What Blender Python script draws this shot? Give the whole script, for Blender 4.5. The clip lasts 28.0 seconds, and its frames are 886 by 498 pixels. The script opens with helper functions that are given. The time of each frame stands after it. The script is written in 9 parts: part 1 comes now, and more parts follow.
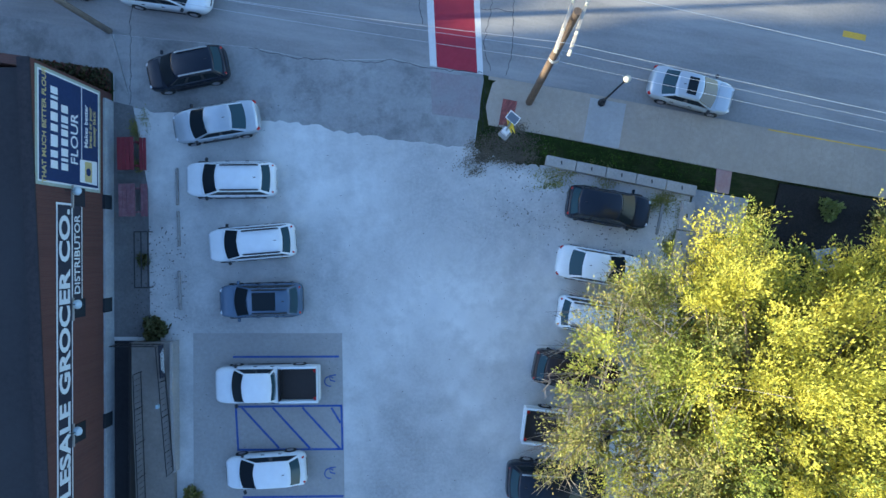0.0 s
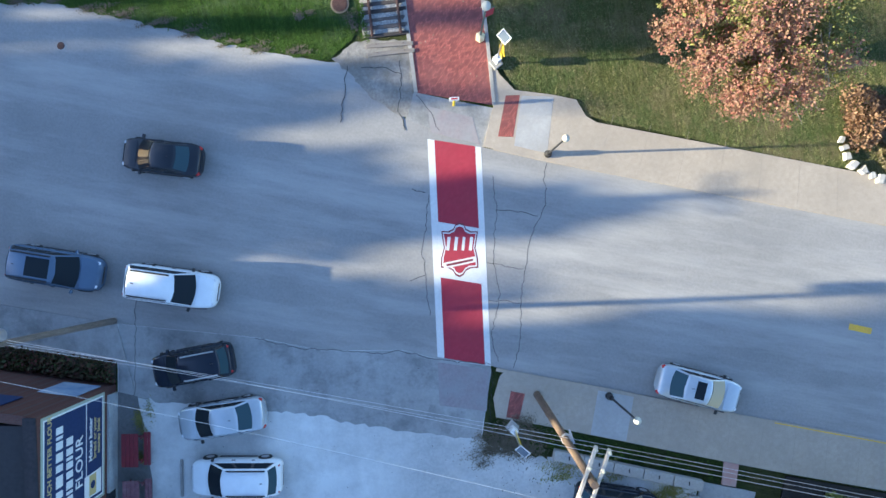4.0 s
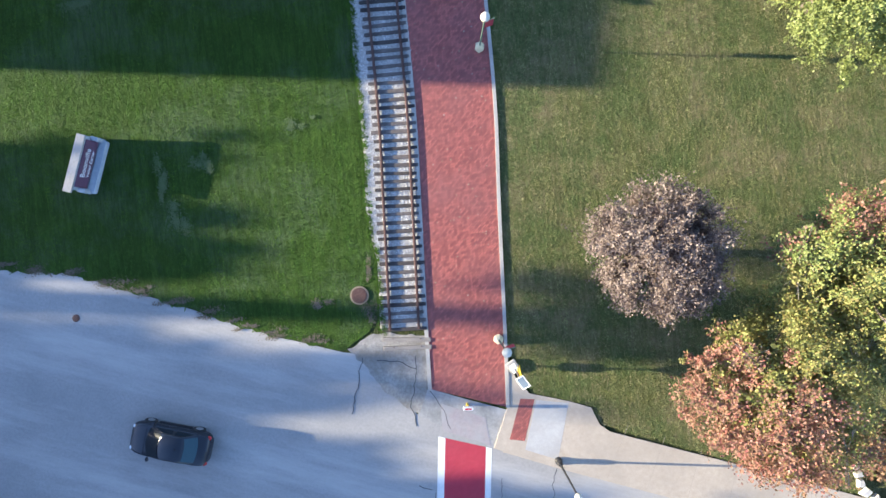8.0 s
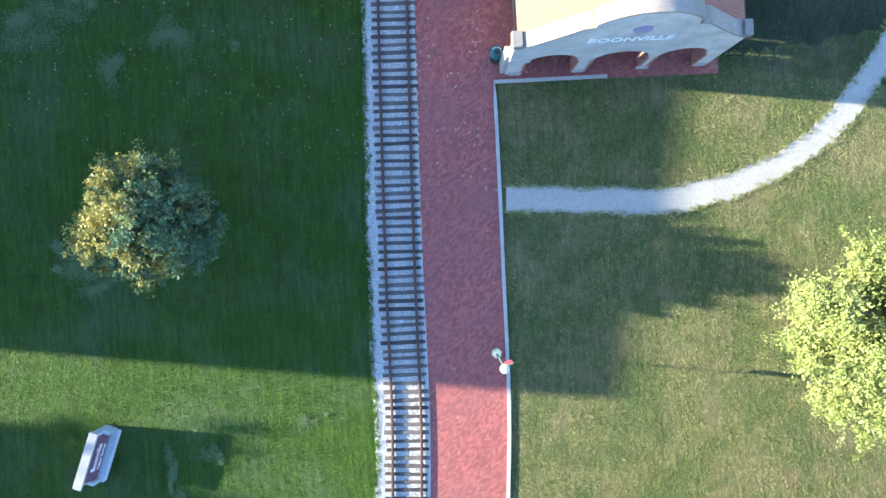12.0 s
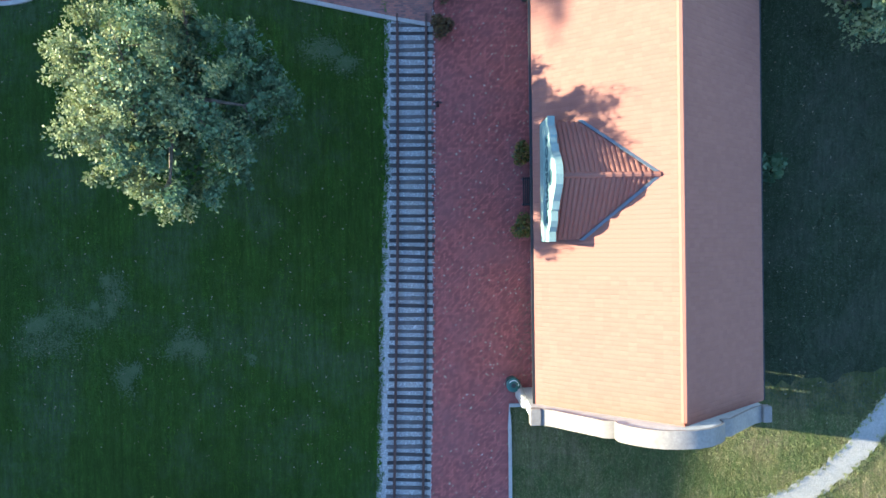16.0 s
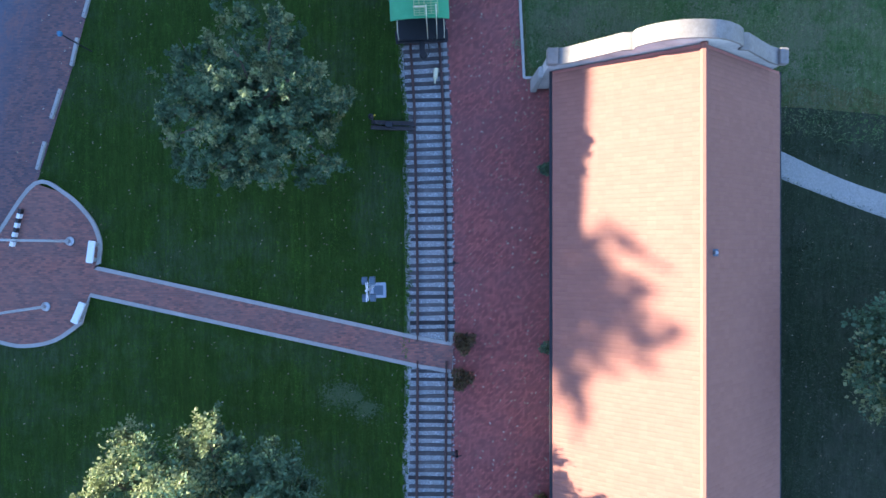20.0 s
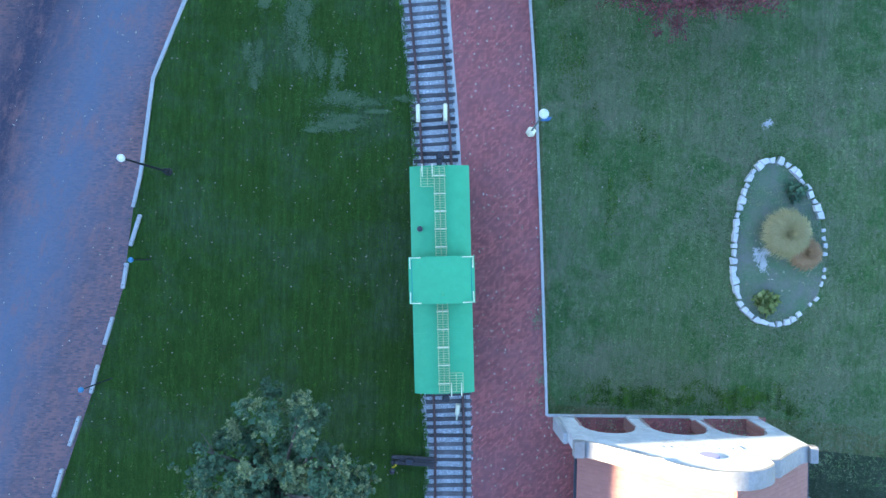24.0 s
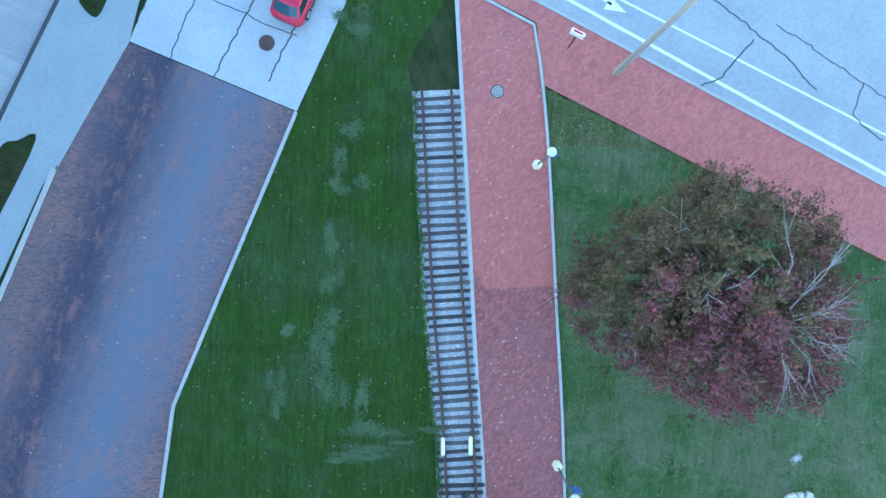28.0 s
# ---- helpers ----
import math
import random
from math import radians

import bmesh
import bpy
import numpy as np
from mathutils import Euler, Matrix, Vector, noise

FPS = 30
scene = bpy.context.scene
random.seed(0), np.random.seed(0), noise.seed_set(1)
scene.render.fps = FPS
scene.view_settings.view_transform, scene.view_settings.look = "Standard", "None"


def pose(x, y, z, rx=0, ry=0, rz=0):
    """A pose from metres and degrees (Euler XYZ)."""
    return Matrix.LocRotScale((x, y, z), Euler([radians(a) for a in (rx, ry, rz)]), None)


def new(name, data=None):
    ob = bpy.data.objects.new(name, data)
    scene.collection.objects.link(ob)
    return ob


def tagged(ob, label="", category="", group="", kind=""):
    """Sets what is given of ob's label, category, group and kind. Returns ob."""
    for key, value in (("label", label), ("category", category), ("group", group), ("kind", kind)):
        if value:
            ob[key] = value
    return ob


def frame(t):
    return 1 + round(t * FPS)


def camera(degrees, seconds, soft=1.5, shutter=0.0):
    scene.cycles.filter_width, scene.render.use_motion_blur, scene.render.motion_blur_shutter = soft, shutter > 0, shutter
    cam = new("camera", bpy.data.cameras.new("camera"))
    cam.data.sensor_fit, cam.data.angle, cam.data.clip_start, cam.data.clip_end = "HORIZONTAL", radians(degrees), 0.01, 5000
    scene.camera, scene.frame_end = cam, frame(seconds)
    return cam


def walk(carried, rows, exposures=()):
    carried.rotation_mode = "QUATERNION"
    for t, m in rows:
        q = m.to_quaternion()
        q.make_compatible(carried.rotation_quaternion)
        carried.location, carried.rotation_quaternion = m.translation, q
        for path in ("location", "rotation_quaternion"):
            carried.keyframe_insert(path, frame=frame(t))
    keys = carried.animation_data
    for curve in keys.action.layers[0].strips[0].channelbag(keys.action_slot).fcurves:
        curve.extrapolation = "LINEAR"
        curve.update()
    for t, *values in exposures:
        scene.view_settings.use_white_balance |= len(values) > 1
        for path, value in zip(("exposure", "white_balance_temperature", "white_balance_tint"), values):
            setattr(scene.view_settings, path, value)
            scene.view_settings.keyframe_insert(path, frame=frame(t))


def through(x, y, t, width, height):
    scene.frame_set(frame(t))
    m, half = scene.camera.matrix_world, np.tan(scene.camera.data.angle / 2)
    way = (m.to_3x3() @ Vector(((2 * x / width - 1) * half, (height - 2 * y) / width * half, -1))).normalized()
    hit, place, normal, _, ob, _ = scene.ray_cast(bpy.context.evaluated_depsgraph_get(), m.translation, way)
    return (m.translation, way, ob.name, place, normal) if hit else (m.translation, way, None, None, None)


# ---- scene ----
import collections

cam = camera(71.3, 28.0)
ROWS = [  # seconds, x, y, height, tilt about x and y, heading
    (0.0, 0.000, 0.000, 32.985, -0.329, 0.388, 0.000),
    (0.5, -0.196, 1.787, 32.905, -0.055, 0.244, -0.240),
    (1.0, -0.401, 3.534, 32.811, 0.232, 0.048, -0.448),
    (1.5, -0.576, 5.404, 32.800, 0.402, -0.143, -0.625),
    (2.0, -0.703, 7.357, 32.835, 0.384, -0.282, -0.753),
    (2.5, -0.767, 9.360, 32.856, 0.228, -0.379, -0.747),
    (3.0, -0.796, 11.413, 32.853, 0.035, -0.409, -0.563),
    (3.5, -0.801, 13.411, 32.836, -0.103, -0.374, -0.215),
    (5.5, -0.938, 21.125, 32.678, 0.091, 0.075, 1.519),
    (6.0, -1.060, 23.069, 32.633, 0.154, 0.117, 2.000),
    (6.5, -1.262, 25.021, 32.617, 0.182, 0.067, 2.542),
    (7.0, -1.508, 26.995, 32.568, 0.145, -0.054, 3.112),
    (7.5, -1.781, 28.999, 32.511, 0.051, -0.118, 3.624),
    (8.0, -2.030, 31.018, 32.477, -0.050, -0.137, 4.078),
    (8.5, -2.311, 33.020, 32.456, -0.110, -0.157, 4.524),
    (9.0, -2.597, 34.995, 32.468, -0.126, -0.200, 4.947),
    (9.5, -2.892, 36.964, 32.482, -0.151, -0.203, 5.343),
    (10.0, -3.177, 38.934, 32.492, -0.188, -0.197, 5.738),
    (10.5, -3.485, 40.887, 32.497, -0.203, -0.210, 6.098),
    (11.0, -3.795, 42.846, 32.472, -0.186, -0.253, 6.394),
    (11.5, -4.102, 44.819, 32.414, -0.164, -0.287, 6.643),
    (12.0, -4.378, 46.791, 32.397, -0.182, -0.245, 6.917),
    (12.5, -4.639, 48.777, 32.433, -0.212, -0.147, 7.219),
    (14.5, -5.941, 56.946, 32.624, -0.151, 0.200, 8.434),
    (15.0, -6.424, 59.027, 32.574, -0.160, 0.142, 8.782),
    (15.5, -6.939, 61.132, 32.462, -0.162, -0.003, 9.062),
    (16.0, -7.455, 63.265, 32.380, -0.128, -0.130, 9.272),
    (16.5, -7.950, 65.436, 32.361, -0.067, -0.193, 9.465),
    (17.0, -8.432, 67.647, 32.392, -0.007, -0.192, 9.650),
    (17.5, -8.899, 69.872, 32.423, -0.000, -0.148, 9.749),
    (18.0, -9.356, 72.084, 32.449, -0.019, -0.095, 9.783),
    (18.5, -9.846, 74.342, 32.482, -0.047, -0.035, 9.818),
    (19.0, -10.373, 76.610, 32.481, -0.080, 0.004, 9.850),
    (19.5, -10.890, 78.808, 32.476, -0.123, -0.005, 9.874),
    (20.0, -11.447, 80.976, 32.498, -0.122, -0.048, 9.934),
    (20.5, -11.993, 83.110, 32.489, -0.060, -0.081, 10.040),
    (21.0, -12.522, 85.241, 32.482, 0.070, -0.085, 10.155),
    (21.5, -13.007, 87.217, 32.459, 0.144, -0.053, 10.246),
    (23.5, -15.049, 95.643, 32.238, 0.351, 0.145, 10.964),
    (24.0, -15.619, 97.750, 32.215, 0.316, 0.151, 11.240),
    (24.5, -16.188, 99.844, 32.221, 0.206, 0.119, 11.528),
    (25.0, -16.782, 101.922, 32.188, 0.063, 0.090, 11.783),
    (25.5, -17.398, 104.016, 32.157, -0.085, 0.058, 11.908),
    (26.0, -18.020, 106.136, 32.086, -0.189, -0.004, 11.888),
    (26.5, -18.653, 108.237, 31.992, -0.210, -0.045, 11.836),
    (27.0, -19.262, 110.314, 31.925, -0.185, -0.080, 11.800),
    (27.5, -19.910, 112.399, 31.853, -0.160, -0.127, 11.757),
    (28.0, -20.566, 114.502, 31.732, -0.212, -0.218, 11.752),
]
EXPOSURES = [(0.0, 2.22, 5640, 12), (3.0, 2.34, 5680, 13), (6.0, 2.4, 5770, 18), (8.0, 2.55, 5770, 20), (11.0, 3.22, 5640, 13), (12.0, 3.25, 5590, 14), (15.0, 2.92, 5500, 13), (17.0, 2.83, 5420, 11), (18.0, 2.98, 5370, 15), (20.0, 3.0, 5450, 20), (20.6, 3.1, 5480, 20), (21.0, 3.25, 5500, 18), (23.5, 3.48, 5490, 14), (24.0, 3.74, 5490, 13), (25.0, 4.44, 5560, 10), (26.0, 4.5, 5660, 8), (27.0, 4.42, 5730, 7), (28.0, 3.97, 5890, 3)]
walk(cam, [(t, pose(x, y, z, rx, ry, rz)) for t, x, y, z, rx, ry, rz in ROWS], EXPOSURES)

# ---- light: a low sun in the west under a clear sky ----
SUN_ELEV, SUN_AZ = 12.5, 2.2  # degrees: height, and the way its light travels, counted from +x towards +y
world = bpy.data.worlds.new("sky")
scene.world = world
world.use_nodes = True
wn = world.node_tree.nodes
sky = wn.new("ShaderNodeTexSky")
sky.sky_type, sky.sun_disc = "NISHITA", False
sky.sun_elevation, sky.sun_rotation = radians(SUN_ELEV), radians(270.0 - SUN_AZ)
sky.air_density, sky.dust_density, sky.ozone_density = 1.0, 0.4, 2.2
world.node_tree.links.new(sky.outputs[0], wn["Background"].inputs[0])
wn["Background"].inputs[1].default_value = 0.1
sun = new("sun", bpy.data.lights.new("sun", "SUN"))
sun.data.energy, sun.data.angle, sun.data.color = 4.0, radians(0.5), (1.0, 0.87, 0.54)
sun_way = Vector((math.cos(radians(SUN_ELEV)) * math.cos(radians(SUN_AZ)), math.cos(radians(SUN_ELEV)) * math.sin(radians(SUN_AZ)), -math.sin(radians(SUN_ELEV))))
sun.matrix_world = Matrix.Translation((-60, 40, 60)) @ sun_way.to_track_quat("-Z", "Y").to_matrix().to_4x4()

# ---- mesh helpers ----
class Geo:
    """Points and faces that are gathered for one mesh."""

    def __init__(self):
        self.v, self.f = [], []

    def add(self, verts, faces):
        n = len(self.v)
        self.v += [tuple(p) for p in verts]
        self.f += [tuple(i + n for i in q) for q in faces]
        return self

    def loft(self, rings, cap=True, closed=True):
        n, m = len(rings[0]), len(rings)
        verts = [p for r in rings for p in r]
        faces = []
        for i in range(m - 1):
            for j in range(n if closed else n - 1):
                k = (j + 1) % n
                faces.append((i * n + j, i * n + k, (i + 1) * n + k, (i + 1) * n + j))
        if cap:
            faces.append(tuple(reversed(range(n))))
            faces.append(tuple((m - 1) * n + j for j in range(n)))
        return self.add(verts, faces)

    def box(self, c, s, rot=0.0, bevel=0.0, taper=1.0):
        """A box by centre, size and turn about z (degrees), with bevelled edges if asked for."""
        hx, hy, hz = s[0] / 2, s[1] / 2, s[2] / 2
        b = min(bevel, hx * 0.9, hy * 0.9, hz * 0.9)
        ca, sa = math.cos(radians(rot)), math.sin(radians(rot))

        def ring(z, inset, k):
            x, y = hx * k - inset, hy * k - inset
            if b > 0:
                pts = [(-x + b, -y), (x - b, -y), (x, -y + b), (x, y - b), (x - b, y), (-x + b, y), (-x, y - b), (-x, -y + b)]
            else:
                pts = [(-x, -y), (x, -y), (x, y), (-x, y)]
            return [(c[0] + ca * p - sa * q, c[1] + sa * p + ca * q, c[2] + z) for p, q in pts]
        if b > 0:
            return self.loft([ring(-hz, b * 0.6, 1), ring(-hz + b, 0, 1), ring(hz - b, 0, taper), ring(hz, b * 0.6, taper)])
        return self.loft([ring(-hz, 0, 1), ring(hz, 0, taper)])

    def tube(self, p, q, r0, r1=None, n=8, cap=True):
        p, q = Vector(p), Vector(q)
        r1 = r0 if r1 is None else r1
        d = (q - p).normalized()
        a = d.orthogonal().normalized()
        b = d.cross(a)
        rings = [[o + (a * math.cos(6.28319 * i / n) + b * math.sin(6.28319 * i / n)) * r for i in range(n)] for o, r in ((p, r0), (q, r1))]
        return self.loft(rings, cap)

    def pipe(self, pts, r, n=6):
        pts = [Vector(p) for p in pts]
        rings = []
        for i, p in enumerate(pts):
            d = (pts[min(i + 1, len(pts) - 1)] - pts[max(i - 1, 0)]).normalized()
            u = d.cross(Vector((0, 0, 1)) if abs(d.z) < 0.9 else Vector((1, 0, 0))).normalized()
            w = d.cross(u)
            rings.append([tuple(p + (u * math.cos(6.28319 * k / n) + w * math.sin(6.28319 * k / n)) * r) for k in range(n)])
        return self.loft(rings)

    def lathe(self, c, prof, n=16, cap=True):
        rings = [[(c[0] + r * math.cos(6.28319 * i / n), c[1] + r * math.sin(6.28319 * i / n), c[2] + z) for i in range(n)] for r, z in prof]
        return self.loft(rings, cap)

    def prism(self, poly, z0, z1):
        area = sum(a[0] * b[1] - b[0] * a[1] for a, b in zip(poly, poly[1:] + poly[:1]))
        p = poly if area > 0 else poly[::-1]
        return self.loft([[(x, y, z0) for x, y in p], [(x, y, z1) for x, y in p]])

    def wall_strip(self, line, width, z0, z1):
        """A bar with a given width that follows a line of (x, y)."""
        l, r = offset(line, width / 2), offset(line, -width / 2)
        return self.loft([[(a[0], a[1], z0), (b[0], b[1], z0), (b[0], b[1], z1), (a[0], a[1], z1)] for a, b in zip(l, r)])


def offset(line, d):
    out = []
    for i, p in enumerate(line):
        a, b = Vector(line[max(i - 1, 0)]), Vector(line[min(i + 1, len(line) - 1)])
        t = (b - a).normalized()
        out.append((p[0] - t.y * d, p[1] + t.x * d))
    return out


def along(line, step, start=0.0):
    """Points every step metres along a line, each with its heading in degrees."""
    out, s = [], start
    for a, b in zip(line, line[1:]):
        a, b = Vector(a), Vector(b)
        n, t = (b - a).length, (b - a).normalized()
        while s < n:
            p = a + t * s
            out.append((p.x, p.y, math.degrees(math.atan2(t.y, t.x))))
            s += step
        s -= n
    return out


def ragged(line, amp, step=0.3, seed=1):
    """The same line with a worn, uneven edge."""
    rnd = random.Random(seed)
    out = [tuple(line[0])]
    for a, b in zip(line, line[1:]):
        a, b = Vector(a), Vector(b)
        n = max(1, int((b - a).length / step))
        t = (b - a).normalized()
        for i in range(1, n + 1):
            q = a.lerp(b, i / n)
            if i < n:
                w = noise.noise((q.x * 0.9, q.y * 0.9, seed)) + 0.6 * rnd.uniform(-1, 1)
                q = q + Vector((-t.y, t.x)) * amp * w
            out.append(tuple(q))
    return out


def smooth_line(line, per=6):
    """A Catmull-Rom curve through the points."""
    pts = [Vector(p) for p in line]
    pts = [2 * pts[0] - pts[1]] + pts + [2 * pts[-1] - pts[-2]]
    out = []
    for i in range(1, len(pts) - 2):
        a, b, c, d = pts[i - 1:i + 3]
        for k in range(per):
            t = k / per
            q = 0.5 * (2 * b + (c - a) * t + (2 * a - 5 * b + 4 * c - d) * t * t + (3 * b - a - 3 * c + d) * t ** 3)
            out.append(tuple(q))
    return out + [tuple(pts[-2])]


def mesh_of(name, geo, material, smooth=False, sharp=40):
    me = bpy.data.meshes.new(name)
    me.from_pydata(geo.v, [], geo.f)
    me.materials.append(material)
    if smooth:
        me.polygons.foreach_set("use_smooth", [True] * len(me.polygons))
        me.set_sharp_from_angle(angle=radians(sharp))
    me.update()
    return me


def part(name, geo, material, parent=None, label="", smooth=False, sharp=40):
    """One mesh object from a Geo, under a thing or a part."""
    ob = new(name, mesh_of(name, geo, material, smooth, sharp))
    ob.parent = parent
    return tagged(ob, label) if label else ob


def thing(name, label, category, group="", m=None):
    ob = new(name)
    if m is not None:
        ob.matrix_basis = m
    return tagged(ob, label, category, group)


def structure(name, geo, material, label, category="", smooth=False):
    ob = part(name, geo, material, None, "", smooth)
    return tagged(ob, label, category or name.replace("_", " "), "", "structure")


def tri_mesh(name, verts, material, parent=None, label=""):
    """A mesh of loose triangles from an (n, 3, 3) array."""
    n = len(verts)
    me = bpy.data.meshes.new(name)
    me.vertices.add(3 * n)
    me.vertices.foreach_set("co", verts.astype(np.float32).ravel())
    me.loops.add(3 * n)
    me.loops.foreach_set("vertex_index", np.arange(3 * n, dtype=np.int32))
    me.polygons.add(n)
    me.polygons.foreach_set("loop_start", np.arange(0, 3 * n, 3, dtype=np.int32))
    me.materials.append(material)
    me.update(calc_edges=True)
    ob = new(name, me)
    ob.parent = parent
    return tagged(ob, label) if label else ob


# ---- materials ----
class Nodes:
    def __init__(self, name):
        self.m = bpy.data.materials.new(name)
        self.m.use_nodes = True
        self.t = self.m.node_tree
        self.b = self.t.nodes["Principled BSDF"]

    def node(self, kind, **props):
        n = self.t.nodes.new(kind)
        for k, v in props.items():
            if k == "op":
                n.operation = v
            elif k == "blend":
                n.data_type, n.blend_type = "RGBA", v
        return n

    def link(self, a, b):
        self.t.links.new(a, b)

    def coords(self, stretch=(1, 1, 1), turn=0.0, kind="Object"):
        c = self.node("ShaderNodeTexCoord")
        m = self.node("ShaderNodeMapping")
        m.vector_type = "TEXTURE"
        m.inputs["Scale"].default_value = tuple(1.0 / a for a in stretch)
        m.inputs["Rotation"].default_value = (0, 0, radians(turn))
        self.link(c.outputs[kind], m.inputs["Vector"])
        return m.outputs[0]

    def noise(self, vec, scale, detail=4.0, rough=0.6, lo=0.3, hi=0.7):
        n = self.node("ShaderNodeTexNoise")
        n.inputs["Scale"].default_value, n.inputs["Detail"].default_value, n.inputs["Roughness"].default_value = scale, detail, rough
        self.link(vec, n.inputs["Vector"])
        r = self.node("ShaderNodeMapRange")
        r.inputs["From Min"].default_value, r.inputs["From Max"].default_value = lo, hi
        self.link(n.outputs[0], r.inputs["Value"])
        return r.outputs[0]

    def mix(self, fac, a, b, blend="MIX"):
        n = self.node("ShaderNodeMix", blend=blend)
        if isinstance(fac, (int, float)):
            n.inputs[0].default_value = fac
        else:
            self.link(fac, n.inputs[0])
        for value, i in ((a, 6), (b, 7)):
            if isinstance(value, tuple):
                n.inputs[i].default_value = (*value, 1)
            else:
                self.link(value, n.inputs[i])
        return n.outputs[2]

    def math(self, op, a, b=0.0):
        n = self.node("ShaderNodeMath", op=op)
        for value, i in ((a, 0), (b, 1)):
            if isinstance(value, (int, float)):
                n.inputs[i].default_value = value
            else:
                self.link(value, n.inputs[i])
        return n.outputs[0]

    def bump(self, height, strength, distance):
        n = self.node("ShaderNodeBump")
        n.inputs["Strength"].default_value, n.inputs["Distance"].default_value = strength, distance
        self.link(height, n.inputs["Height"])
        self.link(n.outputs[0], self.b.inputs["Normal"])

    def done(self, colour, rough=0.8, metal=0.0, spec=None):
        if isinstance(colour, tuple):
            self.b.inputs["Base Color"].default_value = (*colour, 1)
        else:
            self.link(colour, self.b.inputs["Base Color"])
        if isinstance(rough, (int, float)):
            self.b.inputs["Roughness"].default_value = rough
        else:
            self.link(rough, self.b.inputs["Roughness"])
        self.b.inputs["Metallic"].default_value = metal
        if spec is not None:
            self.b.inputs["Specular IOR Level"].default_value = spec
        return self.m


def surface(name, c1, c2, fine=8.0, coarse=0.4, stain=None, stain_amount=0.5, rough=0.85, metal=0.0, bump=0.01, strength=0.5, stretch=(1, 1, 1), turn=0.0, random_amount=0.0, blotch=None, blotch_stretch=(1, 1, 1), spec=0.25):
    """A weathered surface: fine grain between two colours, broad stains, bump, and a tint from piece to piece."""
    k = Nodes(name)
    vec = k.coords(stretch, turn)
    grain = k.noise(vec, fine, 6.0, 0.7)
    broad = k.noise(vec, coarse, 4.0, 0.6, 0.35, 0.68)
    col = k.mix(grain, c1, c2)
    if stain is not None:
        col = k.mix(k.math("MULTIPLY", broad, stain_amount), col, stain)
    if blotch is not None:
        colour, amount, size = blotch
        spots = k.noise(k.coords(blotch_stretch, turn), size, 6.0, 0.7, 0.46, 0.66)
        col = k.mix(k.math("MULTIPLY", spots, amount), col, colour)
    if random_amount > 0:
        info = k.node("ShaderNodeObjectInfo")
        dark = tuple(0.5 * a for a in c1)
        col = k.mix(k.math("MULTIPLY", info.outputs["Random"], random_amount), col, dark)
    if bump > 0:
        k.bump(grain, strength, bump)
    r = k.math("ADD", k.math("MULTIPLY", broad, 0.12), rough - 0.06)
    return k.done(col, r, metal, spec)


def plain(name, c, rough=0.5, metal=0.0, spec=None):
    k = Nodes(name)
    vec = k.coords()
    g = k.noise(vec, 6.0, 3.0)
    return k.done(k.mix(g, c, tuple(0.88 * a for a in c)), rough, metal, spec)


def grass_material(name, green, pale, brown, turn, mown=1.0, lush=None):
    """Mown grass: tufts in relief, faint mowing stripes, dry, bare and lush patches."""
    k = Nodes(name)
    vec = k.coords()
    blades = k.noise(vec, 5.0, 7.0, 0.75, 0.3, 0.7)
    fine = k.noise(vec, 22.0, 4.0, 0.8, 0.3, 0.7)
    clump = k.noise(vec, 2.2, 5.0, 0.7, 0.35, 0.65)
    patch = k.noise(vec, 0.2, 7.0, 0.7, 0.47, 0.65)
    tone = k.noise(vec, 0.6, 5.0, 0.65, 0.35, 0.65)
    stripes = k.noise(k.coords((1.9, 0.02, 1), turn), 1.0, 3.0, 0.6, 0.4, 0.58)
    col = k.mix(blades, green, tuple(1.6 * a for a in green))
    col = k.mix(k.math("MULTIPLY", stripes, 0.4 * mown), col, pale)
    col = k.mix(k.math("MULTIPLY", k.noise(k.coords((2.7, 0.02, 1), turn), 1.0, 2.0, 0.6, 0.48, 0.6), 0.25 * mown), col, tuple(0.5 * a for a in green))
    col = k.mix(k.math("MULTIPLY", clump, 0.2), col, pale)
    col = k.mix(k.math("MULTIPLY", tone, 0.42), col, tuple(0.55 * a for a in green))
    col = k.mix(k.math("MULTIPLY", patch, 0.7), col, brown)
    if lush is not None:
        col = k.mix(k.math("MULTIPLY", k.noise(vec, 0.36, 8.0, 0.75, 0.46, 0.58), 0.8), col, lush)
    streak = k.noise(k.coords((5.0, 0.7, 1), turn), 1.0, 5.0, 0.75, 0.4, 0.6)  # blades bent over in rows
    col = k.mix(k.math("MULTIPLY", streak, 0.45), col, tuple(0.45 * a for a in green))
    col = k.mix(k.math("MULTIPLY", k.noise(k.coords((6.5, 1.1, 1), turn), 1.0, 5.0, 0.75, 0.52, 0.66), 0.5), col, pale)
    col = k.mix(k.math("MULTIPLY", fine, 0.55), col, tuple(0.4 * a for a in green))
    k.bump(k.math("ADD", k.math("ADD", k.math("MULTIPLY", blades, 0.8), k.math("MULTIPLY", clump, 0.45)), k.math("MULTIPLY", fine, 0.6)), 1.0, 0.17)
    return k.done(col, 0.85, 0.0, 0.1)


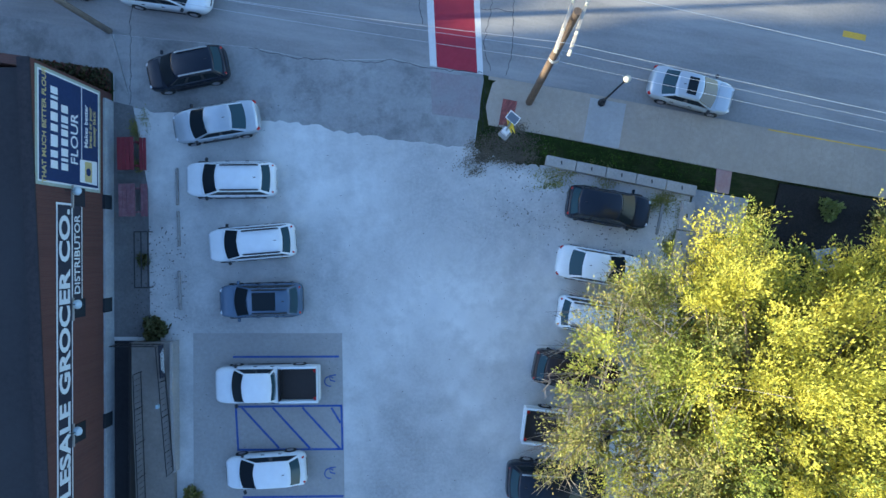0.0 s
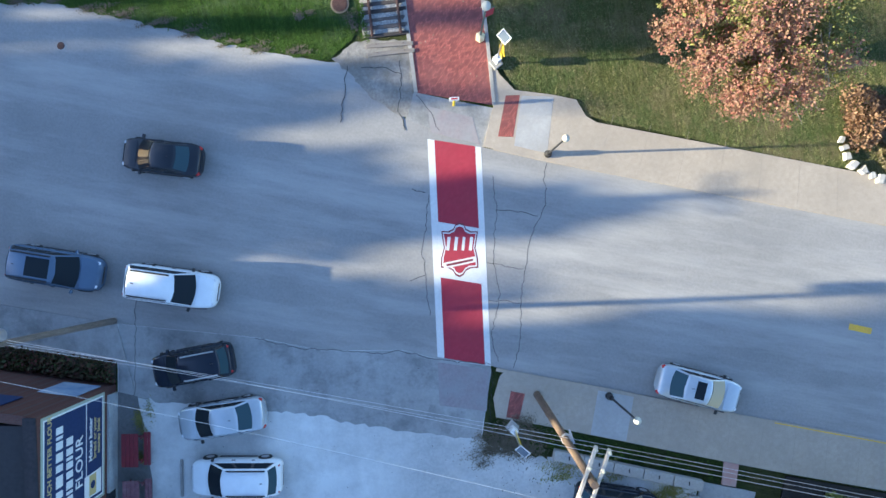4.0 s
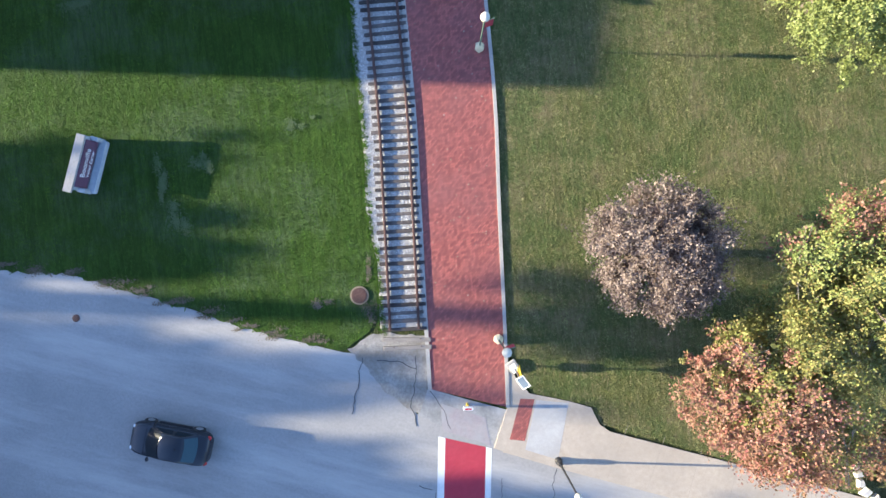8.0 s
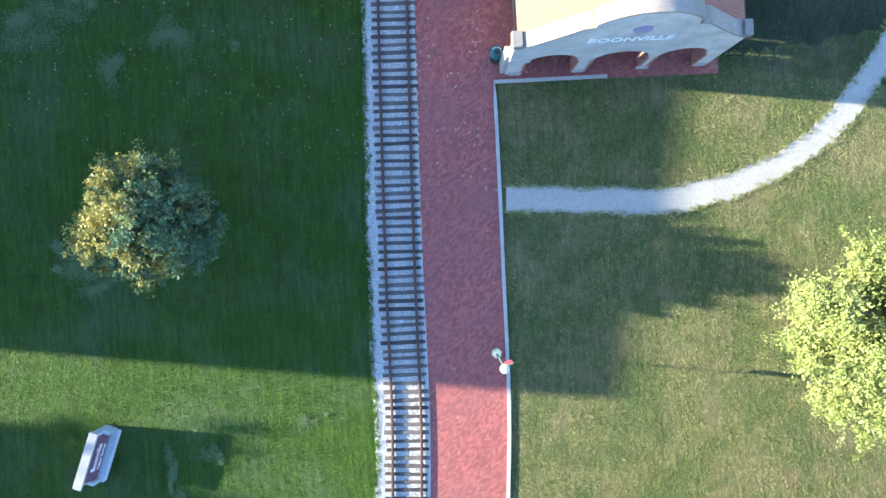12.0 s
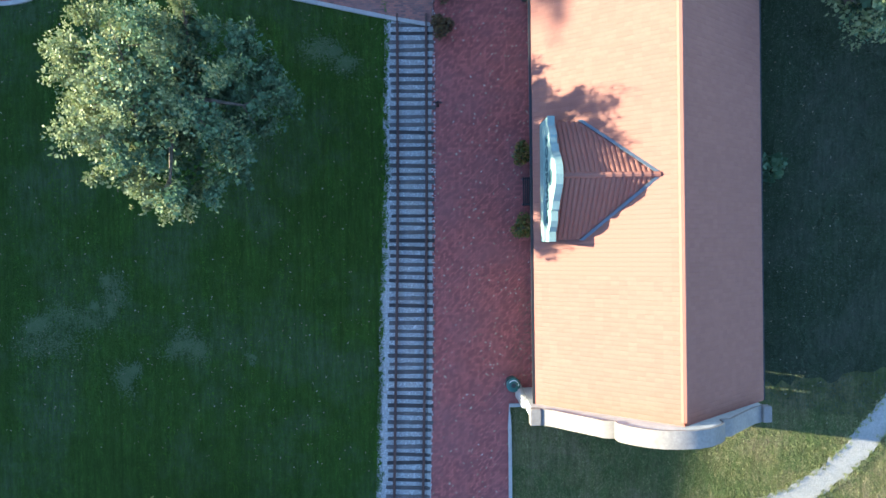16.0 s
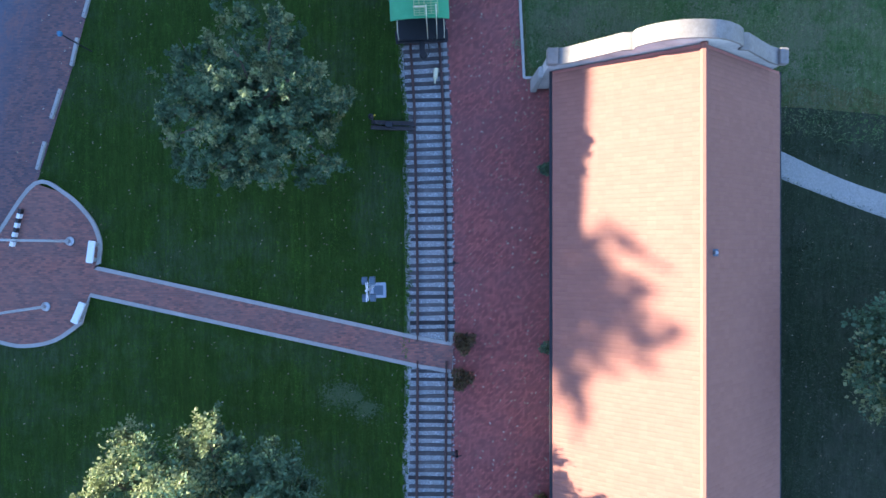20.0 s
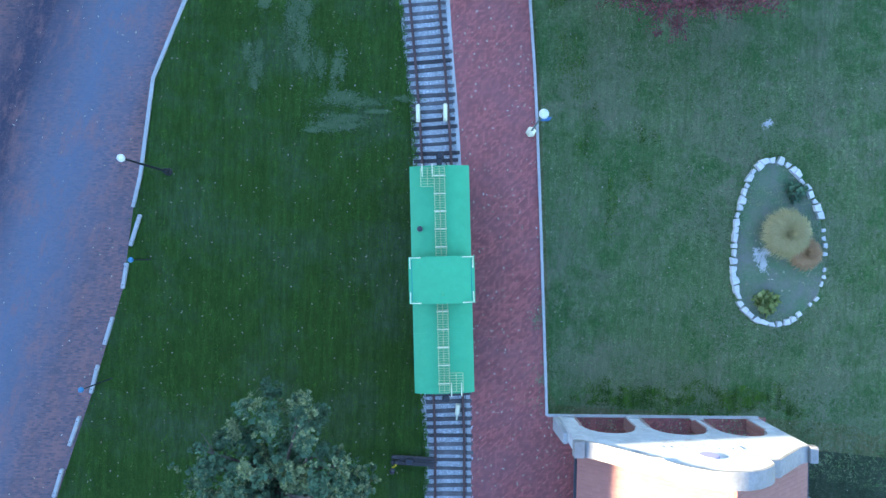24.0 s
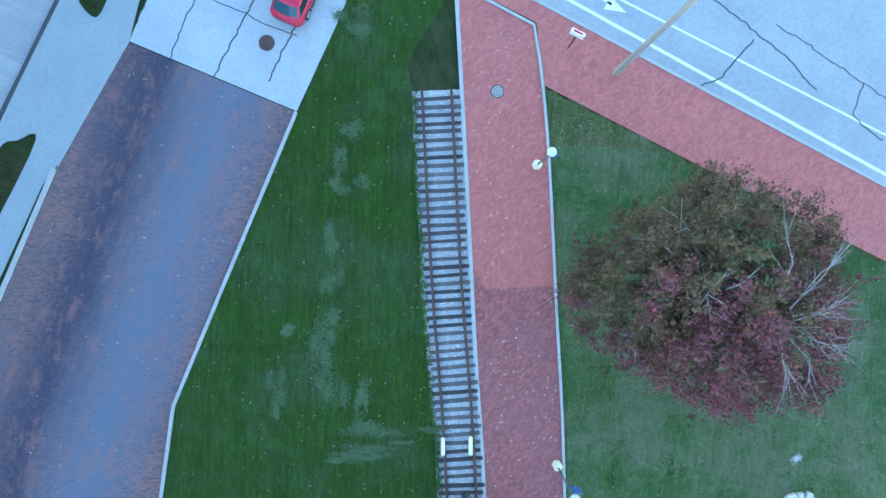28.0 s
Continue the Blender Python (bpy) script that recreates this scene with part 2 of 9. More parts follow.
def brick_material(name, c1, c2, mortar, width, height, turn, grime, bands=None, bump=0.006, grime_amount=0.5, grime_stretch=(1, 1, 1)):
    """Brick paving: courses, each brick its own tone, grime and small pale fallen leaves."""
    k = Nodes(name)
    vec = k.coords((1, 1, 1), turn)
    b = k.node("ShaderNodeTexBrick")
    b.inputs["Scale"].default_value = 1.0
    b.inputs["Brick Width"].default_value, b.inputs["Row Height"].default_value = width, height
    b.inputs["Mortar Size"].default_value = 0.011
    b.inputs["Mortar Smooth"].default_value = 0.3
    b.inputs["Bias"].default_value = -0.1
    b.inputs["Color1"].default_value, b.inputs["Color2"].default_value, b.inputs["Mortar"].default_value = (*c1, 1), (*c2, 1), (*mortar, 1)
    k.link(vec, b.inputs["Vector"])
    grain = k.noise(vec, 9.0, 6.0, 0.7)
    broad = k.noise(k.coords(grime_stretch, turn), 0.35, 5.0, 0.65, 0.38, 0.66)
    col = k.mix(k.math("MULTIPLY", broad, grime_amount), b.outputs["Color"], grime)
    col = k.mix(k.math("MULTIPLY", grain, 0.3), col, tuple(0.6 * a for a in c1))
    if bands is not None:  # worn wheel tracks that run along the paving
        pale, dark, way, at_pale, at_dark = bands
        sep = k.node("ShaderNodeSeparateXYZ")
        k.link(k.coords((1, 1, 1), way), sep.inputs[0])
        wob = k.math("ADD", k.math("MULTIPLY", k.noise(k.coords((0.5, 0.12, 1), way), 1.0, 5.0, 0.65, 0.0, 1.0), 2.2), -1.1)
        across = k.math("ADD", sep.outputs[0], wob)
        for colour, at, half, amount in ((dark, at_dark, 2.3, 0.9), (pale, at_pale, 3.0, 0.9)):
            near = k.math("MAXIMUM", k.math("SUBTRACT", 1.0, k.math("DIVIDE", k.math("ABSOLUTE", k.math("SUBTRACT", across, at)), half)), 0.0)
            mott = k.noise(k.coords(), 7.0, 7.0, 0.85, 0.15, 0.5)
            col = k.mix(k.math("MULTIPLY", k.math("MULTIPLY", k.math("POWER", near, 0.7), mott), amount), col, colour)
        col = k.mix(k.math("MULTIPLY", k.noise(k.coords((1, 0.4, 1), way), 1.1, 7.0, 0.8, 0.5, 0.64), 0.55), col, c1)
    k.bump(k.math("ADD", k.math("MULTIPLY", grain, 0.1), k.math("SUBTRACT", 1.0, b.outputs["Fac"])), 0.4, bump)
    return k.done(col, 0.8, 0.0, 0.3)


def glass_material(name, tint, spec=0.4):
    k = Nodes(name)
    return k.done(tint, 0.05, 0.0, spec)


def leaf_material(name, colours, dark, worn=None, worn_from=0.5, mown=1.0, through=0.25, lush=None):
    """Leaves: a colour for each leaf from a row of tones, some light coming through."""
    k = Nodes(name)
    geo = k.node("ShaderNodeNewGeometry")
    ramp = k.node("ShaderNodeValToRGB")
    ramp.color_ramp.interpolation = "LINEAR"
    while len(ramp.color_ramp.elements) < len(colours):
        ramp.color_ramp.elements.new(0.5)
    for i, c in enumerate(colours):
        ramp.color_ramp.elements[i].position = i / (len(colours) - 1)
        ramp.color_ramp.elements[i].color = (*c, 1)
    k.link(geo.outputs["Random Per Island"], ramp.inputs[0])
    base = ramp.outputs[0]
    if worn is not None:
        base = k.mix(k.math("MULTIPLY", k.noise(k.coords(), 0.17, 7.0, 0.7, worn_from, worn_from + 0.16), 0.8), base, worn)
        base = k.mix(k.math("MULTIPLY", k.noise(k.coords(), 1.1, 6.0, 0.75, worn_from + 0.02, worn_from + 0.14), 0.5), base, worn)
        base = k.mix(k.math("MULTIPLY", k.noise(k.coords(), 0.6, 5.0, 0.65, 0.42, 0.62), 0.4), base, tuple(0.5 * a for a in colours[0]))
        base = k.mix(k.math("MULTIPLY", k.noise(k.coords((1.9, 0.02, 1), 11.0), 1.0, 2.0, 0.6, 0.42, 0.56), 0.7 * mown), base, tuple(1.5 * a for a in colours[1]))
        base = k.mix(k.math("MULTIPLY", k.noise(k.coords((2.6, 0.02, 1), 11.0), 1.0, 2.0, 0.6, 0.5, 0.6), 0.6 * mown), base, tuple(0.45 * a for a in colours[0]))
        if lush is not None:
            base = k.mix(k.math("MULTIPLY", k.noise(k.coords(), 0.36, 8.0, 0.75, 0.46, 0.58), 0.8), base, lush)
        base = k.mix(k.math("MULTIPLY", k.noise(k.coords((5.0, 0.7, 1), 10.0), 1.0, 5.0, 0.75, 0.4, 0.6), 0.5), base, tuple(0.4 * a for a in colours[0]))
        base = k.mix(k.math("MULTIPLY", k.noise(k.coords((6.5, 1.1, 1), 10.0), 1.0, 5.0, 0.75, 0.52, 0.66), 0.5), base, worn)
        clump = k.noise(k.coords(), 4.5, 4.0, 0.7, 0.38, 0.62)
        base = k.mix(k.math("MULTIPLY", clump, 0.25), base, tuple(0.4 * a for a in colours[0]))
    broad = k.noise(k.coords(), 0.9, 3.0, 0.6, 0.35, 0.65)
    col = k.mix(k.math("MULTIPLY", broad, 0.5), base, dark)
    k.done(col, 0.55, 0.0, 0.2)
    tr = k.node("ShaderNodeBsdfTranslucent")
    k.link(col, tr.inputs["Color"])
    ms = k.node("ShaderNodeMixShader")
    ms.inputs[0].default_value = through
    k.link(k.b.outputs[0], ms.inputs[1])
    k.link(tr.outputs[0], ms.inputs[2])
    k.link(ms.outputs[0], k.t.nodes["Material Output"].inputs["Surface"])
    return k.m


M_LAWN = grass_material("lawn_grass", (0.054, 0.12, 0.017), (0.1, 0.182, 0.03), (0.14, 0.19, 0.11), 10.0, 1.3)
M_LAWN_E = grass_material("dry_lawn_grass", (0.15, 0.175, 0.055), (0.33, 0.295, 0.155), (0.42, 0.315, 0.205), 8.0, 1.1, (0.1, 0.165, 0.05))
M_LAWN_NE = grass_material("patchy_lawn_grass", (0.15, 0.24, 0.085), (0.29, 0.32, 0.17), (0.42, 0.34, 0.26), 8.0, 0.9, (0.06, 0.18, 0.035))
# darker copy of the lawn; the station's shade is in its colour
M_LAWN_SHADE = grass_material("shaded_lawn_grass", (0.065, 0.092, 0.044), (0.115, 0.137, 0.08), (0.165, 0.16, 0.12), 8.0, 0.5)
M_FAR = grass_material("far_grass", (0.045, 0.075, 0.02), (0.13, 0.15, 0.06), (0.18, 0.15, 0.09), 30.0)
M_STRIP = grass_material("strip_grass", (0.035, 0.065, 0.016), (0.08, 0.10, 0.03), (0.16, 0.12, 0.07), 80.0)
M_ROAD = surface("road_asphalt", (0.235, 0.228, 0.22), (0.305, 0.295, 0.285), 7.0, 0.25, (0.185, 0.182, 0.18), 0.5, 0.85, 0.0, 0.004, 0.5, (1, 1, 1), -10.0, 0.0, ((0.38, 0.365, 0.345), 0.75, 0.5), (0.12, 0.8, 1))
M_ROAD2 = surface("far_road_concrete", (0.23, 0.235, 0.225), (0.32, 0.32, 0.305), 5.0, 0.3, (0.19, 0.195, 0.205), 0.5, 0.85, 0.0, 0.006, 0.5)
M_LOT = surface("lot_gravel", (0.31, 0.308, 0.3), (0.44, 0.435, 0.42), 6.0, 0.11, (0.74, 0.735, 0.70), 0.95, 0.9, 0.0, 0.008, 0.5, (1, 1, 1), 0.0, 0.0, ((0.27, 0.265, 0.255), 0.4, 0.4))
M_APRON = surface("old_asphalt", (0.2, 0.2, 0.198), (0.3, 0.295, 0.288), 6.0, 0.25, (0.38, 0.38, 0.37), 0.8, 0.88, 0.0, 0.008, 0.5, (1, 1, 1), 0.0, 0.0, ((0.12, 0.12, 0.12), 0.6, 0.6))
# darker concrete: the shade along the warehouse wall is put into its colour
M_SIDEWALK = surface("wall_shade_concrete", (0.13, 0.13, 0.13), (0.2, 0.2, 0.197), 6.0, 0.4, (0.1, 0.1, 0.1), 0.6, 0.9, 0.0, 0.008, 0.5)
M_WALK = surface("pavement_concrete", (0.33, 0.28, 0.225), (0.42, 0.36, 0.29), 5.0, 0.35, (0.27, 0.235, 0.195), 0.5, 0.85, 0.0, 0.004, 0.4)
M_KERB = surface("kerb_concrete", (0.29, 0.275, 0.25), (0.4, 0.38, 0.35), 9.0, 0.8, (0.24, 0.225, 0.205), 0.5, 0.85, 0.0, 0.005, 0.5)
M_BALLAST = surface("ballast_stone", (0.2, 0.197, 0.19), (0.55, 0.53, 0.49), 14.0, 1.0, (0.33, 0.32, 0.31), 0.5, 0.9, 0.0, 0.04, 0.9)
M_PATHGRAVEL = surface("path_gravel", (0.23, 0.215, 0.19), (0.39, 0.365, 0.325), 11.0, 0.8, (0.27, 0.26, 0.23), 0.5, 0.92, 0.0, 0.02, 0.7)
M_TIE = surface("creosoted_timber", (0.06, 0.052, 0.05), (0.17, 0.15, 0.14), 6.0, 1.0, (0.10, 0.08, 0.07), 0.5, 0.9, 0.0, 0.01, 0.7, (1, 1, 1), 0, 0.95)
M_RUST = surface("rusty_steel", (0.075, 0.042, 0.036), (0.14, 0.08, 0.065), 12.0, 1.0, (0.05, 0.034, 0.032), 0.5, 0.6, 0.5, 0.003, 0.5)
M_TRAIL = brick_material("trail_brick", (0.22, 0.06, 0.054), (0.47, 0.135, 0.105), (0.11, 0.048, 0.045), 0.20, 0.10, 55.0, (0.2, 0.085, 0.082), None, 0.003, 0.55)
M_TRAILPALE = brick_material("paler_trail_brick", (0.36, 0.095, 0.078), (0.56, 0.16, 0.125), (0.19, 0.065, 0.055), 0.20, 0.10, 55.0, (0.38, 0.125, 0.1), None, 0.0012, 0.35)
M_PLAZA = brick_material("plaza_brick", (0.33, 0.125, 0.09), (0.09, 0.06, 0.06), (0.16, 0.11, 0.10), 0.24, 0.10, 10.0, (0.19, 0.125, 0.11))
M_DRIVE = brick_material("drive_brick", (0.22, 0.105, 0.085), (0.05, 0.045, 0.058), (0.1, 0.09, 0.095), 0.22, 0.10, 12.0, (0.08, 0.08, 0.1), ((0.1, 0.115, 0.148), (0.024, 0.028, 0.048), -8.0, -49.4, -53.0), 0.006, 0.6, (1, 0.45, 1))
M_WHITE = surface("white_road_paint", (0.54, 0.54, 0.525), (0.69, 0.69, 0.675), 10.0, 0.8, (0.5, 0.5, 0.5), 0.45, 0.7, 0.0, 0.002, 0.4)
M_CRIMSON = brick_material("crimson_crossing_paint", (0.36, 0.028, 0.05), (0.43, 0.04, 0.065), (0.24, 0.03, 0.045), 0.20, 0.10, 45.0, (0.28, 0.045, 0.06))
M_BLUE = surface("blue_line_paint", (0.02, 0.06, 0.26), (0.04, 0.10, 0.36), 12.0, 1.5, (0.12, 0.16, 0.28), 0.5, 0.75, 0.0, 0.002, 0.3)
M_YELLOW = surface("yellow_paint", (0.62, 0.36, 0.03), (0.75, 0.46, 0.06), 10.0, 1.0, (0.45, 0.3, 0.1), 0.5, 0.6, 0.0, 0.002, 0.3)
M_TAR = surface("crack_tar", (0.035, 0.035, 0.037), (0.07, 0.07, 0.07), 10.0, 1.0, None, 0, 0.8, 0, 0.002, 0.3)
M_STONE = surface("white_limestone", (0.40, 0.38, 0.34), (0.58, 0.555, 0.50), 6.0, 1.2, (0.30, 0.28, 0.245), 0.5, 0.85, 0, 0.02, 0.6, (1, 1, 1), 0, 0.25)
M_STUCCO = surface("pale_stucco", (0.43, 0.41, 0.385), (0.52, 0.50, 0.465), 8.0, 0.6, (0.30, 0.285, 0.265), 0.6, 0.85, 0, 0.004, 0.4, (1, 1, 1), 0.0, 0.0, ((0.27, 0.255, 0.235), 0.6, 1.1))
M_TILE = surface("clay_roof_tile", (0.33, 0.125, 0.098), (0.41, 0.165, 0.13), 3.0, 0.5, (0.28, 0.112, 0.095), 0.6, 0.75, 0, 0.01, 0.5, (1, 1, 1), 0, 0.2)
M_WALLBRICK = brick_material("wall_brick", (0.08, 0.034, 0.028), (0.11, 0.048, 0.039), (0.085, 0.064, 0.056), 0.22, 0.075, 0.0, (0.12, 0.055, 0.045))
M_MULCH = surface("dark_mulch", (0.010, 0.010, 0.010), (0.036, 0.032, 0.030), 12.0, 0.8, (0.02, 0.02, 0.02), 0.5, 0.95, 0, 0.05, 0.9)
M_ROOFDARK = surface("dark_roof_membrane", (0.018, 0.019, 0.023), (0.03, 0.031, 0.036), 4.0, 0.3, (0.042, 0.043, 0.047), 0.6, 0.8, 0, 0.004, 0.4)
M_BLACK = plain("black_metal", (0.015, 0.015, 0.017), 0.45, 0.0)
M_WHITEPAINT = plain("white_paint", (0.78, 0.78, 0.76), 0.5)
M_GLOBE = plain("opal_glass", (0.56, 0.53, 0.42), 0.3)
M_WOODPOLE = surface("weathered_pole_wood", (0.085, 0.058, 0.042), (0.19, 0.135, 0.095), 5.0, 0.8, (0.12, 0.08, 0.055), 0.5, 0.85, 0, 0.01, 0.6, (4, 4, 0.4))
M_SIGNYELLOW = plain("warning_yellow", (0.75, 0.52, 0.02), 0.45)
M_STEEL = plain("galvanised_steel", (0.45, 0.46, 0.47), 0.4, 0.7)

# ---- ground, roads and paving ----
def slab(name, poly, z0, z1, material, label, category=""):
    return structure(name, Geo().prism(poly, z0, z1), material, label, category)


g = Geo()
STEP = [-700, -300, -150, -90, -60, -30, 0, 30, 60, 90, 150, 300, 700]
for a, b in zip(STEP, STEP[1:]):
    for c, d in zip(STEP, STEP[1:]):
        g.add([(a, c + 40, 0), (b, c + 40, 0), (b, d + 40, 0), (a, d + 40, 0)], [(0, 1, 2, 3)])
structure("ground", g, M_FAR, "wide grassy ground reaching to the horizon", "ground")

TRAIL_L = [(-2.06, 23.6), (-2.70, 28.4), (-3.3, 33.3), (-4.0, 38.6), (-5.25, 45.9), (-6.37, 53.0), (-7.44, 60.0), (-8.95, 68.8), (-10.08, 76.2), (-12.04, 86.5), (-13.0, 91.0), (-15.84, 102.9), (-17.6, 109.3), (-20.06, 118.7), (-22.3, 127.1)]
TRAIL_R = [(2.03, 22.95), (1.65, 26.5), (0.84, 33.3), (0.2, 39.0), (-1.03, 46.4), (-1.9, 51.6), (-2.62, 55.7)]
TRAIL_RN = [(-8.77, 90.5), (-9.83, 95.1), (-11.5, 102.3), (-12.8, 107.7), (-14.0, 112.2), (-15.9, 119.5), (-17.14, 123.7), (-18.19, 126.6)]
RAIL_MID = [(-3.66, 26.64), (-4.5, 33.4), (-5.08, 37.9), (-6.31, 45.3), (-7.65, 54.1), (-8.95, 62.8), (-10.3, 71.1), (-11.65, 78.9), (-13.1, 86.4), (-13.9, 90.1), (-17.42, 104.15), (-19.9, 112.8), (-22.4, 122.3)]
TRAIL_L, TRAIL_R, TRAIL_RN, RAIL_MID = (smooth_line(p, 4) for p in (TRAIL_L, TRAIL_R, TRAIL_RN, RAIL_MID))

# the road across the foot of the trail: north edge and south edge, west to east
ROAD_N = [(-140, 44.0), (-60, 32.5), (-30, 28.4), (-24.9, 28.3), (-21.6, 28.3), (-20.2, 28.05), (-16.2, 27.2), (-10.4, 25.8), (-6.8, 25.2), (-5.5, 25.2), (-2.65, 22.2), (0, 21.2), (1.46, 20.72), (5.37, 19.93), (14.4, 18.24), (22.4, 16.8), (60, 10.0), (140, -4.0)]
ROAD_S = [(140, -16.0), (60, -1.8), (23.3, 4.94), (15.3, 6.4), (8.1, 7.8), (2.7, 8.87), (1.92, 9.12), (-0.95, 9.48), (-2.75, 9.94), (-7.0, 9.9), (-10.6, 10.6), (-17.9, 11.3), (-24.0, 12.3), (-60, 18.0), (-140, 30.0)]
slab("road", ROAD_N + ROAD_S, -0.3, 0.012, M_ROAD, "worn grey asphalt street with long cracks", "road")

# parking lot
LOT = [(-7.0, 9.9), (-10.6, 10.6), (-17.9, 11.3), (-17.85, 7.6), (-17.8, -60), (14, -60), (12.25, -3.2), (12.2, -1.2), (12.95, 2.6), (5.2, 4.25), (3.3, 4.5), (1.62, 5.12), (1.46, 5.25), (1.9, 8.9), (1.92, 9.12), (-0.95, 9.48), (-2.75, 9.94)]
slab("parking_lot", LOT, -0.3, 0.016, M_LOT, "pale grey gravel and concrete parking lot", "parking lot")
APRON = ragged(smooth_line([(-17.8, 7.4), (-12.2, 6.9), (-7.44, 6.42), (-4.27, 5.88), (-0.95, 5.42), (1.4, 5.24)], 4), 0.18, 0.22, 19) + [(1.95, 8.85), (1.9, 9.1), (-0.95, 9.46), (-2.75, 9.92), (-7.0, 9.88), (-10.6, 10.58), (-17.8, 11.28)]
slab("lot_apron", APRON, 0.0, 0.021, M_APRON, "grey asphalt apron between street and parking lot", "driveway")
slab("parking_pad", [(-13.6, -4.7), (-5.62, -4.69), (-5.45, -16.5), (-13.6, -16.5)], 0.0, 0.022, surface("bay_concrete", (0.31, 0.3, 0.285), (0.39, 0.38, 0.36), 5.0, 0.35, (0.27, 0.265, 0.255), 0.5, 0.85, 0.0, 0.004, 0.4), "smooth concrete pad with parking bays", "pavement")
slab("worn_crossing", [(-0.9, 9.3), (1.85, 8.9), (1.7, 6.7), (-0.8, 7.0)], 0.0, 0.026, surface("faded_crossing", (0.22, 0.185, 0.19), (0.3, 0.25, 0.26), 6.0, 0.6, (0.27, 0.27, 0.27), 0.9, 0.85), "faded red brick pattern on the asphalt", "pavement")

# south pavement, grass strip, kerbs
WALK_S = [(2.7, 8.85), (8.1, 7.78), (15.3, 6.38), (23.3, 4.92), (60, -1.82), (60, -4.0), (23.1, 2.5), (17.6, 3.45), (14.2, 4.1), (5.1, 5.9), (2.2, 6.4), (2.05, 7.4), (2.4, 8.6)]
slab("pavement_south", WALK_S, -0.2, 0.12, M_WALK, "tan concrete pavement beside the street", "pavement")
slab("strip_lawn", [(2.2, 6.38), (5.1, 5.88), (14.28, 4.06), (14.2, 3.1), (5.0, 4.85)] + ragged([(4.9, 4.15), (3.3, 4.55), (1.65, 5.15), (1.8, 6.0)], 0.22, 0.2, 7), -0.2, 0.10, M_STRIP, "narrow strip of dark green grass", "lawn")
slab("strip_lawn_east", [(15.1, 4.0), (17.5, 3.45), (17.0, 0.0), (16.4, -2.4), (15.7, -2.4), (16.0, 2.4), (14.95, 2.75)], -0.2, 0.10, M_STRIP, "small plot of dark green grass", "lawn")
slab("cross_walk_stub", [(14.3, 4.06), (15.1, 3.92), (14.93, 2.72), (14.2, 2.85)], -0.2, 0.13, surface("pale_red_concrete", (0.32, 0.17, 0.15), (0.40, 0.24, 0.21), 6, 0.6, (0.35, 0.3, 0.28), 0.6), "pale red concrete strip beside the grass", "pavement")
slab("concrete_pad", [(13.15, 2.98), (16.0, 2.45), (15.2, -0.9), (14.6, -3.2), (11.6, -2.6), (12.3, 0.0)], -0.2, 0.12, surface("grey_pad_concrete", (0.26, 0.265, 0.27), (0.35, 0.355, 0.36), 6, 0.5, (0.2, 0.205, 0.21), 0.6), "grey concrete pad behind the parking lot", "pavement")
slab("planting_bed", [(17.64, 3.3), (23.1, 2.35), (40, -0.8), (38, -14), (16.6, -7.5), (16.85, 0.1)], -0.2, 0.11, M_MULCH, "dark mulch planting bed", "planting bed")
slab("red_band_south", [(2.97, 7.8), (3.72, 7.65), (3.42, 6.3), (2.73, 6.42)], 0.1, 0.125, M_TRAIL, "red brick warning band in the pavement", "pavement")
slab("pale_panel_south", [(7.6, 7.85), (9.5, 7.5), (9.1, 5.15), (7.2, 5.5)], 0.1, 0.124, surface("new_concrete", (0.34, 0.335, 0.325), (0.41, 0.40, 0.385), 6, 0.6, (0.29, 0.28, 0.265), 0.6), "pale newer concrete panel in the pavement", "pavement")
kerb_g = Geo().wall_strip([(2.2, 8.92), (8.1, 7.86), (15.3, 6.46), (23.3, 5.0), (60, -1.74)], 0.16, -0.1, 0.125)
structure("kerb_south", kerb_g, M_WALK, "worn concrete kerb along the street", "kerb")
structure("kerb_south_yellow", Geo().wall_strip([(17.0, 6.14), (21.5, 5.32), (25.5, 4.6)], 0.06, 0.0, 0.13), M_YELLOW, "yellow painted stretch of kerb", "kerb")

# north pavement
WALK_N = [(2.0, 22.9), (1.46, 20.75), (5.37, 19.95), (14.4, 18.26), (22.4, 16.82), (60, 10.02), (60, 12.5), (22.3, 19.3), (14.3, 20.8), (7.5, 22.05), (6.9, 22.4), (6.4, 23.25), (5.2, 23.5), (3.12, 23.75), (2.3, 24.6), (1.94, 25.3)]
slab("pavement_north", WALK_N, -0.2, 0.10, M_WALK, "tan concrete pavement along the lawn", "pavement")
slab("red_band_north", [(2.65, 23.45), (3.4, 23.48), (3.05, 21.25), (2.25, 21.28)], 0.08, 0.105, M_TRAIL, "red brick warning band in the pavement", "pavement")
slab("pale_panel_north", [(3.5, 23.45), (5.2, 23.4), (4.85, 20.4), (3.1, 20.8)], 0.08, 0.104, bpy.data.materials["new_concrete"], "pale newer concrete panel in the pavement", "pavement")
structure("kerb_north", Geo().wall_strip([(2.0, 20.66), (5.37, 19.93), (14.4, 18.24), (22.4, 16.8), (60, 10.0)], 0.15, -0.1, 0.105), M_WALK, "chipped concrete kerb along the street", "kerb")
slab("trail_apron", [(-2.65, 22.2), (0, 21.2), (1.46, 20.72), (2.0, 22.8), (-0.1, 23.2), (-2.06, 23.6), (-2.5, 23.6)], -0.1, 0.028, M_APRON, "grey concrete apron between street and brick trail", "pavement")
slab("trail_apron_bricks", [(-1.5, 22.9), (0.9, 22.3), (1.3, 20.85), (-1.3, 21.5)], 0.0, 0.034, bpy.data.materials["faded_crossing"], "faded red brick pattern on the apron", "pavement")
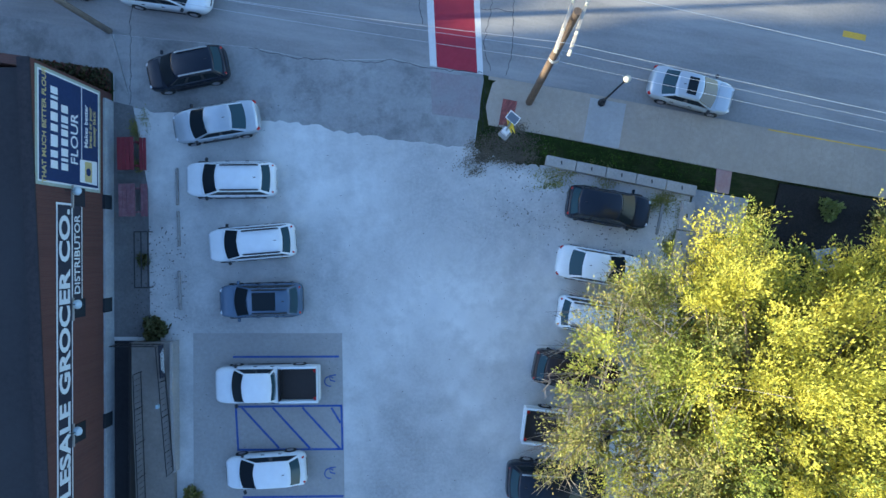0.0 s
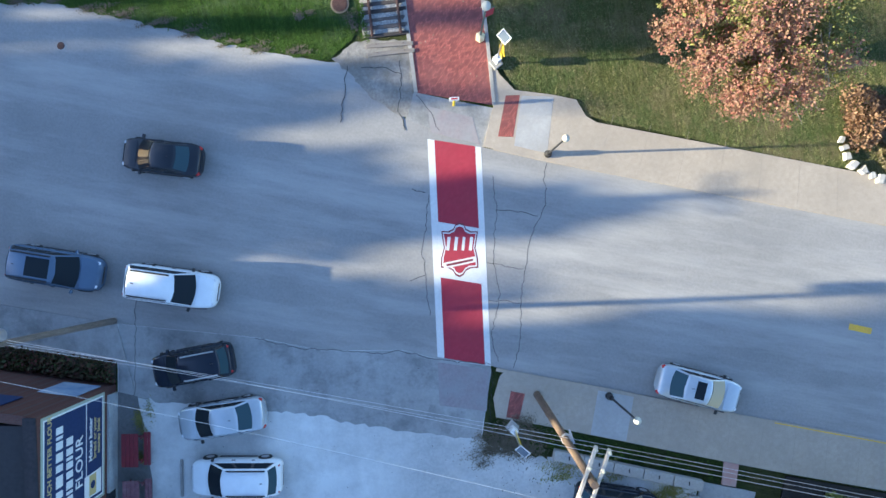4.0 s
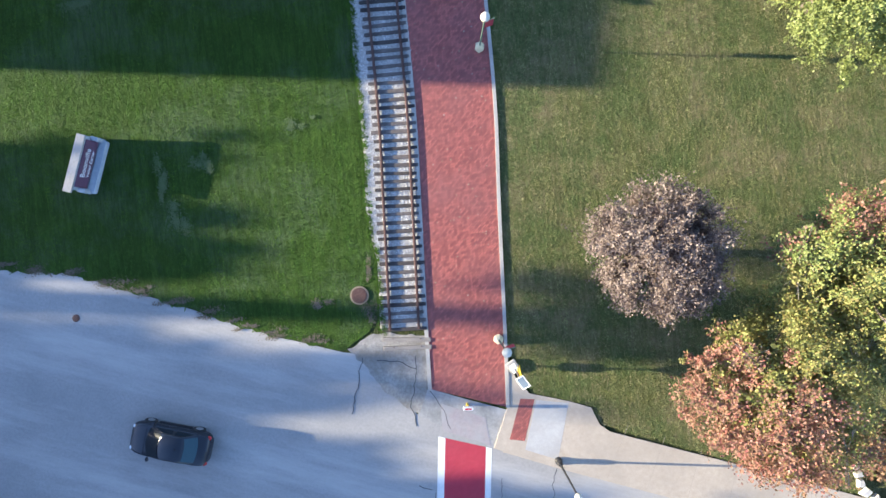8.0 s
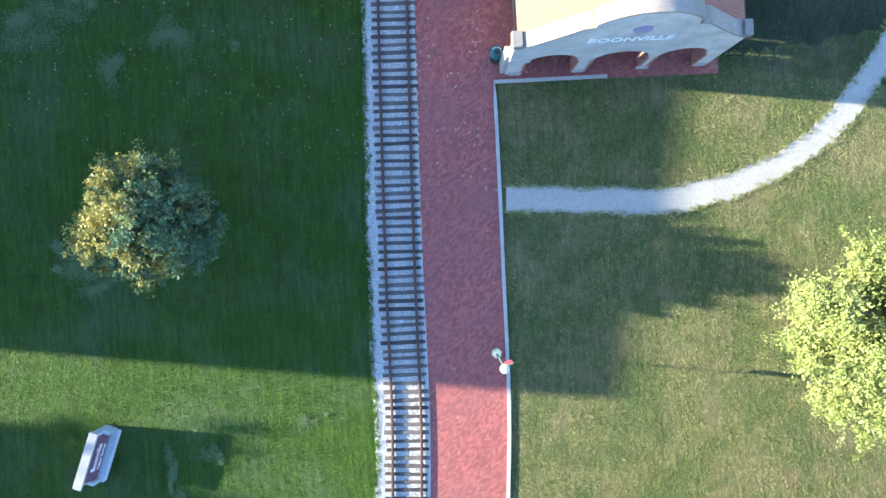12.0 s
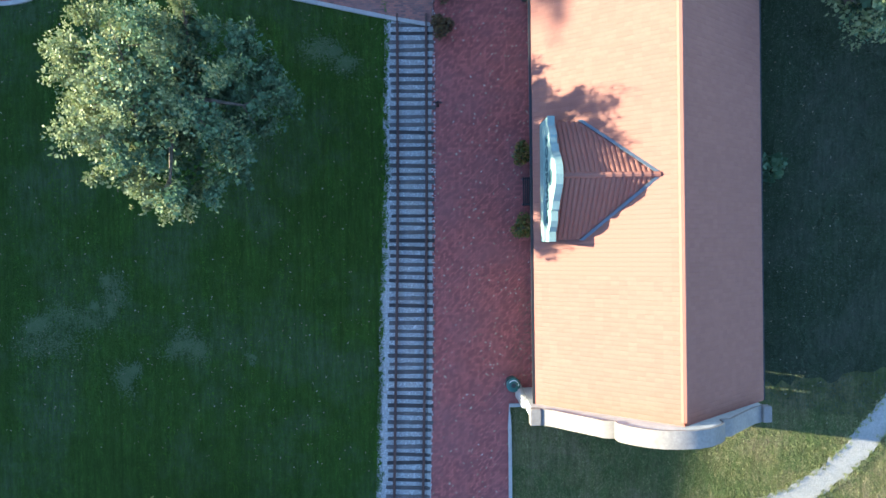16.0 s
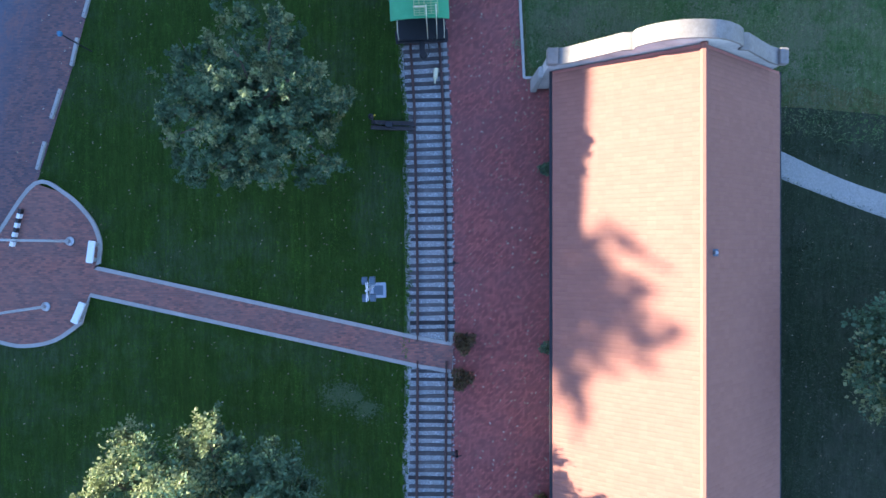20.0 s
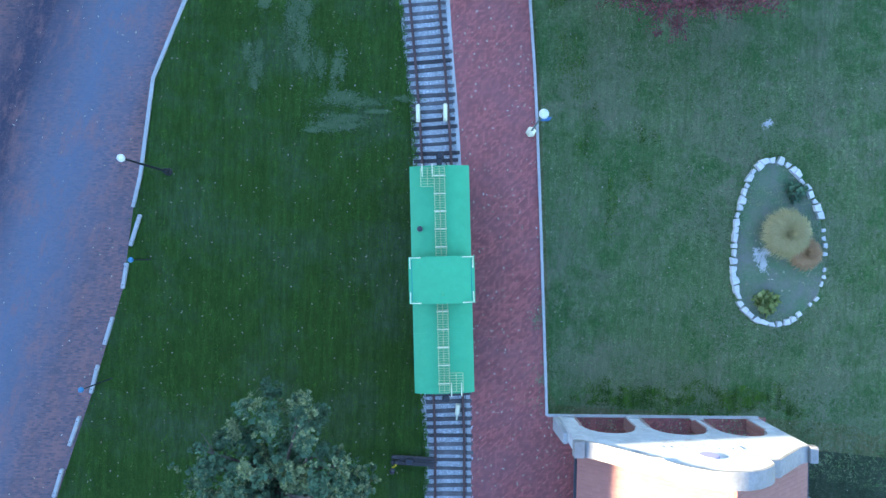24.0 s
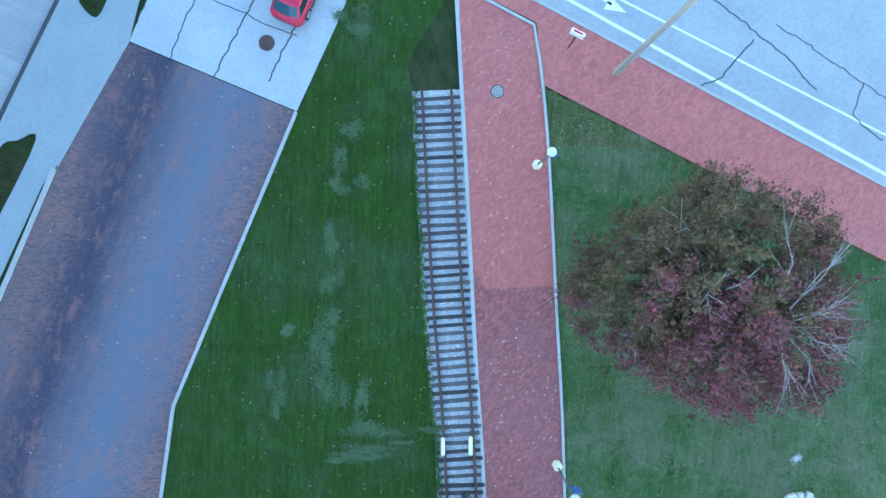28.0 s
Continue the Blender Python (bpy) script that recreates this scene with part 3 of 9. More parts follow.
slab("gravel_shoulder", ragged([(-2.3, 26.4), (-5.3, 26.3), (-6.6, 25.4), (-5.6, 24.6), (-4.6, 23.4), (-2.9, 22.35)], 0.12, 0.25, 17) + [(-2.55, 22.3), (-2.2, 23.7)], -0.1, 0.03, surface("dusty_shoulder", (0.2, 0.185, 0.165), (0.35, 0.33, 0.3), 7, 0.9, (0.14, 0.125, 0.105), 0.8, 0.9, 0, 0.02, 0.7), "dusty gravel shoulder at the end of the rails", "shoulder")

# lawns, slightly raised over the street
LAWN_W = ragged([(-42.0, 28.6), (-24.9, 28.25), (-21.6, 28.25), (-20.2, 28.0), (-16.2, 27.15), (-10.4, 25.75), (-6.8, 25.3), (-5.5, 26.4), (-5.1, 27.5)], 0.16, 0.25, 3)
lawn_edge = offset(RAIL_MID, 1.25)
LAWN_W += ragged([p for p in lawn_edge if p[1] > 28], 0.12, 0.3, 4) + [(-24.2, 123.5), (-22.6, 127.5), (-27.5, 127.5), (-29.1, 119.7), (-31.0, 110.5), (-32.3, 103.7), (-31.9, 98.6), (-32.0, 96.8), (-31.7, 92.6), (-32.2, 87.0), (-33.05, 80.65), (-42, 80.0)]
slab("lawn_west", LAWN_W, -0.1, 0.04, M_LAWN, "mown lawn with pale worn patches", "lawn")
LAWN_E = ragged([(2.2, 25.2), (3.2, 23.8), (6.5, 23.3), (7.0, 22.4), (14.3, 20.85), (22.3, 19.35)], 0.07, 0.25, 5) + [(45, 15), (45, 130)] + ragged([(2.0, 118.4), (-10.8, 121.9), (-17.0, 123.6)], 0.1, 0.3, 6) + [p for p in reversed(TRAIL_RN) if p[1] < 123] + [(-8.8, 90.4), (-2.6, 55.6)] + [p for p in reversed(TRAIL_R) if p[1] > 26]
slab("lawn_east", [p for p in LAWN_E], -0.1, 0.035, M_LAWN_E, "mown lawn, greener in the middle and dry at the edges", "lawn")

slab("lawn_beyond_station", [(p[0] + 0.25, p[1]) for p in TRAIL_RN if 91.2 < p[1] < 121.5] + [(-10.8, 121.6), (2.0, 118.1), (45, 105)] + [(45, 92.6)] + ragged([(30, 92.8), (5.0, 92.9)], 0.3, 0.4, 18) + [(-8.3, 91.1)], -0.1, 0.039, M_LAWN_NE, "patchy lawn of green, pale and brown grass", "lawn")
slab("lawn_behind_station", ragged([(9.4, 58.5), (16.0, 60.5), (45, 66)], 0.4, 0.4, 15) + [(45, 92), (12, 92)] + ragged([(6.0, 91.5), (3.2, 91.0)], 0.2, 0.4, 16) + [(9.0, 58.6)], -0.1, 0.039, M_LAWN_SHADE, "dense lawn behind the station, coloured darker for its shade", "lawn")

# the brick trail and the station platform
trail_poly = TRAIL_L + [(-21.16, 127.4)] + list(reversed(TRAIL_RN)) + [(2.4, 92.6), (9.0, 57.6), (-2.45, 55.7)] + list(reversed(TRAIL_R))
slab("brick_trail", trail_poly, -0.1, 0.06, M_TRAIL, "red brick trail widening into a platform by the station", "trail")
slab("trail_north_end", [(-17.9, 112.85), (-14.5, 113.7)] + [p for p in TRAIL_RN if p[1] > 113.8] + [(-21.1, 127.35)] + [p for p in reversed(TRAIL_L) if p[1] > 113], 0.0, 0.064, M_TRAILPALE, "paler bricks at the end of the trail", "trail")
structure("trail_kerb_west", Geo().wall_strip(offset(TRAIL_L, 0.05), 0.2, -0.05, 0.10), M_KERB, "pale concrete edging between trail and rails", "kerb")
structure("trail_kerb_east", Geo().wall_strip(TRAIL_R + [(3.2, 56.72)], 0.18, -0.05, 0.14), M_KERB, "low pale concrete kerb wall beside the trail", "kerb")
structure("trail_kerb_north", Geo().wall_strip([(2.0, 92.52), (-8.7, 90.5)] + TRAIL_RN + [(-21.3, 127.5)], 0.14, -0.05, 0.13), M_KERB, "low pale concrete kerb beside the trail", "kerb")

# brick path from the platform to the small plaza and the brick drive
PLAZA = [(-34.5, 77.7), (-33.05, 80.6), (-31.4, 80.35), (-29.9, 79.3), (-29.2, 78.2), (-29.05, 77.1), (-29.2, 76.8), (-12.1, 76.1), (-10.0, 76.1), (-9.85, 74.65), (-11.7, 74.65), (-29.2, 75.35), (-29.45, 73.8), (-30.6, 72.7), (-32.0, 72.15), (-33.4, 72.1), (-37, 72.6)]
slab("plaza_path", PLAZA, -0.1, 0.13, M_PLAZA, "mottled brick path and rounded plaza", "path")
edge_n = smooth_line([(-34.5, 77.7), (-33.05, 80.6), (-31.4, 80.35), (-29.9, 79.3), (-29.2, 78.2), (-29.05, 77.1)], 5) + [(-29.2, 76.8), (-12.1, 76.1), (-10.1, 76.1)]
edge_s = [(-9.9, 74.65), (-11.7, 74.65), (-29.2, 75.35)] + smooth_line([(-29.45, 73.8), (-30.6, 72.7), (-32.0, 72.15), (-33.4, 72.1), (-37, 72.6)], 4)
structure("path_kerb_north", Geo().wall_strip(edge_n, 0.2, -0.05, 0.16), M_KERB, "pale concrete edging of the brick path", "kerb")
structure("path_kerb_south", Geo().wall_strip(edge_s, 0.2, -0.05, 0.16), M_KERB, "pale concrete edging of the brick path", "kerb")
DRIVE = [(-33.0, 80.7), (-32.2, 87.0), (-31.7, 92.6), (-32.0, 96.8), (-31.9, 98.6), (-32.3, 103.7), (-31.0, 110.5), (-29.2, 119.75), (-38.33, 121.5), (-40.6, 114.4), (-42.1, 107.0), (-43.5, 95), (-45, 70), (-40, 66), (-34.6, 77.6)]
slab("brick_drive", DRIVE, -0.1, 0.05, M_DRIVE, "wide old brick drive with patches of grey dust", "road")
structure("drive_kerb", Geo().wall_strip([(-29.2, 119.75), (-31.0, 110.5), (-32.3, 103.7), (-31.95, 98.6), (-32.0, 96.9)], 0.16, -0.05, 0.16), M_KERB, "thin pale concrete kerb beside the brick drive", "kerb")
structure("drive_kerb_west", Geo().wall_strip([(-40.7, 114.4), (-42.2, 107.0), (-43.4, 98.0)], 0.22, -0.05, 0.16), M_KERB, "pale concrete kerb beside the brick drive", "kerb")
slab("west_street", [(-44.2, 115.0), (-42.3, 123.0), (-40, 132), (-70, 140), (-75, 100), (-45.5, 108)], -0.1, 0.03, M_ROAD, "grey asphalt street beyond the drive", "road")
slab("west_pavement", [(-43.9, 116.0), (-42.2, 122.9), (-40.0, 131), (-38.0, 131), (-38.3, 121.5), (-40.6, 114.4), (-42.6, 104.5), (-46, 104.5)], -0.1, 0.12, surface("blue_grey_concrete", (0.22, 0.235, 0.23), (0.28, 0.295, 0.285), 6, 0.4, (0.21, 0.225, 0.23), 0.5), "smooth grey concrete pavement", "pavement")
structure("west_kerb", Geo().wall_strip([(-44.6, 113.0), (-44.0, 116.2), (-42.25, 122.9), (-40.3, 130)], 0.22, -0.05, 0.13), M_TAR, "dark gutter line beside the pavement", "kerb")
slab("west_island", smooth_line([(-44.6, 110), (-43.7, 114.6), (-42.8, 115.4), (-41.9, 115.6), (-43.2, 110.5)], 4), 0.0, 0.15, M_STRIP, "grass island with a rounded end", "lawn")
slab("west_verge", [(-40.55, 114.6), (-41.1, 113.4), (-42.5, 107.2), (-43.2, 105), (-42.5, 105), (-42.0, 107.5)], 0.0, 0.14, M_STRIP, "thin sliver of dry grass", "lawn")
slab("west_island_north", smooth_line([(-41.5, 124.5), (-41.3, 123.2), (-40.4, 122.4), (-39.95, 122.7), (-39.6, 124.5)], 4), 0.0, 0.15, M_STRIP, "tip of a grass island", "lawn")
slab("concrete_drive", [(-38.3, 121.55), (-29.2, 119.8), (-28.0, 125.0), (-27.0, 131), (-37.5, 131), (-37.87, 123.8)], -0.1, 0.045, surface("pale_cracked_concrete", (0.31, 0.31, 0.305), (0.40, 0.40, 0.385), 6, 0.3, (0.27, 0.27, 0.27), 0.6), "pale concrete slabs with dark tarred cracks", "road")

# the far street and its brick pavement
slab("far_street", [(-22.5, 129.75), (-18.46, 127.95), (-13.58, 126.55), (1.25, 122.25), (40, 111), (40, 140), (-10, 160), (-50, 160)], -0.1, 0.03, M_ROAD2, "pale grey concrete street with a bike lane", "road")
slab("brick_pavement", [(-21.3, 127.6), (-18.1, 126.75), (-17.1, 123.7), (-10.8, 121.95), (2.06, 118.4), (30, 110.5), (30, 114.5), (1.25, 122.1), (-13.58, 126.4), (-18.46, 127.8), (-22.5, 129.6), (-27, 131), (-27, 128.5)], -0.1, 0.065, M_TRAILPALE, "red brick pavement along the street", "pavement")
structure("far_kerb", Geo().wall_strip([(-22.5, 129.68), (-18.46, 127.88), (-13.58, 126.48), (1.25, 122.18), (40, 111)], 0.15, -0.05, 0.10), M_KERB, "pale concrete kerb along the street", "kerb")

# gravel footpaths
pl = smooth_line([(-1.33, 50.37), (1.5, 50.72), (4.58, 51.04), (7.25, 51.4), (11.54, 53.17), (14.54, 55.75), (15.81, 57.84), (17.4, 61.0), (17.9, 66)], 6)
pr = smooth_line([(-1.18, 49.04), (1.6, 49.35), (4.74, 49.65), (7.98, 50.16), (12.25, 52.1), (15.7, 55.1), (17.4, 57.9), (18.9, 61.0), (19.5, 66)], 6)
pl, pr = ragged(pl, 0.17, 0.14, 8), ragged(pr, 0.17, 0.14, 9)
slab("gravel_path", pl + pr[::-1], 0.0, 0.045, M_PATHGRAVEL, "white gravel footpath curving over the lawn", "path")
slab("gravel_path_north", smooth_line([(4.0, 89.3), (5.0, 89.1), (8.0, 88.3), (11.2, 87.75), (18, 87)], 4) + smooth_line([(18, 85.6), (11.4, 86.5), (8.0, 87.1), (5.23, 87.65), (4.0, 88.0)], 4), 0.0, 0.045, M_PATHGRAVEL, "white gravel footpath behind the station", "path")

# crosswalk: crimson panels, white edges and a white field with an emblem
CW = thing("crosswalk", "crimson brick-pattern crosswalk with white borders", "crosswalk")
CW["kind"] = "structure"


def cw(u, v):  # u across 0..1, v along 0..1 from the north end
    n, s = Vector((-1.49, 21.15)).lerp(Vector((1.36, 20.72)), u), Vector((-0.92, 9.58)).lerp(Vector((1.92, 9.12)), u)
    return tuple(n.lerp(s, v))


def cw_quad(u0, u1, v0, v1, z):
    return Geo().prism([cw(u0, v0), cw(u1, v0), cw(u1, v1), cw(u0, v1)], 0.005, z)


part("border", cw_quad(0.0, 0.13, 0, 1, 0.018), M_WHITE, CW)
part("border", cw_quad(0.89, 1.0, 0, 1, 0.018), M_WHITE, CW)
part("panel", cw_quad(0.13, 0.89, 0, 0.375, 0.017), M_CRIMSON, CW, "crimson painted panel")
part("panel", cw_quad(0.13, 0.89, 0.63, 1, 0.017), M_CRIMSON, CW, "crimson painted panel")
part("field", cw_quad(0.13, 0.89, 0.375, 0.63, 0.017), M_WHITE, CW, "white painted field")


def emblem(scale):
    c = Vector((0.235, 15.27))
    shape = [(0, 1.45), (0.22, 1.38), (0.34, 1.12), (0.62, 0.98), (0.98, 1.0), (0.92, 0.62), (0.84, 0.1), (0.98, -0.45), (1.0, -0.95), (0.6, -0.98), (0.34, -1.12), (0.2, -1.36), (0, -1.45)]
    pts = shape + [(-x, y) for x, y in shape[-2:0:-1]]
    return [(c.x + x * scale, c.y + y * scale) for x, y in pts]


M_DARKRED = plain("emblem_outline", (0.16, 0.02, 0.03), 0.6)
part("emblem_rim", Geo().prism(emblem(1.0), 0.01, 0.021), M_DARKRED, CW, "dark red outline of the emblem")
part("emblem_ring", Geo().prism(emblem(0.93), 0.01, 0.024), M_WHITE, CW)
part("emblem", Geo().prism(emblem(0.86), 0.01, 0.027), M_CRIMSON, CW, "crimson emblem")
for i, w in enumerate((0.30, 0.30, 0.26, 0.30)):
    part("letter_bar", Geo().box((-0.36 + 0.4 * i, 15.6, 0.02), (w * 0.55, 0.72, 0.022), -6), M_WHITE, CW)
part("ribbon", Geo().box((0.25, 14.6, 0.02), (1.75, 0.3, 0.024), 12), M_WHITE, CW, "white ribbon with unreadable dark print")
part("ribbon_print", Geo().box((0.25, 14.6, 0.02), (1.45, 0.12, 0.030), 12), M_DARKRED, CW)

# blue parking bays
BAYS = thing("bay_markings", "blue painted lines of the accessible parking bays", "road marking")
BAYS["kind"] = "structure"


def line_on(a, b, w, z, material, parent, name="line"):
    return part(name, Geo().wall_strip([a, b], w, 0.01, z), material, parent)


for a, b in (((-11.46, -5.97), (-5.79, -5.94)), ((-11.37, -8.64), (-5.61, -8.57)), ((-11.25, -10.95), (-5.55, -10.9)), ((-10.96, -13.5), (-5.55, -13.42)), ((-11.32, -8.64), (-11.2, -10.95)), ((-5.66, -8.6), (-5.6, -10.9))):
    line_on(a, b, 0.11, 0.027, M_BLUE, BAYS)
for x in (-11.0, -9.35, -7.75, -6.2):
    y = -10.85 if x < -7 else -9.5
    line_on((x, -8.68), (min(x + 2.0, -5.7), y), 0.11, 0.030, M_BLUE, BAYS, "stripe")
for cy in (-7.27, -12.21):
    gg = Geo()
    ring = [(-6.3 + 0.26 * math.cos(a), cy + 0.26 * math.sin(a)) for a in [radians(40 + 25 * i) for i in range(11)]]
    gg.wall_strip(ring, 0.06, 0.01, 0.028)
    gg.wall_strip([(-6.0, cy), (-6.25, cy + 0.05), (-6.3, cy + 0.3), (-5.95, cy + 0.35)], 0.06, 0.01, 0.028)
    part("wheelchair_symbol", gg, M_BLUE, BAYS, "faded blue wheelchair symbol")

# far street markings
FM = thing("lane_markings", "white painted lane lines and an arrow", "road marking")
FM["kind"] = "structure"
line_on((-20.0, 129.25), (1.13, 122.79), 0.16, 0.034, M_WHITE, FM)
line_on((1.13, 122.79), (30, 114.2), 0.16, 0.034, M_WHITE, FM)
line_on((-16.5, 129.45), (0.71, 124.78), 0.1, 0.034, M_WHITE, FM)
line_on((0.71, 124.78), (30, 116.8), 0.1, 0.034, M_WHITE, FM)
line_on((-15.3, 128.75), (-14.5, 128.45), 0.12, 0.036, M_WHITE, FM, "arrow_shaft")
part("arrow_head", Geo().prism([(-14.65, 128.85), (-13.7, 128.2), (-14.85, 128.15)], 0.01, 0.036), M_WHITE, FM)
YM = thing("yellow_road_marking", "short worn yellow dash on the street", "road marking")
YM["kind"] = "structure"
line_on((21.0, 11.25), (22.2, 11.0), 0.33, 0.017, M_YELLOW, YM, "dash")


def cracks(name, lines, w, z, label, seed):
    rnd = random.Random(seed)
    gg = Geo()
    for ln in lines:
        pts = [Vector(p) for p in ln]
        out, drift = [pts[0]], 0.0
        for a, b in zip(pts, pts[1:]):
            n = max(2, int((b - a).length / 0.22))
            t = (b - a).normalized()
            for i in range(1, n + 1):
                drift = 0.8 * drift + rnd.uniform(-0.05, 0.05)
                q = a.lerp(b, i / n) + Vector((-t.y, t.x)) * (rnd.uniform(-0.05, 0.05) + drift)
                out.append(q)
        gg.wall_strip([tuple(p) for p in out], w * rnd.uniform(0.8, 1.3), 0.0, z)
    ob = structure(name, gg, M_TAR, label, "crack")
    return ob


cracks("road_cracks", [[(2.0, 19.2), (2.2, 17.6), (1.95, 15.2), (2.3, 12.9), (1.9, 11.0), (2.2, 9.3)], [(4.85, 19.9), (4.75, 17.7), (4.0, 15.8), (3.6, 13.2), (3.55, 10.6), (3.2, 9.0)], [(2.2, 17.4), (4.4, 17.1)], [(1.7, 14.6), (3.6, 14.2)], [(-1.4, 18.2), (-1.7, 15.2), (-1.5, 13.9), (-1.3, 11.8)], [(-2.4, 13.6), (-1.6, 13.9)], [(-2.3, 18.5), (-1.6, 18.3)], [(1.7, 12.6), (3.5, 12.4)]], 0.028, 0.016, "long dark cracks in the asphalt", 3)
cracks("lot_cracks", [[(-17.0, 7.5), (-16.8, 13.1)], [(-10.6, 10.55), (-7.0, 9.86), (-2.75, 9.9), (-0.95, 9.46), (1.9, 9.1)], [(2.0, 8.8), (1.7, 5.4)]], 0.022, 0.028, "cracks and joints in the lot surface", 4)
cracks("shoulder_cracks", [[(-5.75, 25.0), (-5.85, 23.6), (-6.0, 22.0)], [(-3.0, 25.3), (-2.9, 24.0), (-3.1, 22.6), (-2.7, 21.6)], [(-2.1, 23.5), (-1.2, 22.6), (-0.9, 21.6)], [(-5.0, 24.9), (-3.9, 25.0), (-2.9, 24.7)]], 0.035, 0.034, "dark cracks in the concrete below the rails", 8)
cracks("concrete_drive_cracks", [[(-38.1, 122.5), (-37.4, 125.5), (-36.5, 130)], [(-36.05, 121.1), (-35.0, 126.5)], [(-33.7, 120.65), (-32.0, 126.5)], [(-35.9, 124.6), (-33.0, 124.2), (-30.0, 123.6)], [(-30.9, 121.0), (-30.0, 124.4)]], 0.06, 0.052, "wide tarred cracks between concrete slabs", 5)
cracks("far_street_cracks", [[(-7.0, 128.2), (-8.2, 126.0), (-9.7, 124.9)], [(-10.0, 130.0), (-7.6, 129.0), (-4.5, 127.2), (-3.3, 126.3)], [(-6.0, 129.2), (-3.0, 128.0), (-0.5, 127.0), (2.5, 125.6)], [(-1.0, 127.2), (-1.2, 125.5), (0.6, 124.5)], [(1.0, 126.5), (1.2, 123.2)]], 0.06, 0.038, "branching dark cracks in the street", 6)

# joints of the pavements
M_JOINT = surface("pavement_joint", (0.26, 0.23, 0.19), (0.33, 0.285, 0.235), 8, 1.0)
for name, top, bot, n in (("joints_south", [(2.7, 8.85), (23.3, 4.92)], [(2.2, 6.4), (23.1, 2.5)], 12), ("joints_north", [(5.37, 19.95), (22.4, 16.82)], [(6.4, 22.9), (22.3, 19.3)], 8)):
    gg = Geo()
    for i in range(1, n):
        a, b = Vector(top[0]).lerp(Vector(top[1]), i / n), Vector(bot[0]).lerp(Vector(bot[1]), i / n)
        gg.wall_strip([tuple(a), tuple(b)], 0.014, 0.1, 0.123 if "south" in name else 0.103)
    structure(name, gg, M_JOINT, "thin dark joints between pavement slabs", "joint")

# ---- railway track ----
g = Geo()
bl, br = [], offset(RAIL_MID, -1.2)
for i, p in enumerate(RAIL_MID):
    wide = float(np.interp(p[1], [26, 29.5, 33, 40, 55, 63, 80, 100], [1.15, 1.2, 1.6, 1.7, 1.66, 1.5, 1.35, 1.25]))
    q = offset(RAIL_MID, wide + 0.2 * noise.noise((p[1] * 0.35, 0, 0)))[i]
    bl.append(q)
g.loft([[(a[0] - 0.1, a[1], 0.0), (b[0], b[1], 0.0), (b[0], b[1], 0.045), (a[0] + 0.35, a[1], 0.062), (a[0] - 0.05, a[1], 0.047)] for a, b in zip(bl, br)])
structure("ballast", g, M_BALLAST, "pale crushed stone bed under the rails", "ballast")
TRACK = thing("railway_track", "disused railway track with dark wooden ties and rusty rails", "railway track")
tie_me = [mesh_of("tie", Geo().box((0, 0, 0.035), (0.17 + 0.02 * i, 2.24 + 0.07 * i, 0.15), 0, 0.02), M_TIE) for i in range(3)]
rnd = random.Random(11)
for x, y, a in along(RAIL_MID, 0.432):
    if 74.5 < y < 76.6 and -12.3 < x < -9:
        continue
    ob = new("tie", rnd.choice(tie_me))
    ob.parent = TRACK
    ob.matrix_basis = pose(x + rnd.uniform(-0.05, 0.05), y + rnd.uniform(-0.03, 0.03), rnd.uniform(-0.01, 0.01), 0, 0, a + rnd.uniform(-1.5, 1.5))
track_line = sorted(RAIL_MID + [tuple(Vector(a).lerp(Vector(b), (y - a[1]) / (b[1] - a[1]))) for y in (74.76, 76.04) for a, b in zip(RAIL_MID, RAIL_MID[1:]) if a[1] < y < b[1]], key=lambda q: q[1])
for d in (0.755, -0.755):
    line = offset(track_line, d)
    prof = [(u, z - 0.055) for u, z in ((-0.07, 0.165), (0.07, 0.165), (0.07, 0.18), (0.02, 0.2), (0.02, 0.265), (0.037, 0.275), (0.037, 0.295), (-0.037, 0.295), (-0.037, 0.275), (-0.02, 0.265), (-0.02, 0.2), (-0.07, 0.18))]
    rings = []
    for i, p in enumerate(line):
        a, b = Vector(line[max(i - 1, 0)]), Vector(line[min(i + 1, len(line) - 1)])
        t = (b - a).normalized()
        rings.append([(p[0] - t.y * u, p[1] + t.x * u, z) for u, z in prof])
    for lo, hi in ((0, 75.2), (75.6, 200)):  # the brick path covers the rails
        gg = Geo().loft([q for q in rings if lo < q[0][1] < hi])
        part("rail", gg, M_RUST, TRACK, "rusty steel rail")

# ---- unseen buildings and trees, added in the west to cast the long shadows ----
M_FARWALL = surface("far_building_brick", (0.22, 0.12, 0.09), (0.3, 0.17, 0.13), 3.0, 0.3, (0.25, 0.2, 0.17), 0.5)


def shade_building(y0, y1, h, x=-62.0, deep=14.0):
    s = 0.0384 * 62
    b = thing("unseen_building", "unseen brick building with rows of windows, added to cast shade", "building", "buildings to the west")
    y0, y1 = y0 - s, y1 - s
    part("wall", Geo().box((x - deep / 2, (y0 + y1) / 2, h / 2 - 0.2), (deep, y1 - y0, h - 0.4)), M_FARWALL, b)
    part("roof", Geo().box((x - deep / 2, (y0 + y1) / 2, h - 0.2), (deep - 0.1, y1 - y0 - 0.1, 0.4), 0, 0.1), M_ROOFDARK, b)
    n = max(1, int((y1 - y0) / 3.2))
    for fl in range(int(h / 3.6)):
        for i in range(n):
            y = y0 + (i + 0.5) * (y1 - y0) / n
            part("window", Geo().box((x + 0.02, y, 2.0 + 3.6 * fl), (0.12, 1.1, 1.8), 0, 0.03), M_WINDOW, b)
    return b


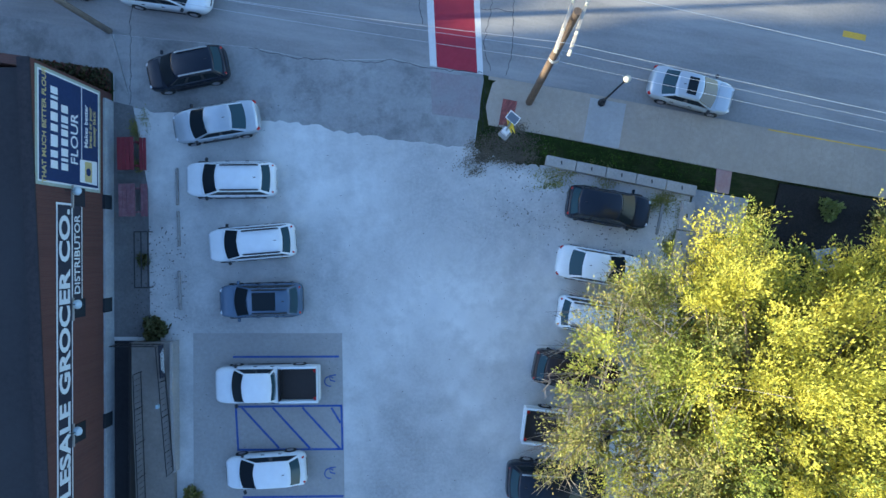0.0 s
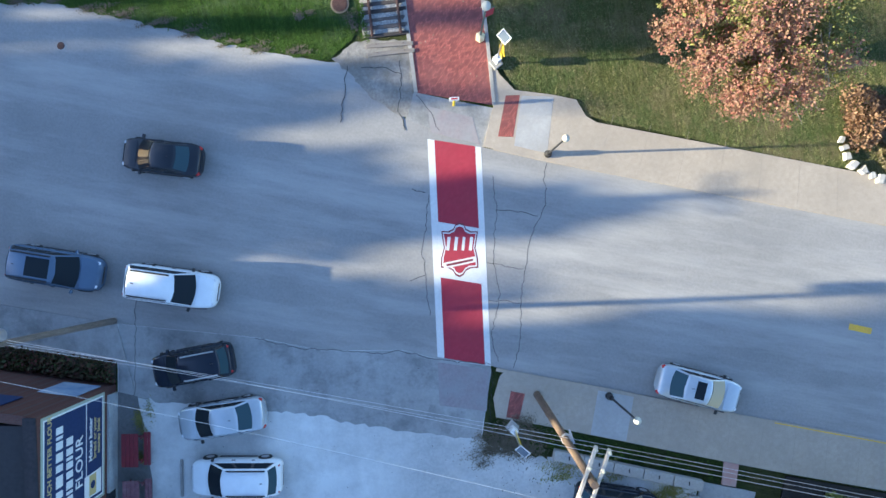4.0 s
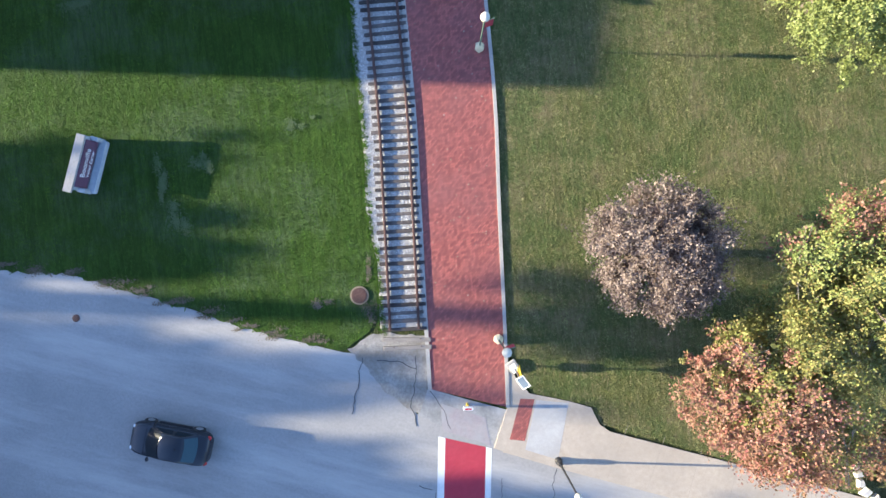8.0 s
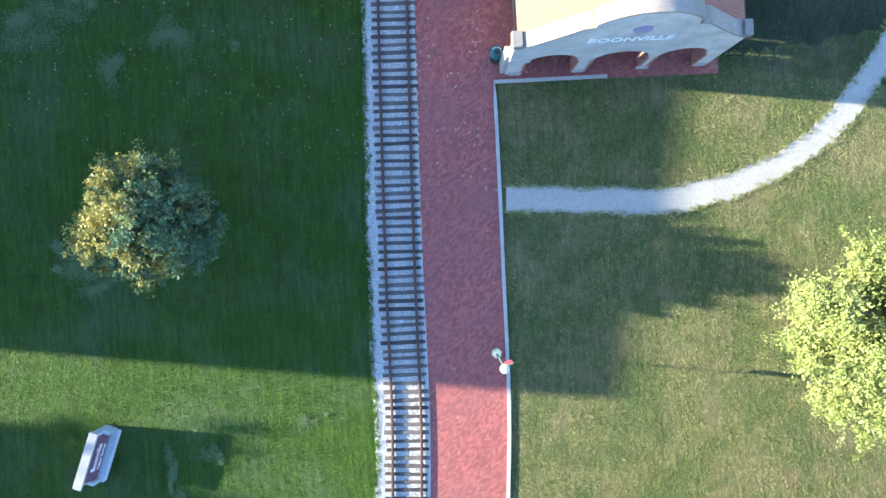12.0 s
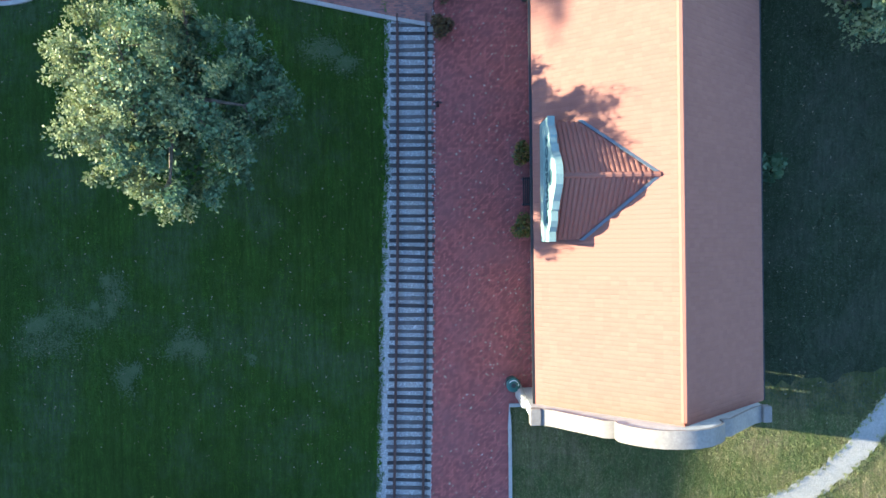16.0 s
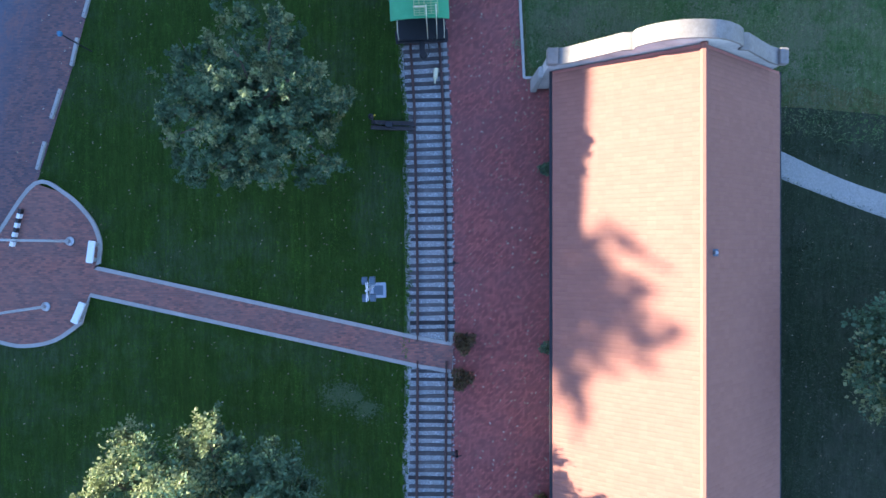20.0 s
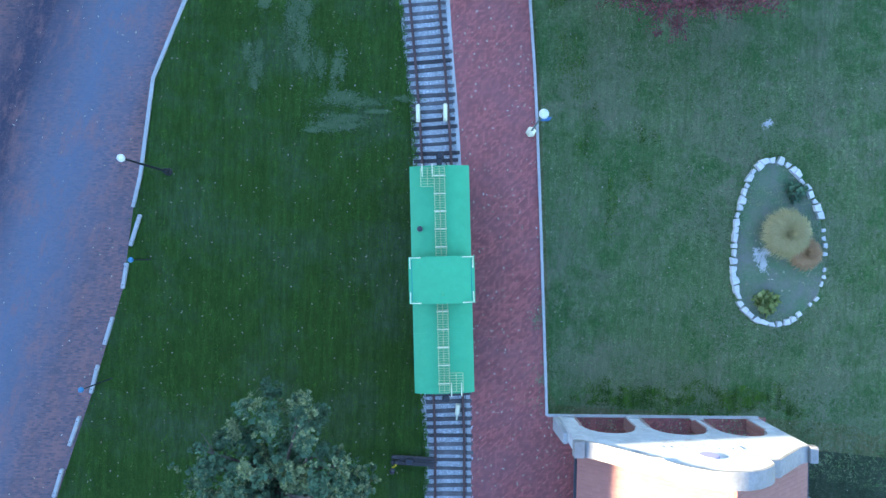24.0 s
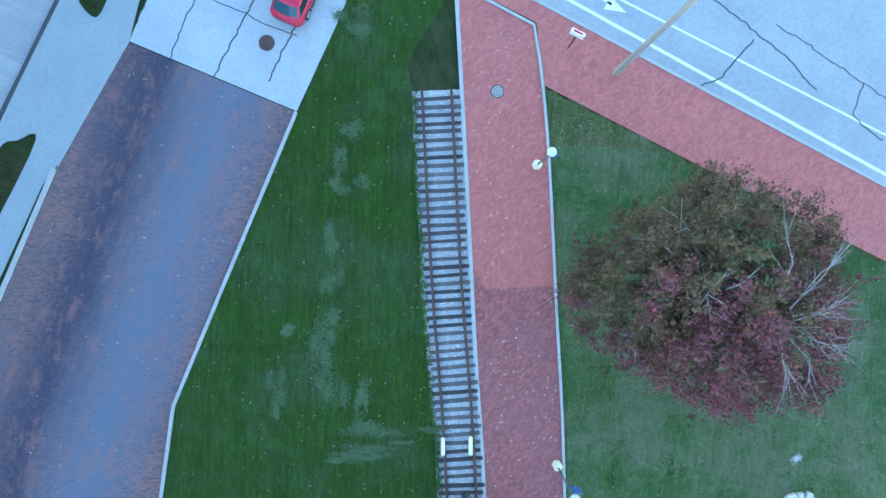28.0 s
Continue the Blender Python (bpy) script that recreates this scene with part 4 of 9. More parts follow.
M_WINDOW = glass_material("window_glass", (0.03, 0.035, 0.04))
shade_building(39.7, 48.0, 15.2)
shade_building(48.0, 60.0, 15.5)
shade_building(60.0, 82.0, 14.9)
shade_building(82.0, 100.0, 17.05)
shade_building(100.0, 175.0, 23.5)
shade_building(-30.0, 10.5, 21.0, -66.0)
shade_building(10.5, 15.4, 12.2, -66.0)


def shade_tree(y, reach, r, x=-95.0, seed=0, leaves=9000, low=None):
    """An unseen shade caster shaped as a tree: its shadow ends at x = reach on the ground, and its crown starts to
    shade it at x = low.
    """
    h = (reach - x) * math.tan(radians(SUN_ELEV))
    return tree("unseen_tree", "unseen leafy tree added in the west to cast shade", (x, y - (reach * 0.5 - x) * math.tan(radians(SUN_AZ))), h, (4.5, r), h * 0.35 if low is None else (low - x) * math.tan(radians(SUN_ELEV)), 34, r * 0.42 + 0.6, 0.8, leaves, [L_DARK], 100 + seed, "tree", 0, 1.0, 0.0, 1.0, "trees along the western street")

# ---- cars ----
M_TYRE = plain("tyre_rubber", (0.02, 0.02, 0.021), 0.85)
M_RIM = plain("alloy_rim", (0.5, 0.5, 0.52), 0.3, 0.8)
M_CARGLASS = glass_material("car_glass", (0.016, 0.022, 0.027), 0.1)
# teal tint painted in place of the sky reflected by rear windows
M_REARGLASS = glass_material("sky_tinted_rear_glass", (0.035, 0.07, 0.085), 0.2)
M_REDLAMP = plain("red_lamp_lens", (0.45, 0.02, 0.02), 0.2)
M_LAMP = plain("clear_lamp_lens", (0.7, 0.72, 0.75), 0.12)
M_TRIM = plain("black_trim", (0.02, 0.02, 0.022), 0.5)
M_BEDLINER = plain("bed_liner", (0.03, 0.024, 0.022), 0.8)


def paint(name, c, metal=0.15):
    k = Nodes(name)
    g = k.noise(k.coords(), 2.5, 4.0)
    m = k.done(k.mix(k.math("MULTIPLY", g, 0.3), c, tuple(0.75 * a for a in c)), 0.24, metal, 0.3)
    k.b.inputs["Coat Weight"].default_value, k.b.inputs["Coat Roughness"].default_value = 0.15, 0.06
    return m


PAINTS = {"white": paint("white_car_paint", (0.74, 0.77, 0.78), 0.0), "silver": paint("silver_car_paint", (0.48, 0.52, 0.55), 0.4), "black": paint("black_car_paint", (0.010, 0.015, 0.026), 0.0),
          "grey": paint("blue_grey_car_paint", (0.10, 0.15, 0.22), 0.2), "brown": paint("dark_brown_car_paint", (0.03, 0.022, 0.022), 0.1), "red": paint("red_car_paint", (0.45, 0.02, 0.05), 0.1), "dark": paint("charcoal_car_paint", (0.02, 0.024, 0.032), 0.1)}

# stations: share of the length from the rear, share of the width, height of the deck as a share of the car's height
HULLS = {
    "sedan": [(-0.5, 0.5, 0.44), (-0.495, 0.68, 0.55), (-0.48, 0.81, 0.62), (-0.455, 0.9, 0.655), (-0.41, 0.96, 0.675), (-0.33, 0.99, 0.69), (-0.1, 1.0, 0.67), (0.12, 1.0, 0.655), (0.24, 0.99, 0.635), (0.34, 0.965, 0.60), (0.41, 0.92, 0.56), (0.455, 0.84, 0.515), (0.48, 0.74, 0.465), (0.495, 0.58, 0.41), (0.5, 0.4, 0.36)],
    "suv": [(-0.5, 0.62, 0.45), (-0.496, 0.77, 0.54), (-0.485, 0.87, 0.59), (-0.46, 0.94, 0.615), (-0.42, 0.98, 0.625), (-0.3, 1.0, 0.63), (0.0, 1.0, 0.615), (0.18, 1.0, 0.605), (0.28, 0.985, 0.59), (0.36, 0.965, 0.57), (0.42, 0.92, 0.54), (0.46, 0.85, 0.50), (0.483, 0.75, 0.455), (0.495, 0.6, 0.41), (0.5, 0.44, 0.36)],
    "pickup": [(-0.5, 0.92, 0.34), (-0.495, 0.97, 0.40), (-0.4, 0.99, 0.41), (-0.12, 1.0, 0.42), (-0.115, 1.0, 0.60), (0.15, 1.0, 0.60), (0.26, 1.0, 0.60), (0.38, 0.98, 0.58), (0.44, 0.94, 0.55), (0.47, 0.88, 0.51), (0.488, 0.78, 0.46), (0.496, 0.66, 0.41), (0.5, 0.5, 0.36)],
}
# cabin: rear base, rear top, front top, front base as shares of the length
CABINS = {"sedan": (-0.40, -0.22, 0.085, 0.285), "wagon": (-0.475, -0.40, 0.11, 0.29), "suv": (-0.475, -0.40, 0.11, 0.295), "hatch": (-0.46, -0.35, 0.10, 0.31), "pickup": (-0.105, -0.09, 0.19, 0.32)}


def car(name, kind, size, colour, place, label, sunroof="", rails="", group="", glass_front=None):
    L, W, H = (0.97 * v for v in size)
    body_paint = PAINTS[colour]
    hull = HULLS["sedan" if kind == "sedan" else "pickup" if kind == "pickup" else "suv"]
    top = thing(name, label, "pickup truck" if kind == "pickup" else "car", group, pose(place[0], place[1], place[3] if len(place) > 3 else 0.02, 0, 0, place[2]))
    g = Geo()
    rings = []
    for s, w, z in hull:
        hw, zt = W / 2 * w, H * z
        zb = 0.22 + 0.08 * (abs(s) > 0.44)
        half = [(hw * 0.86, zb), (hw, zb + 0.12), (hw, zt * 0.72), (hw * 0.965, zt - 0.06), (hw * 0.90, zt)]
        rings.append([(s * L, -y, z1) for y, z1 in half] + [(s * L, y, z1) for y, z1 in reversed(half)])
    g.loft(rings)
    part("body", g, body_paint, top, "", True, 62)
    rb, rt, ft, fb = (v * L for v in CABINS[kind])
    belt = H * 0.60
    w0, w1 = W * 0.455, W * 0.385

    def ring(x0, x1, w, z):
        f = [(x1 - 0.14 * (k / 4) ** 2, w * 0.97 * k / 4, z) for k in range(-4, 5)]
        b = [(x0 + 0.08 * (k / 4) ** 2, w * 0.97 * k / 4, z) for k in range(4, -5, -1)]
        return f + [(x1 - 0.26, w, z), (x0 + 0.2, w, z)] + b + [(x0 + 0.2, -w, z), (x1 - 0.26, -w, z)]
    g = Geo().loft([ring(rb, fb, w0, belt), ring(rt, ft, w1, H - 0.06), ring(rt + 0.07, ft - 0.08, w1 - 0.07, H)])
    part("cabin", g, body_paint, top, "", True, 62)

    def screen(pname, base_x, top_x, bend, s, mat, margin, lo, hi):
        """A curved front or rear window laid just proud of the cabin."""
        rows = []
        for v in (lo, 0.5, hi):
            xx, ww, zz = base_x + (top_x - base_x) * v, (w0 + (w1 - w0) * v) * margin, belt + (H - 0.06 - belt) * v
            rows.append([(xx - s * bend * (k / 4) ** 2, ww * k / 4, zz) for k in range(-4, 5)])
        g = Geo()
        up = [[(x + s * 0.015, y, z + 0.015) for x, y, z in r] for r in rows]
        dn = [[(x - s * 0.02, y, z - 0.03) for x, y, z in r] for r in rows]
        ring_rows = [u + d[::-1] for u, d in zip(up, dn)]
        g.loft(ring_rows)
        return part(pname, g, mat, top, "", True, 60)

    def pane(pname, a, b, c, d, inset, lift, mat, label=""):
        a, b, c, d = (Vector(p) for p in (a, b, c, d))
        n = (b - a).cross(d - a).normalized()

        def at(u, v):
            return (a.lerp(b, u).lerp(d.lerp(c, u), v)) + n * lift
        i, j = inset
        q = [at(i, j), at(1 - i, j), at(1 - i, 1 - j), at(i, 1 - j)]
        back = [p - n * (lift + 0.02) for p in q]
        return part(pname, Geo().loft([back, q]), mat, top, label)
    zt = H - 0.06
    up, dn = [], []
    s0 = fb / L + 0.012
    (sa, wa, za), (sb, wb, zb) = next((p, q) for p, q in zip(hull, hull[1:]) if p[0] <= s0 < q[0])
    f = (s0 - sa) / (sb - sa)
    for s, w, z in [(s0, wa + (wb - wa) * f, za + (zb - za) * f)] + hull:  # bonnet panel between the screen and the nose
        if s0 <= s < 0.475:
            k = 0.84 - 0.5 * max(0.0, s - 0.4)
            row = [(s * L, W / 2 * w * k * q, H * z + 0.012 + 0.02 * (1 - q * q)) for q in (-1, -0.6, 0, 0.6, 1)]
            up.append(row + [(x, y, H * z - 0.02) for x, y, _ in reversed(row)])
    if len(up) > 1:
        part("bonnet", Geo().loft(up), body_paint, top, "", True, 50)
    part("grille", Geo().box((L * 0.488, 0, H * 0.36), (0.08, W * 0.5, 0.18), 0, 0.03), M_TRIM, top, "dark front grille")
    for s in (-1, 1):
        part("sill", Geo().box((0, s * (W / 2 - 0.02), 0.27), (L * 0.42, 0.1, 0.14), 0, 0.03), M_TRIM, top)
        for x in ((0.02, -0.2) if kind != "pickup" else (0.1, -0.06)):
            part("door_handle", Geo().box((x * L, s * (W / 2 + 0.004), H * 0.53), (0.2, 0.04, 0.035), 0, 0.01), M_TRIM, top)
    screen("windscreen", fb, ft, 0.14, 1, glass_front or M_CARGLASS, 0.93, 0.02, 0.97)
    screen("rear_window", rb, rt, 0.08, -1, M_REARGLASS, 0.86, 0.14, 0.93)
    for s in (-1, 1):
        spans = ((0.05, 0.33), (0.37, 0.66), (0.70, 0.94)) if kind in ("suv", "wagon") else ((0.06, 0.48), (0.54, 0.94))
        def sp(u, z):
            k = 0 if z == belt else 1
            x0, x1, w = ((rb + 0.06, fb - 0.14, w0), (rt + 0.06, ft - 0.15, w1))[k]
            return (x0 + (x1 - x0) * u, s * w, z)
        q = [sp(u, z) for u, z in ((0.02, belt), (0.97, belt), (0.97, zt), (0.02, zt))]
        if s > 0:
            q = [q[1], q[0], q[3], q[2]]
        pane("window_surround", *q, (0.01, 0.09), 0.004, M_TRIM, "black window surround")
        for u0, u1 in spans:
            q = [sp(u0, belt), sp(u1, belt), sp(u1, zt), sp(u0, zt)]
            if s > 0:
                q = [q[1], q[0], q[3], q[2]]
            pane("side_window", *q, (0.03, 0.14), 0.01, M_CARGLASS)
        part("mirror", Geo().box((fb - 0.25, s * (W / 2 + 0.08), belt + 0.06), (0.14, 0.2, 0.14), s * 12, 0.03), body_paint if colour not in ("white", "silver") else M_TRIM, top)
        part("headlight", Geo().box((L * 0.445, s * W * 0.345, H * 0.47), (0.34, 0.18, 0.13), -s * 32, 0.05), M_LAMP, top)
        part("taillight", Geo().box((-L * 0.47, s * W * 0.37, H * 0.55), (0.2, 0.24 if kind == "sedan" else 0.16, 0.16), s * 30, 0.04), M_REDLAMP, top, "red tail lamp")
        for x in (0.31, -0.30):
            t = Geo()
            r = 0.33 if kind in ("sedan", "hatch") else 0.37
            prof = [(r * 0.62, -0.11), (r * 0.95, -0.11), (r, -0.07), (r, 0.07), (r * 0.95, 0.11), (r * 0.62, 0.11)]
            t.loft([[(x * L + rr * math.cos(6.28319 * i / 16), s * (W / 2 - 0.08) + yy, r + rr * math.sin(6.28319 * i / 16)) for i in range(16)] for rr, yy in prof])
            tyre = part("tyre", t, M_TYRE, top)
            part("rim", Geo().tube((x * L, s * (W / 2 - 0.15), r), (x * L, s * (W / 2 + 0.045), r), r * 0.62, r * 0.56, 10), M_RIM, tyre)
        if rails:
            part("roof_rail", Geo().pipe([(rt + 0.15, s * (w1 - 0.09), H - 0.01), (rt + 0.3, s * (w1 - 0.08), H + 0.05), (ft - 0.45, s * (w1 - 0.08), H + 0.05), (ft - 0.3, s * (w1 - 0.09), H - 0.01)], 0.04), M_TRIM if rails == "black" else M_STEEL, top)
    if sunroof:
        x0, x1 = {"small": (ft - 0.85, ft - 0.35), "large": (ft - 1.5, ft - 0.3)}[sunroof]
        part("sunroof", Geo().box(((x0 + x1) / 2, 0, H + 0.002), (x1 - x0, w1 * 1.35, 0.02), 0, 0.008), M_CARGLASS, top, "dark glass sunroof")
    part("bumper", Geo().box((-L * 0.488, 0, 0.42), (0.12, W * 0.62, 0.2), 0, 0.05), M_TRIM if kind != "sedan" else body_paint, top)
    part("grille", Geo().box((L * 0.492, 0, H * 0.33), (0.08, W * 0.5, 0.16), 0, 0.02), M_TRIM, top)
    if kind != "pickup":
        part("antenna", Geo().box((rt + 0.35, 0, H + 0.03), (0.14, 0.035, 0.06), 0, 0.012, 0.6), M_TRIM, top)
    else:
        x0, x1 = -0.495 * L, -0.125 * L
        part("bed_liner", Geo().box(((x0 + x1) / 2, 0, H * 0.43), (x1 - x0 - 0.1, W * 0.84, 0.04)), M_BEDLINER, top, "dark empty truck bed")
        for s in (-1, 1):
            part("bed_side", Geo().box(((x0 + x1) / 2, s * W * 0.465, H * 0.5), (x1 - x0, W * 0.065, H * 0.24), 0, 0.03), body_paint, top)
        part("tailgate", Geo().box((x0 + 0.04, 0, H * 0.5), (0.08, W * 0.9, H * 0.24), 0, 0.03), body_paint, top)
        part("bulkhead", Geo().box((x1 - 0.02, 0, H * 0.53), (0.06, W * 0.88, H * 0.2), 0, 0.02), M_TRIM, top)
    return top


G1, G2, G3 = "cars parked along the west row", "cars parked under the tree", "cars on the street"
car("suv", "suv", (4.35, 1.85, 1.66), "black", (-13.62, 9.23, 191.0), "black parked car with silver roof rails on grey asphalt", "", "steel", G1)
car("sedan", "sedan", (4.7, 1.84, 1.44), "silver", (-12.12, 6.46, 189.0), "silver sedan parked at an angle on the lot", "", "", G1)
car("suv", "wagon", (4.85, 1.92, 1.72), "white", (-11.33, 3.45, 180.3), "white long-roofed car with dark roof rails", "", "black", G1)
car("suv", "suv", (4.7, 1.85, 1.65), "white", (-10.24, 0.14, 184.7), "white parked car with black roof rails and trim", "", "black", G1)
car("suv", "suv", (4.5, 1.84, 1.66), "grey", (-9.77, -2.88, 181.5), "blue-grey parked car with a large dark sunroof", "large", "black", G1)
car("pickup_truck", "pickup", (5.65, 1.98, 1.82), "white", (-9.42, -7.26, 181.0), "white crew-cab pickup with an empty dark bed", "", "", G1)
car("hatchback", "hatch", (4.35, 1.8, 1.56), "white", (-9.52, -11.82, 184.0), "white hatchback parked beside blue hatched lines", "", "", G1)
car("suv", "suv", (4.5, 1.85, 1.62), "black", (8.43, 1.99, -9.5), "glossy black parked car facing the concrete blocks", "", "", G2)
car("sedan", "sedan", (4.65, 1.82, 1.45), "white", (7.97, -1.13, -10.0), "white sedan half under yellow branches", "", "", G2)
car("suv", "suv", (4.6, 1.84, 1.66), "white", (7.97, -3.75, -9.0), "white car mostly hidden under the tree", "", "black", G2)
car("suv", "suv", (4.7, 1.86, 1.7), "brown", (6.77, -6.64, -11.0), "dark brown car with red tail lamps under branches", "", "", G2)
car("pickup_truck", "pickup", (5.7, 1.98, 1.84), "white", (6.68, -9.65, -7.0), "white pickup with a black bed cover under the tree", "", "", G2)
car("pickup_truck", "suv", (5.4, 2.0, 1.85), "black", (5.71, -12.35, -3.0), "large black car parked under the tree", "", "steel", G2)
M_TANGLASS = glass_material("windscreen_with_shade", (0.16, 0.13, 0.09))
car("sedan", "sedan", (4.6, 1.8, 1.45), "silver", (12.73, 8.07, -14.6), "light silver sedan with sunroof parked at the kerb", "small", "", G3, M_TANGLASS)
car("suv", "suv", (4.95, 1.95, 1.76), "white", (-14.72, 13.33, -7.6), "white car parked at the edge of the street", "", "black", G3)
car("suv", "suv", (5.0, 1.95, 1.76), "grey", (-20.69, 14.26, -9.1), "blue-grey car with a dark sunroof on the street", "large", "black", G3)
car("sedan", "sedan", (4.3, 1.78, 1.46), "dark", (-15.24, 20.04, 173.4), "charcoal sedan in the far lane of the street", "", "", G3)
car("sedan", "hatch", (4.4, 1.8, 1.48), "red", (-30.13, 126.08, 78.8, 0.05), "bright red car on the cracked concrete drive", "", "", "")

# ---- trees ----
M_BARK = surface("tree_bark", (0.10, 0.075, 0.055), (0.22, 0.18, 0.14), 6.0, 1.0, (0.07, 0.055, 0.04), 0.5, 0.9, 0, 0.02, 0.8, (1, 1, 0.3))
M_TWIG = surface("pale_twigs", (0.19, 0.165, 0.145), (0.28, 0.25, 0.225), 6.0, 1.0, None, 0, 0.85, 0, 0.005, 0.5)


def loose_quads(name, verts, material, parent, label=""):
    n = len(verts)
    me = bpy.data.meshes.new(name)
    me.vertices.add(4 * n)
    me.vertices.foreach_set("co", verts.astype(np.float32).ravel())
    me.loops.add(4 * n)
    me.loops.foreach_set("vertex_index", np.arange(4 * n, dtype=np.int32))
    me.polygons.add(n)
    me.polygons.foreach_set("loop_start", np.arange(0, 4 * n, 4, dtype=np.int32))
    me.materials.append(material)
    me.update(calc_edges=True)
    ob = new(name, me)
    ob.parent = parent
    return tagged(ob, label) if label else ob


def leaf_quads(rng, centres, outward, size, spread=0.9, face=None, narrow=1.0):
    """Narrow bent leaves at the centres, tipped out from the crown with some disorder."""
    n = len(centres)
    d = outward + rng.normal(0, spread, (n, 3))
    d /= np.linalg.norm(d, axis=1, keepdims=True) + 1e-9
    s = np.cross(d, rng.normal(0, 1, (n, 3)) if face is None else face + rng.normal(0, 0.3, (n, 3)))
    s /= np.linalg.norm(s, axis=1, keepdims=True) + 1e-9
    ln = (size * rng.uniform(0.6, 1.4, n))[:, None]
    wd = ln * rng.uniform(0.28, 0.5, n)[:, None] * narrow
    nrm = np.cross(d, s)
    mid = centres + d * ln * 0.5
    return np.stack([centres, mid + s * wd + nrm * ln * 0.08, centres + d * ln, mid - s * wd + nrm * ln * 0.08], axis=1)


def tree(name, label, at, height, radius, base, lobes, lobe_r, leaf, count, materials, seed, category="tree", bare=0, flat=1.0, z0=0.04, squash=1.0, group="", spikes=0, fan=0, side=False, spray=1.4, lean_to=None, uneven=0.06, tilt=0.0, per=24, loose=0.8, inner=None, narrow=1.0):
    """A trunk, limbs that fork out to lobes of foliage, and a crown of single leaves round those lobes."""
    rng = np.random.default_rng(seed)
    rnd = random.Random(seed)
    t = thing(name, label, category, group, pose(at[0], at[1], z0))
    rx, ry = radius if isinstance(radius, tuple) else (radius, radius)
    mid, hz = (base + height) / 2, (height - base) / 2
    cs = []
    shell = int(lobes * 0.78)
    for i in range(shell):  # lobes spread evenly under the crown's outline
        h = 1 - 1.65 * (i + 0.5) / shell
        a = 2.39996 * i + rng.normal(0, 0.2)
        q = math.sqrt(1 - h * h)
        k = rng.uniform(0.84, 1.04)
        r = lobe_r * rng.uniform(0.65, 1.2)
        cs.append((np.array([(rx - 0.8 * r) * q * k * math.cos(a), (ry - 0.8 * r) * q * k * math.sin(a), mid + h * (hz - 0.6 * r) * squash * k]), r))
    ph = rng.uniform(0, 6.283, 3)

    def bulge(p):  # limbs of unequal reach give the crown an uneven outline
        a = math.atan2(p[1], p[0])
        k = 1 + uneven * (math.sin(3 * a + ph[0]) + 0.8 * math.sin(5 * a + ph[1]) + 0.6 * math.sin(8 * a + ph[2]))
        return np.array([p[0] * k, p[1] * k, p[2] - tilt * max(0.0, p[0]) * (p[2] - base) / (height - base)])
    cs = [(bulge(p), r) for p, r in cs]
    rng.shuffle(cs)
    for i in range(lobes - shell):
        p = rng.normal(0, 1, 3)
        p *= rng.uniform(0.1, 0.7) / np.linalg.norm(p)
        cs.append((np.array([p[0] * rx, p[1] * ry, mid + p[2] * hz]), lobe_r * rng.uniform(1.0, 1.7)))
    for i in range(spikes):  # branches that stick out of the outline
        a, h = rng.uniform(0, 6.283), rng.uniform(-0.4, 0.6)
        for q, f in ((0.9, 0.55), (1.0, 0.45), (1.1, 0.3)):
            q *= math.sqrt(1 - h * h)
            cs.append((np.array([rx * q * math.cos(a), ry * q * math.sin(a), mid + h * hz * q]), lobe_r * f))
    g = Geo()
    rt = 0.035 * height + 0.03
    lean = (rnd.uniform(-0.2, 0.2), rnd.uniform(-0.2, 0.2))
    fork = (lean[0], lean[1], max(base * 0.8, 0.35 * height * 0.6))
    g.tube((0, 0, -0.05), (0, 0, 0.12), rt * 1.7, rt * 1.15, 10)
    g.tube((0, 0, 0.1), fork, rt * 1.15, rt * 0.8, 10)
    g.tube(fork, (lean[0] * 1.5, lean[1] * 1.5, mid + 0.4 * hz), rt * 0.8, rt * 0.3, 8)
    part("trunk", g, M_BARK, t, "", True)
    for c, r in cs[:16]:
        g = Geo()
        s = Vector((lean[0], lean[1], rnd.uniform(fork[2] * 0.9, max(fork[2], min(mid, c[2])))))
        e = Vector(c)
        m = s.lerp(e, 0.5) + Vector((0, 0, 0.25))
        g.tube(s, m, rt * 0.42, rt * 0.25, 6).tube(m, e, rt * 0.25, rt * 0.08, 6)
        for _ in range(4):
            q = e + Vector((rnd.gauss(0, 1), rnd.gauss(0, 1), rnd.gauss(0, 0.6))) * r * 0.6
            g.tube(m.lerp(e, 0.7), q, rt * 0.1, 0.008, 4)
        part("limb", g, M_BARK, t)
    if bare:
        g = Geo()
        lean_out = -1.2 if side else 0.3
        pool = sorted(cs, key=lambda q: q[0][0])[:bare] if side else cs
        for i in range(bare):
            c, r = pool[i % len(pool)]
            s = Vector(c)
            for _ in range(5):
                d = Vector((rnd.gauss(0, 1) + lean_out, rnd.gauss(0, 1), rnd.uniform(0.3, 1.0))).normalized()
                q = s + d * r * (rnd.uniform(2.0, 3.8) if side else rnd.uniform(1.2, 2.2))
                g.tube(s, q, 0.022, 0.008, 4)
                g.tube(s.lerp(q, 0.6), q + Vector((rnd.gauss(0, 0.2), rnd.gauss(0, 0.2), 0.1)), 0.012, 0.006, 4)
        part("bare_twig", g, M_TWIG, t, "bare pale twigs showing through the leaves")["kind"] = "stuff"
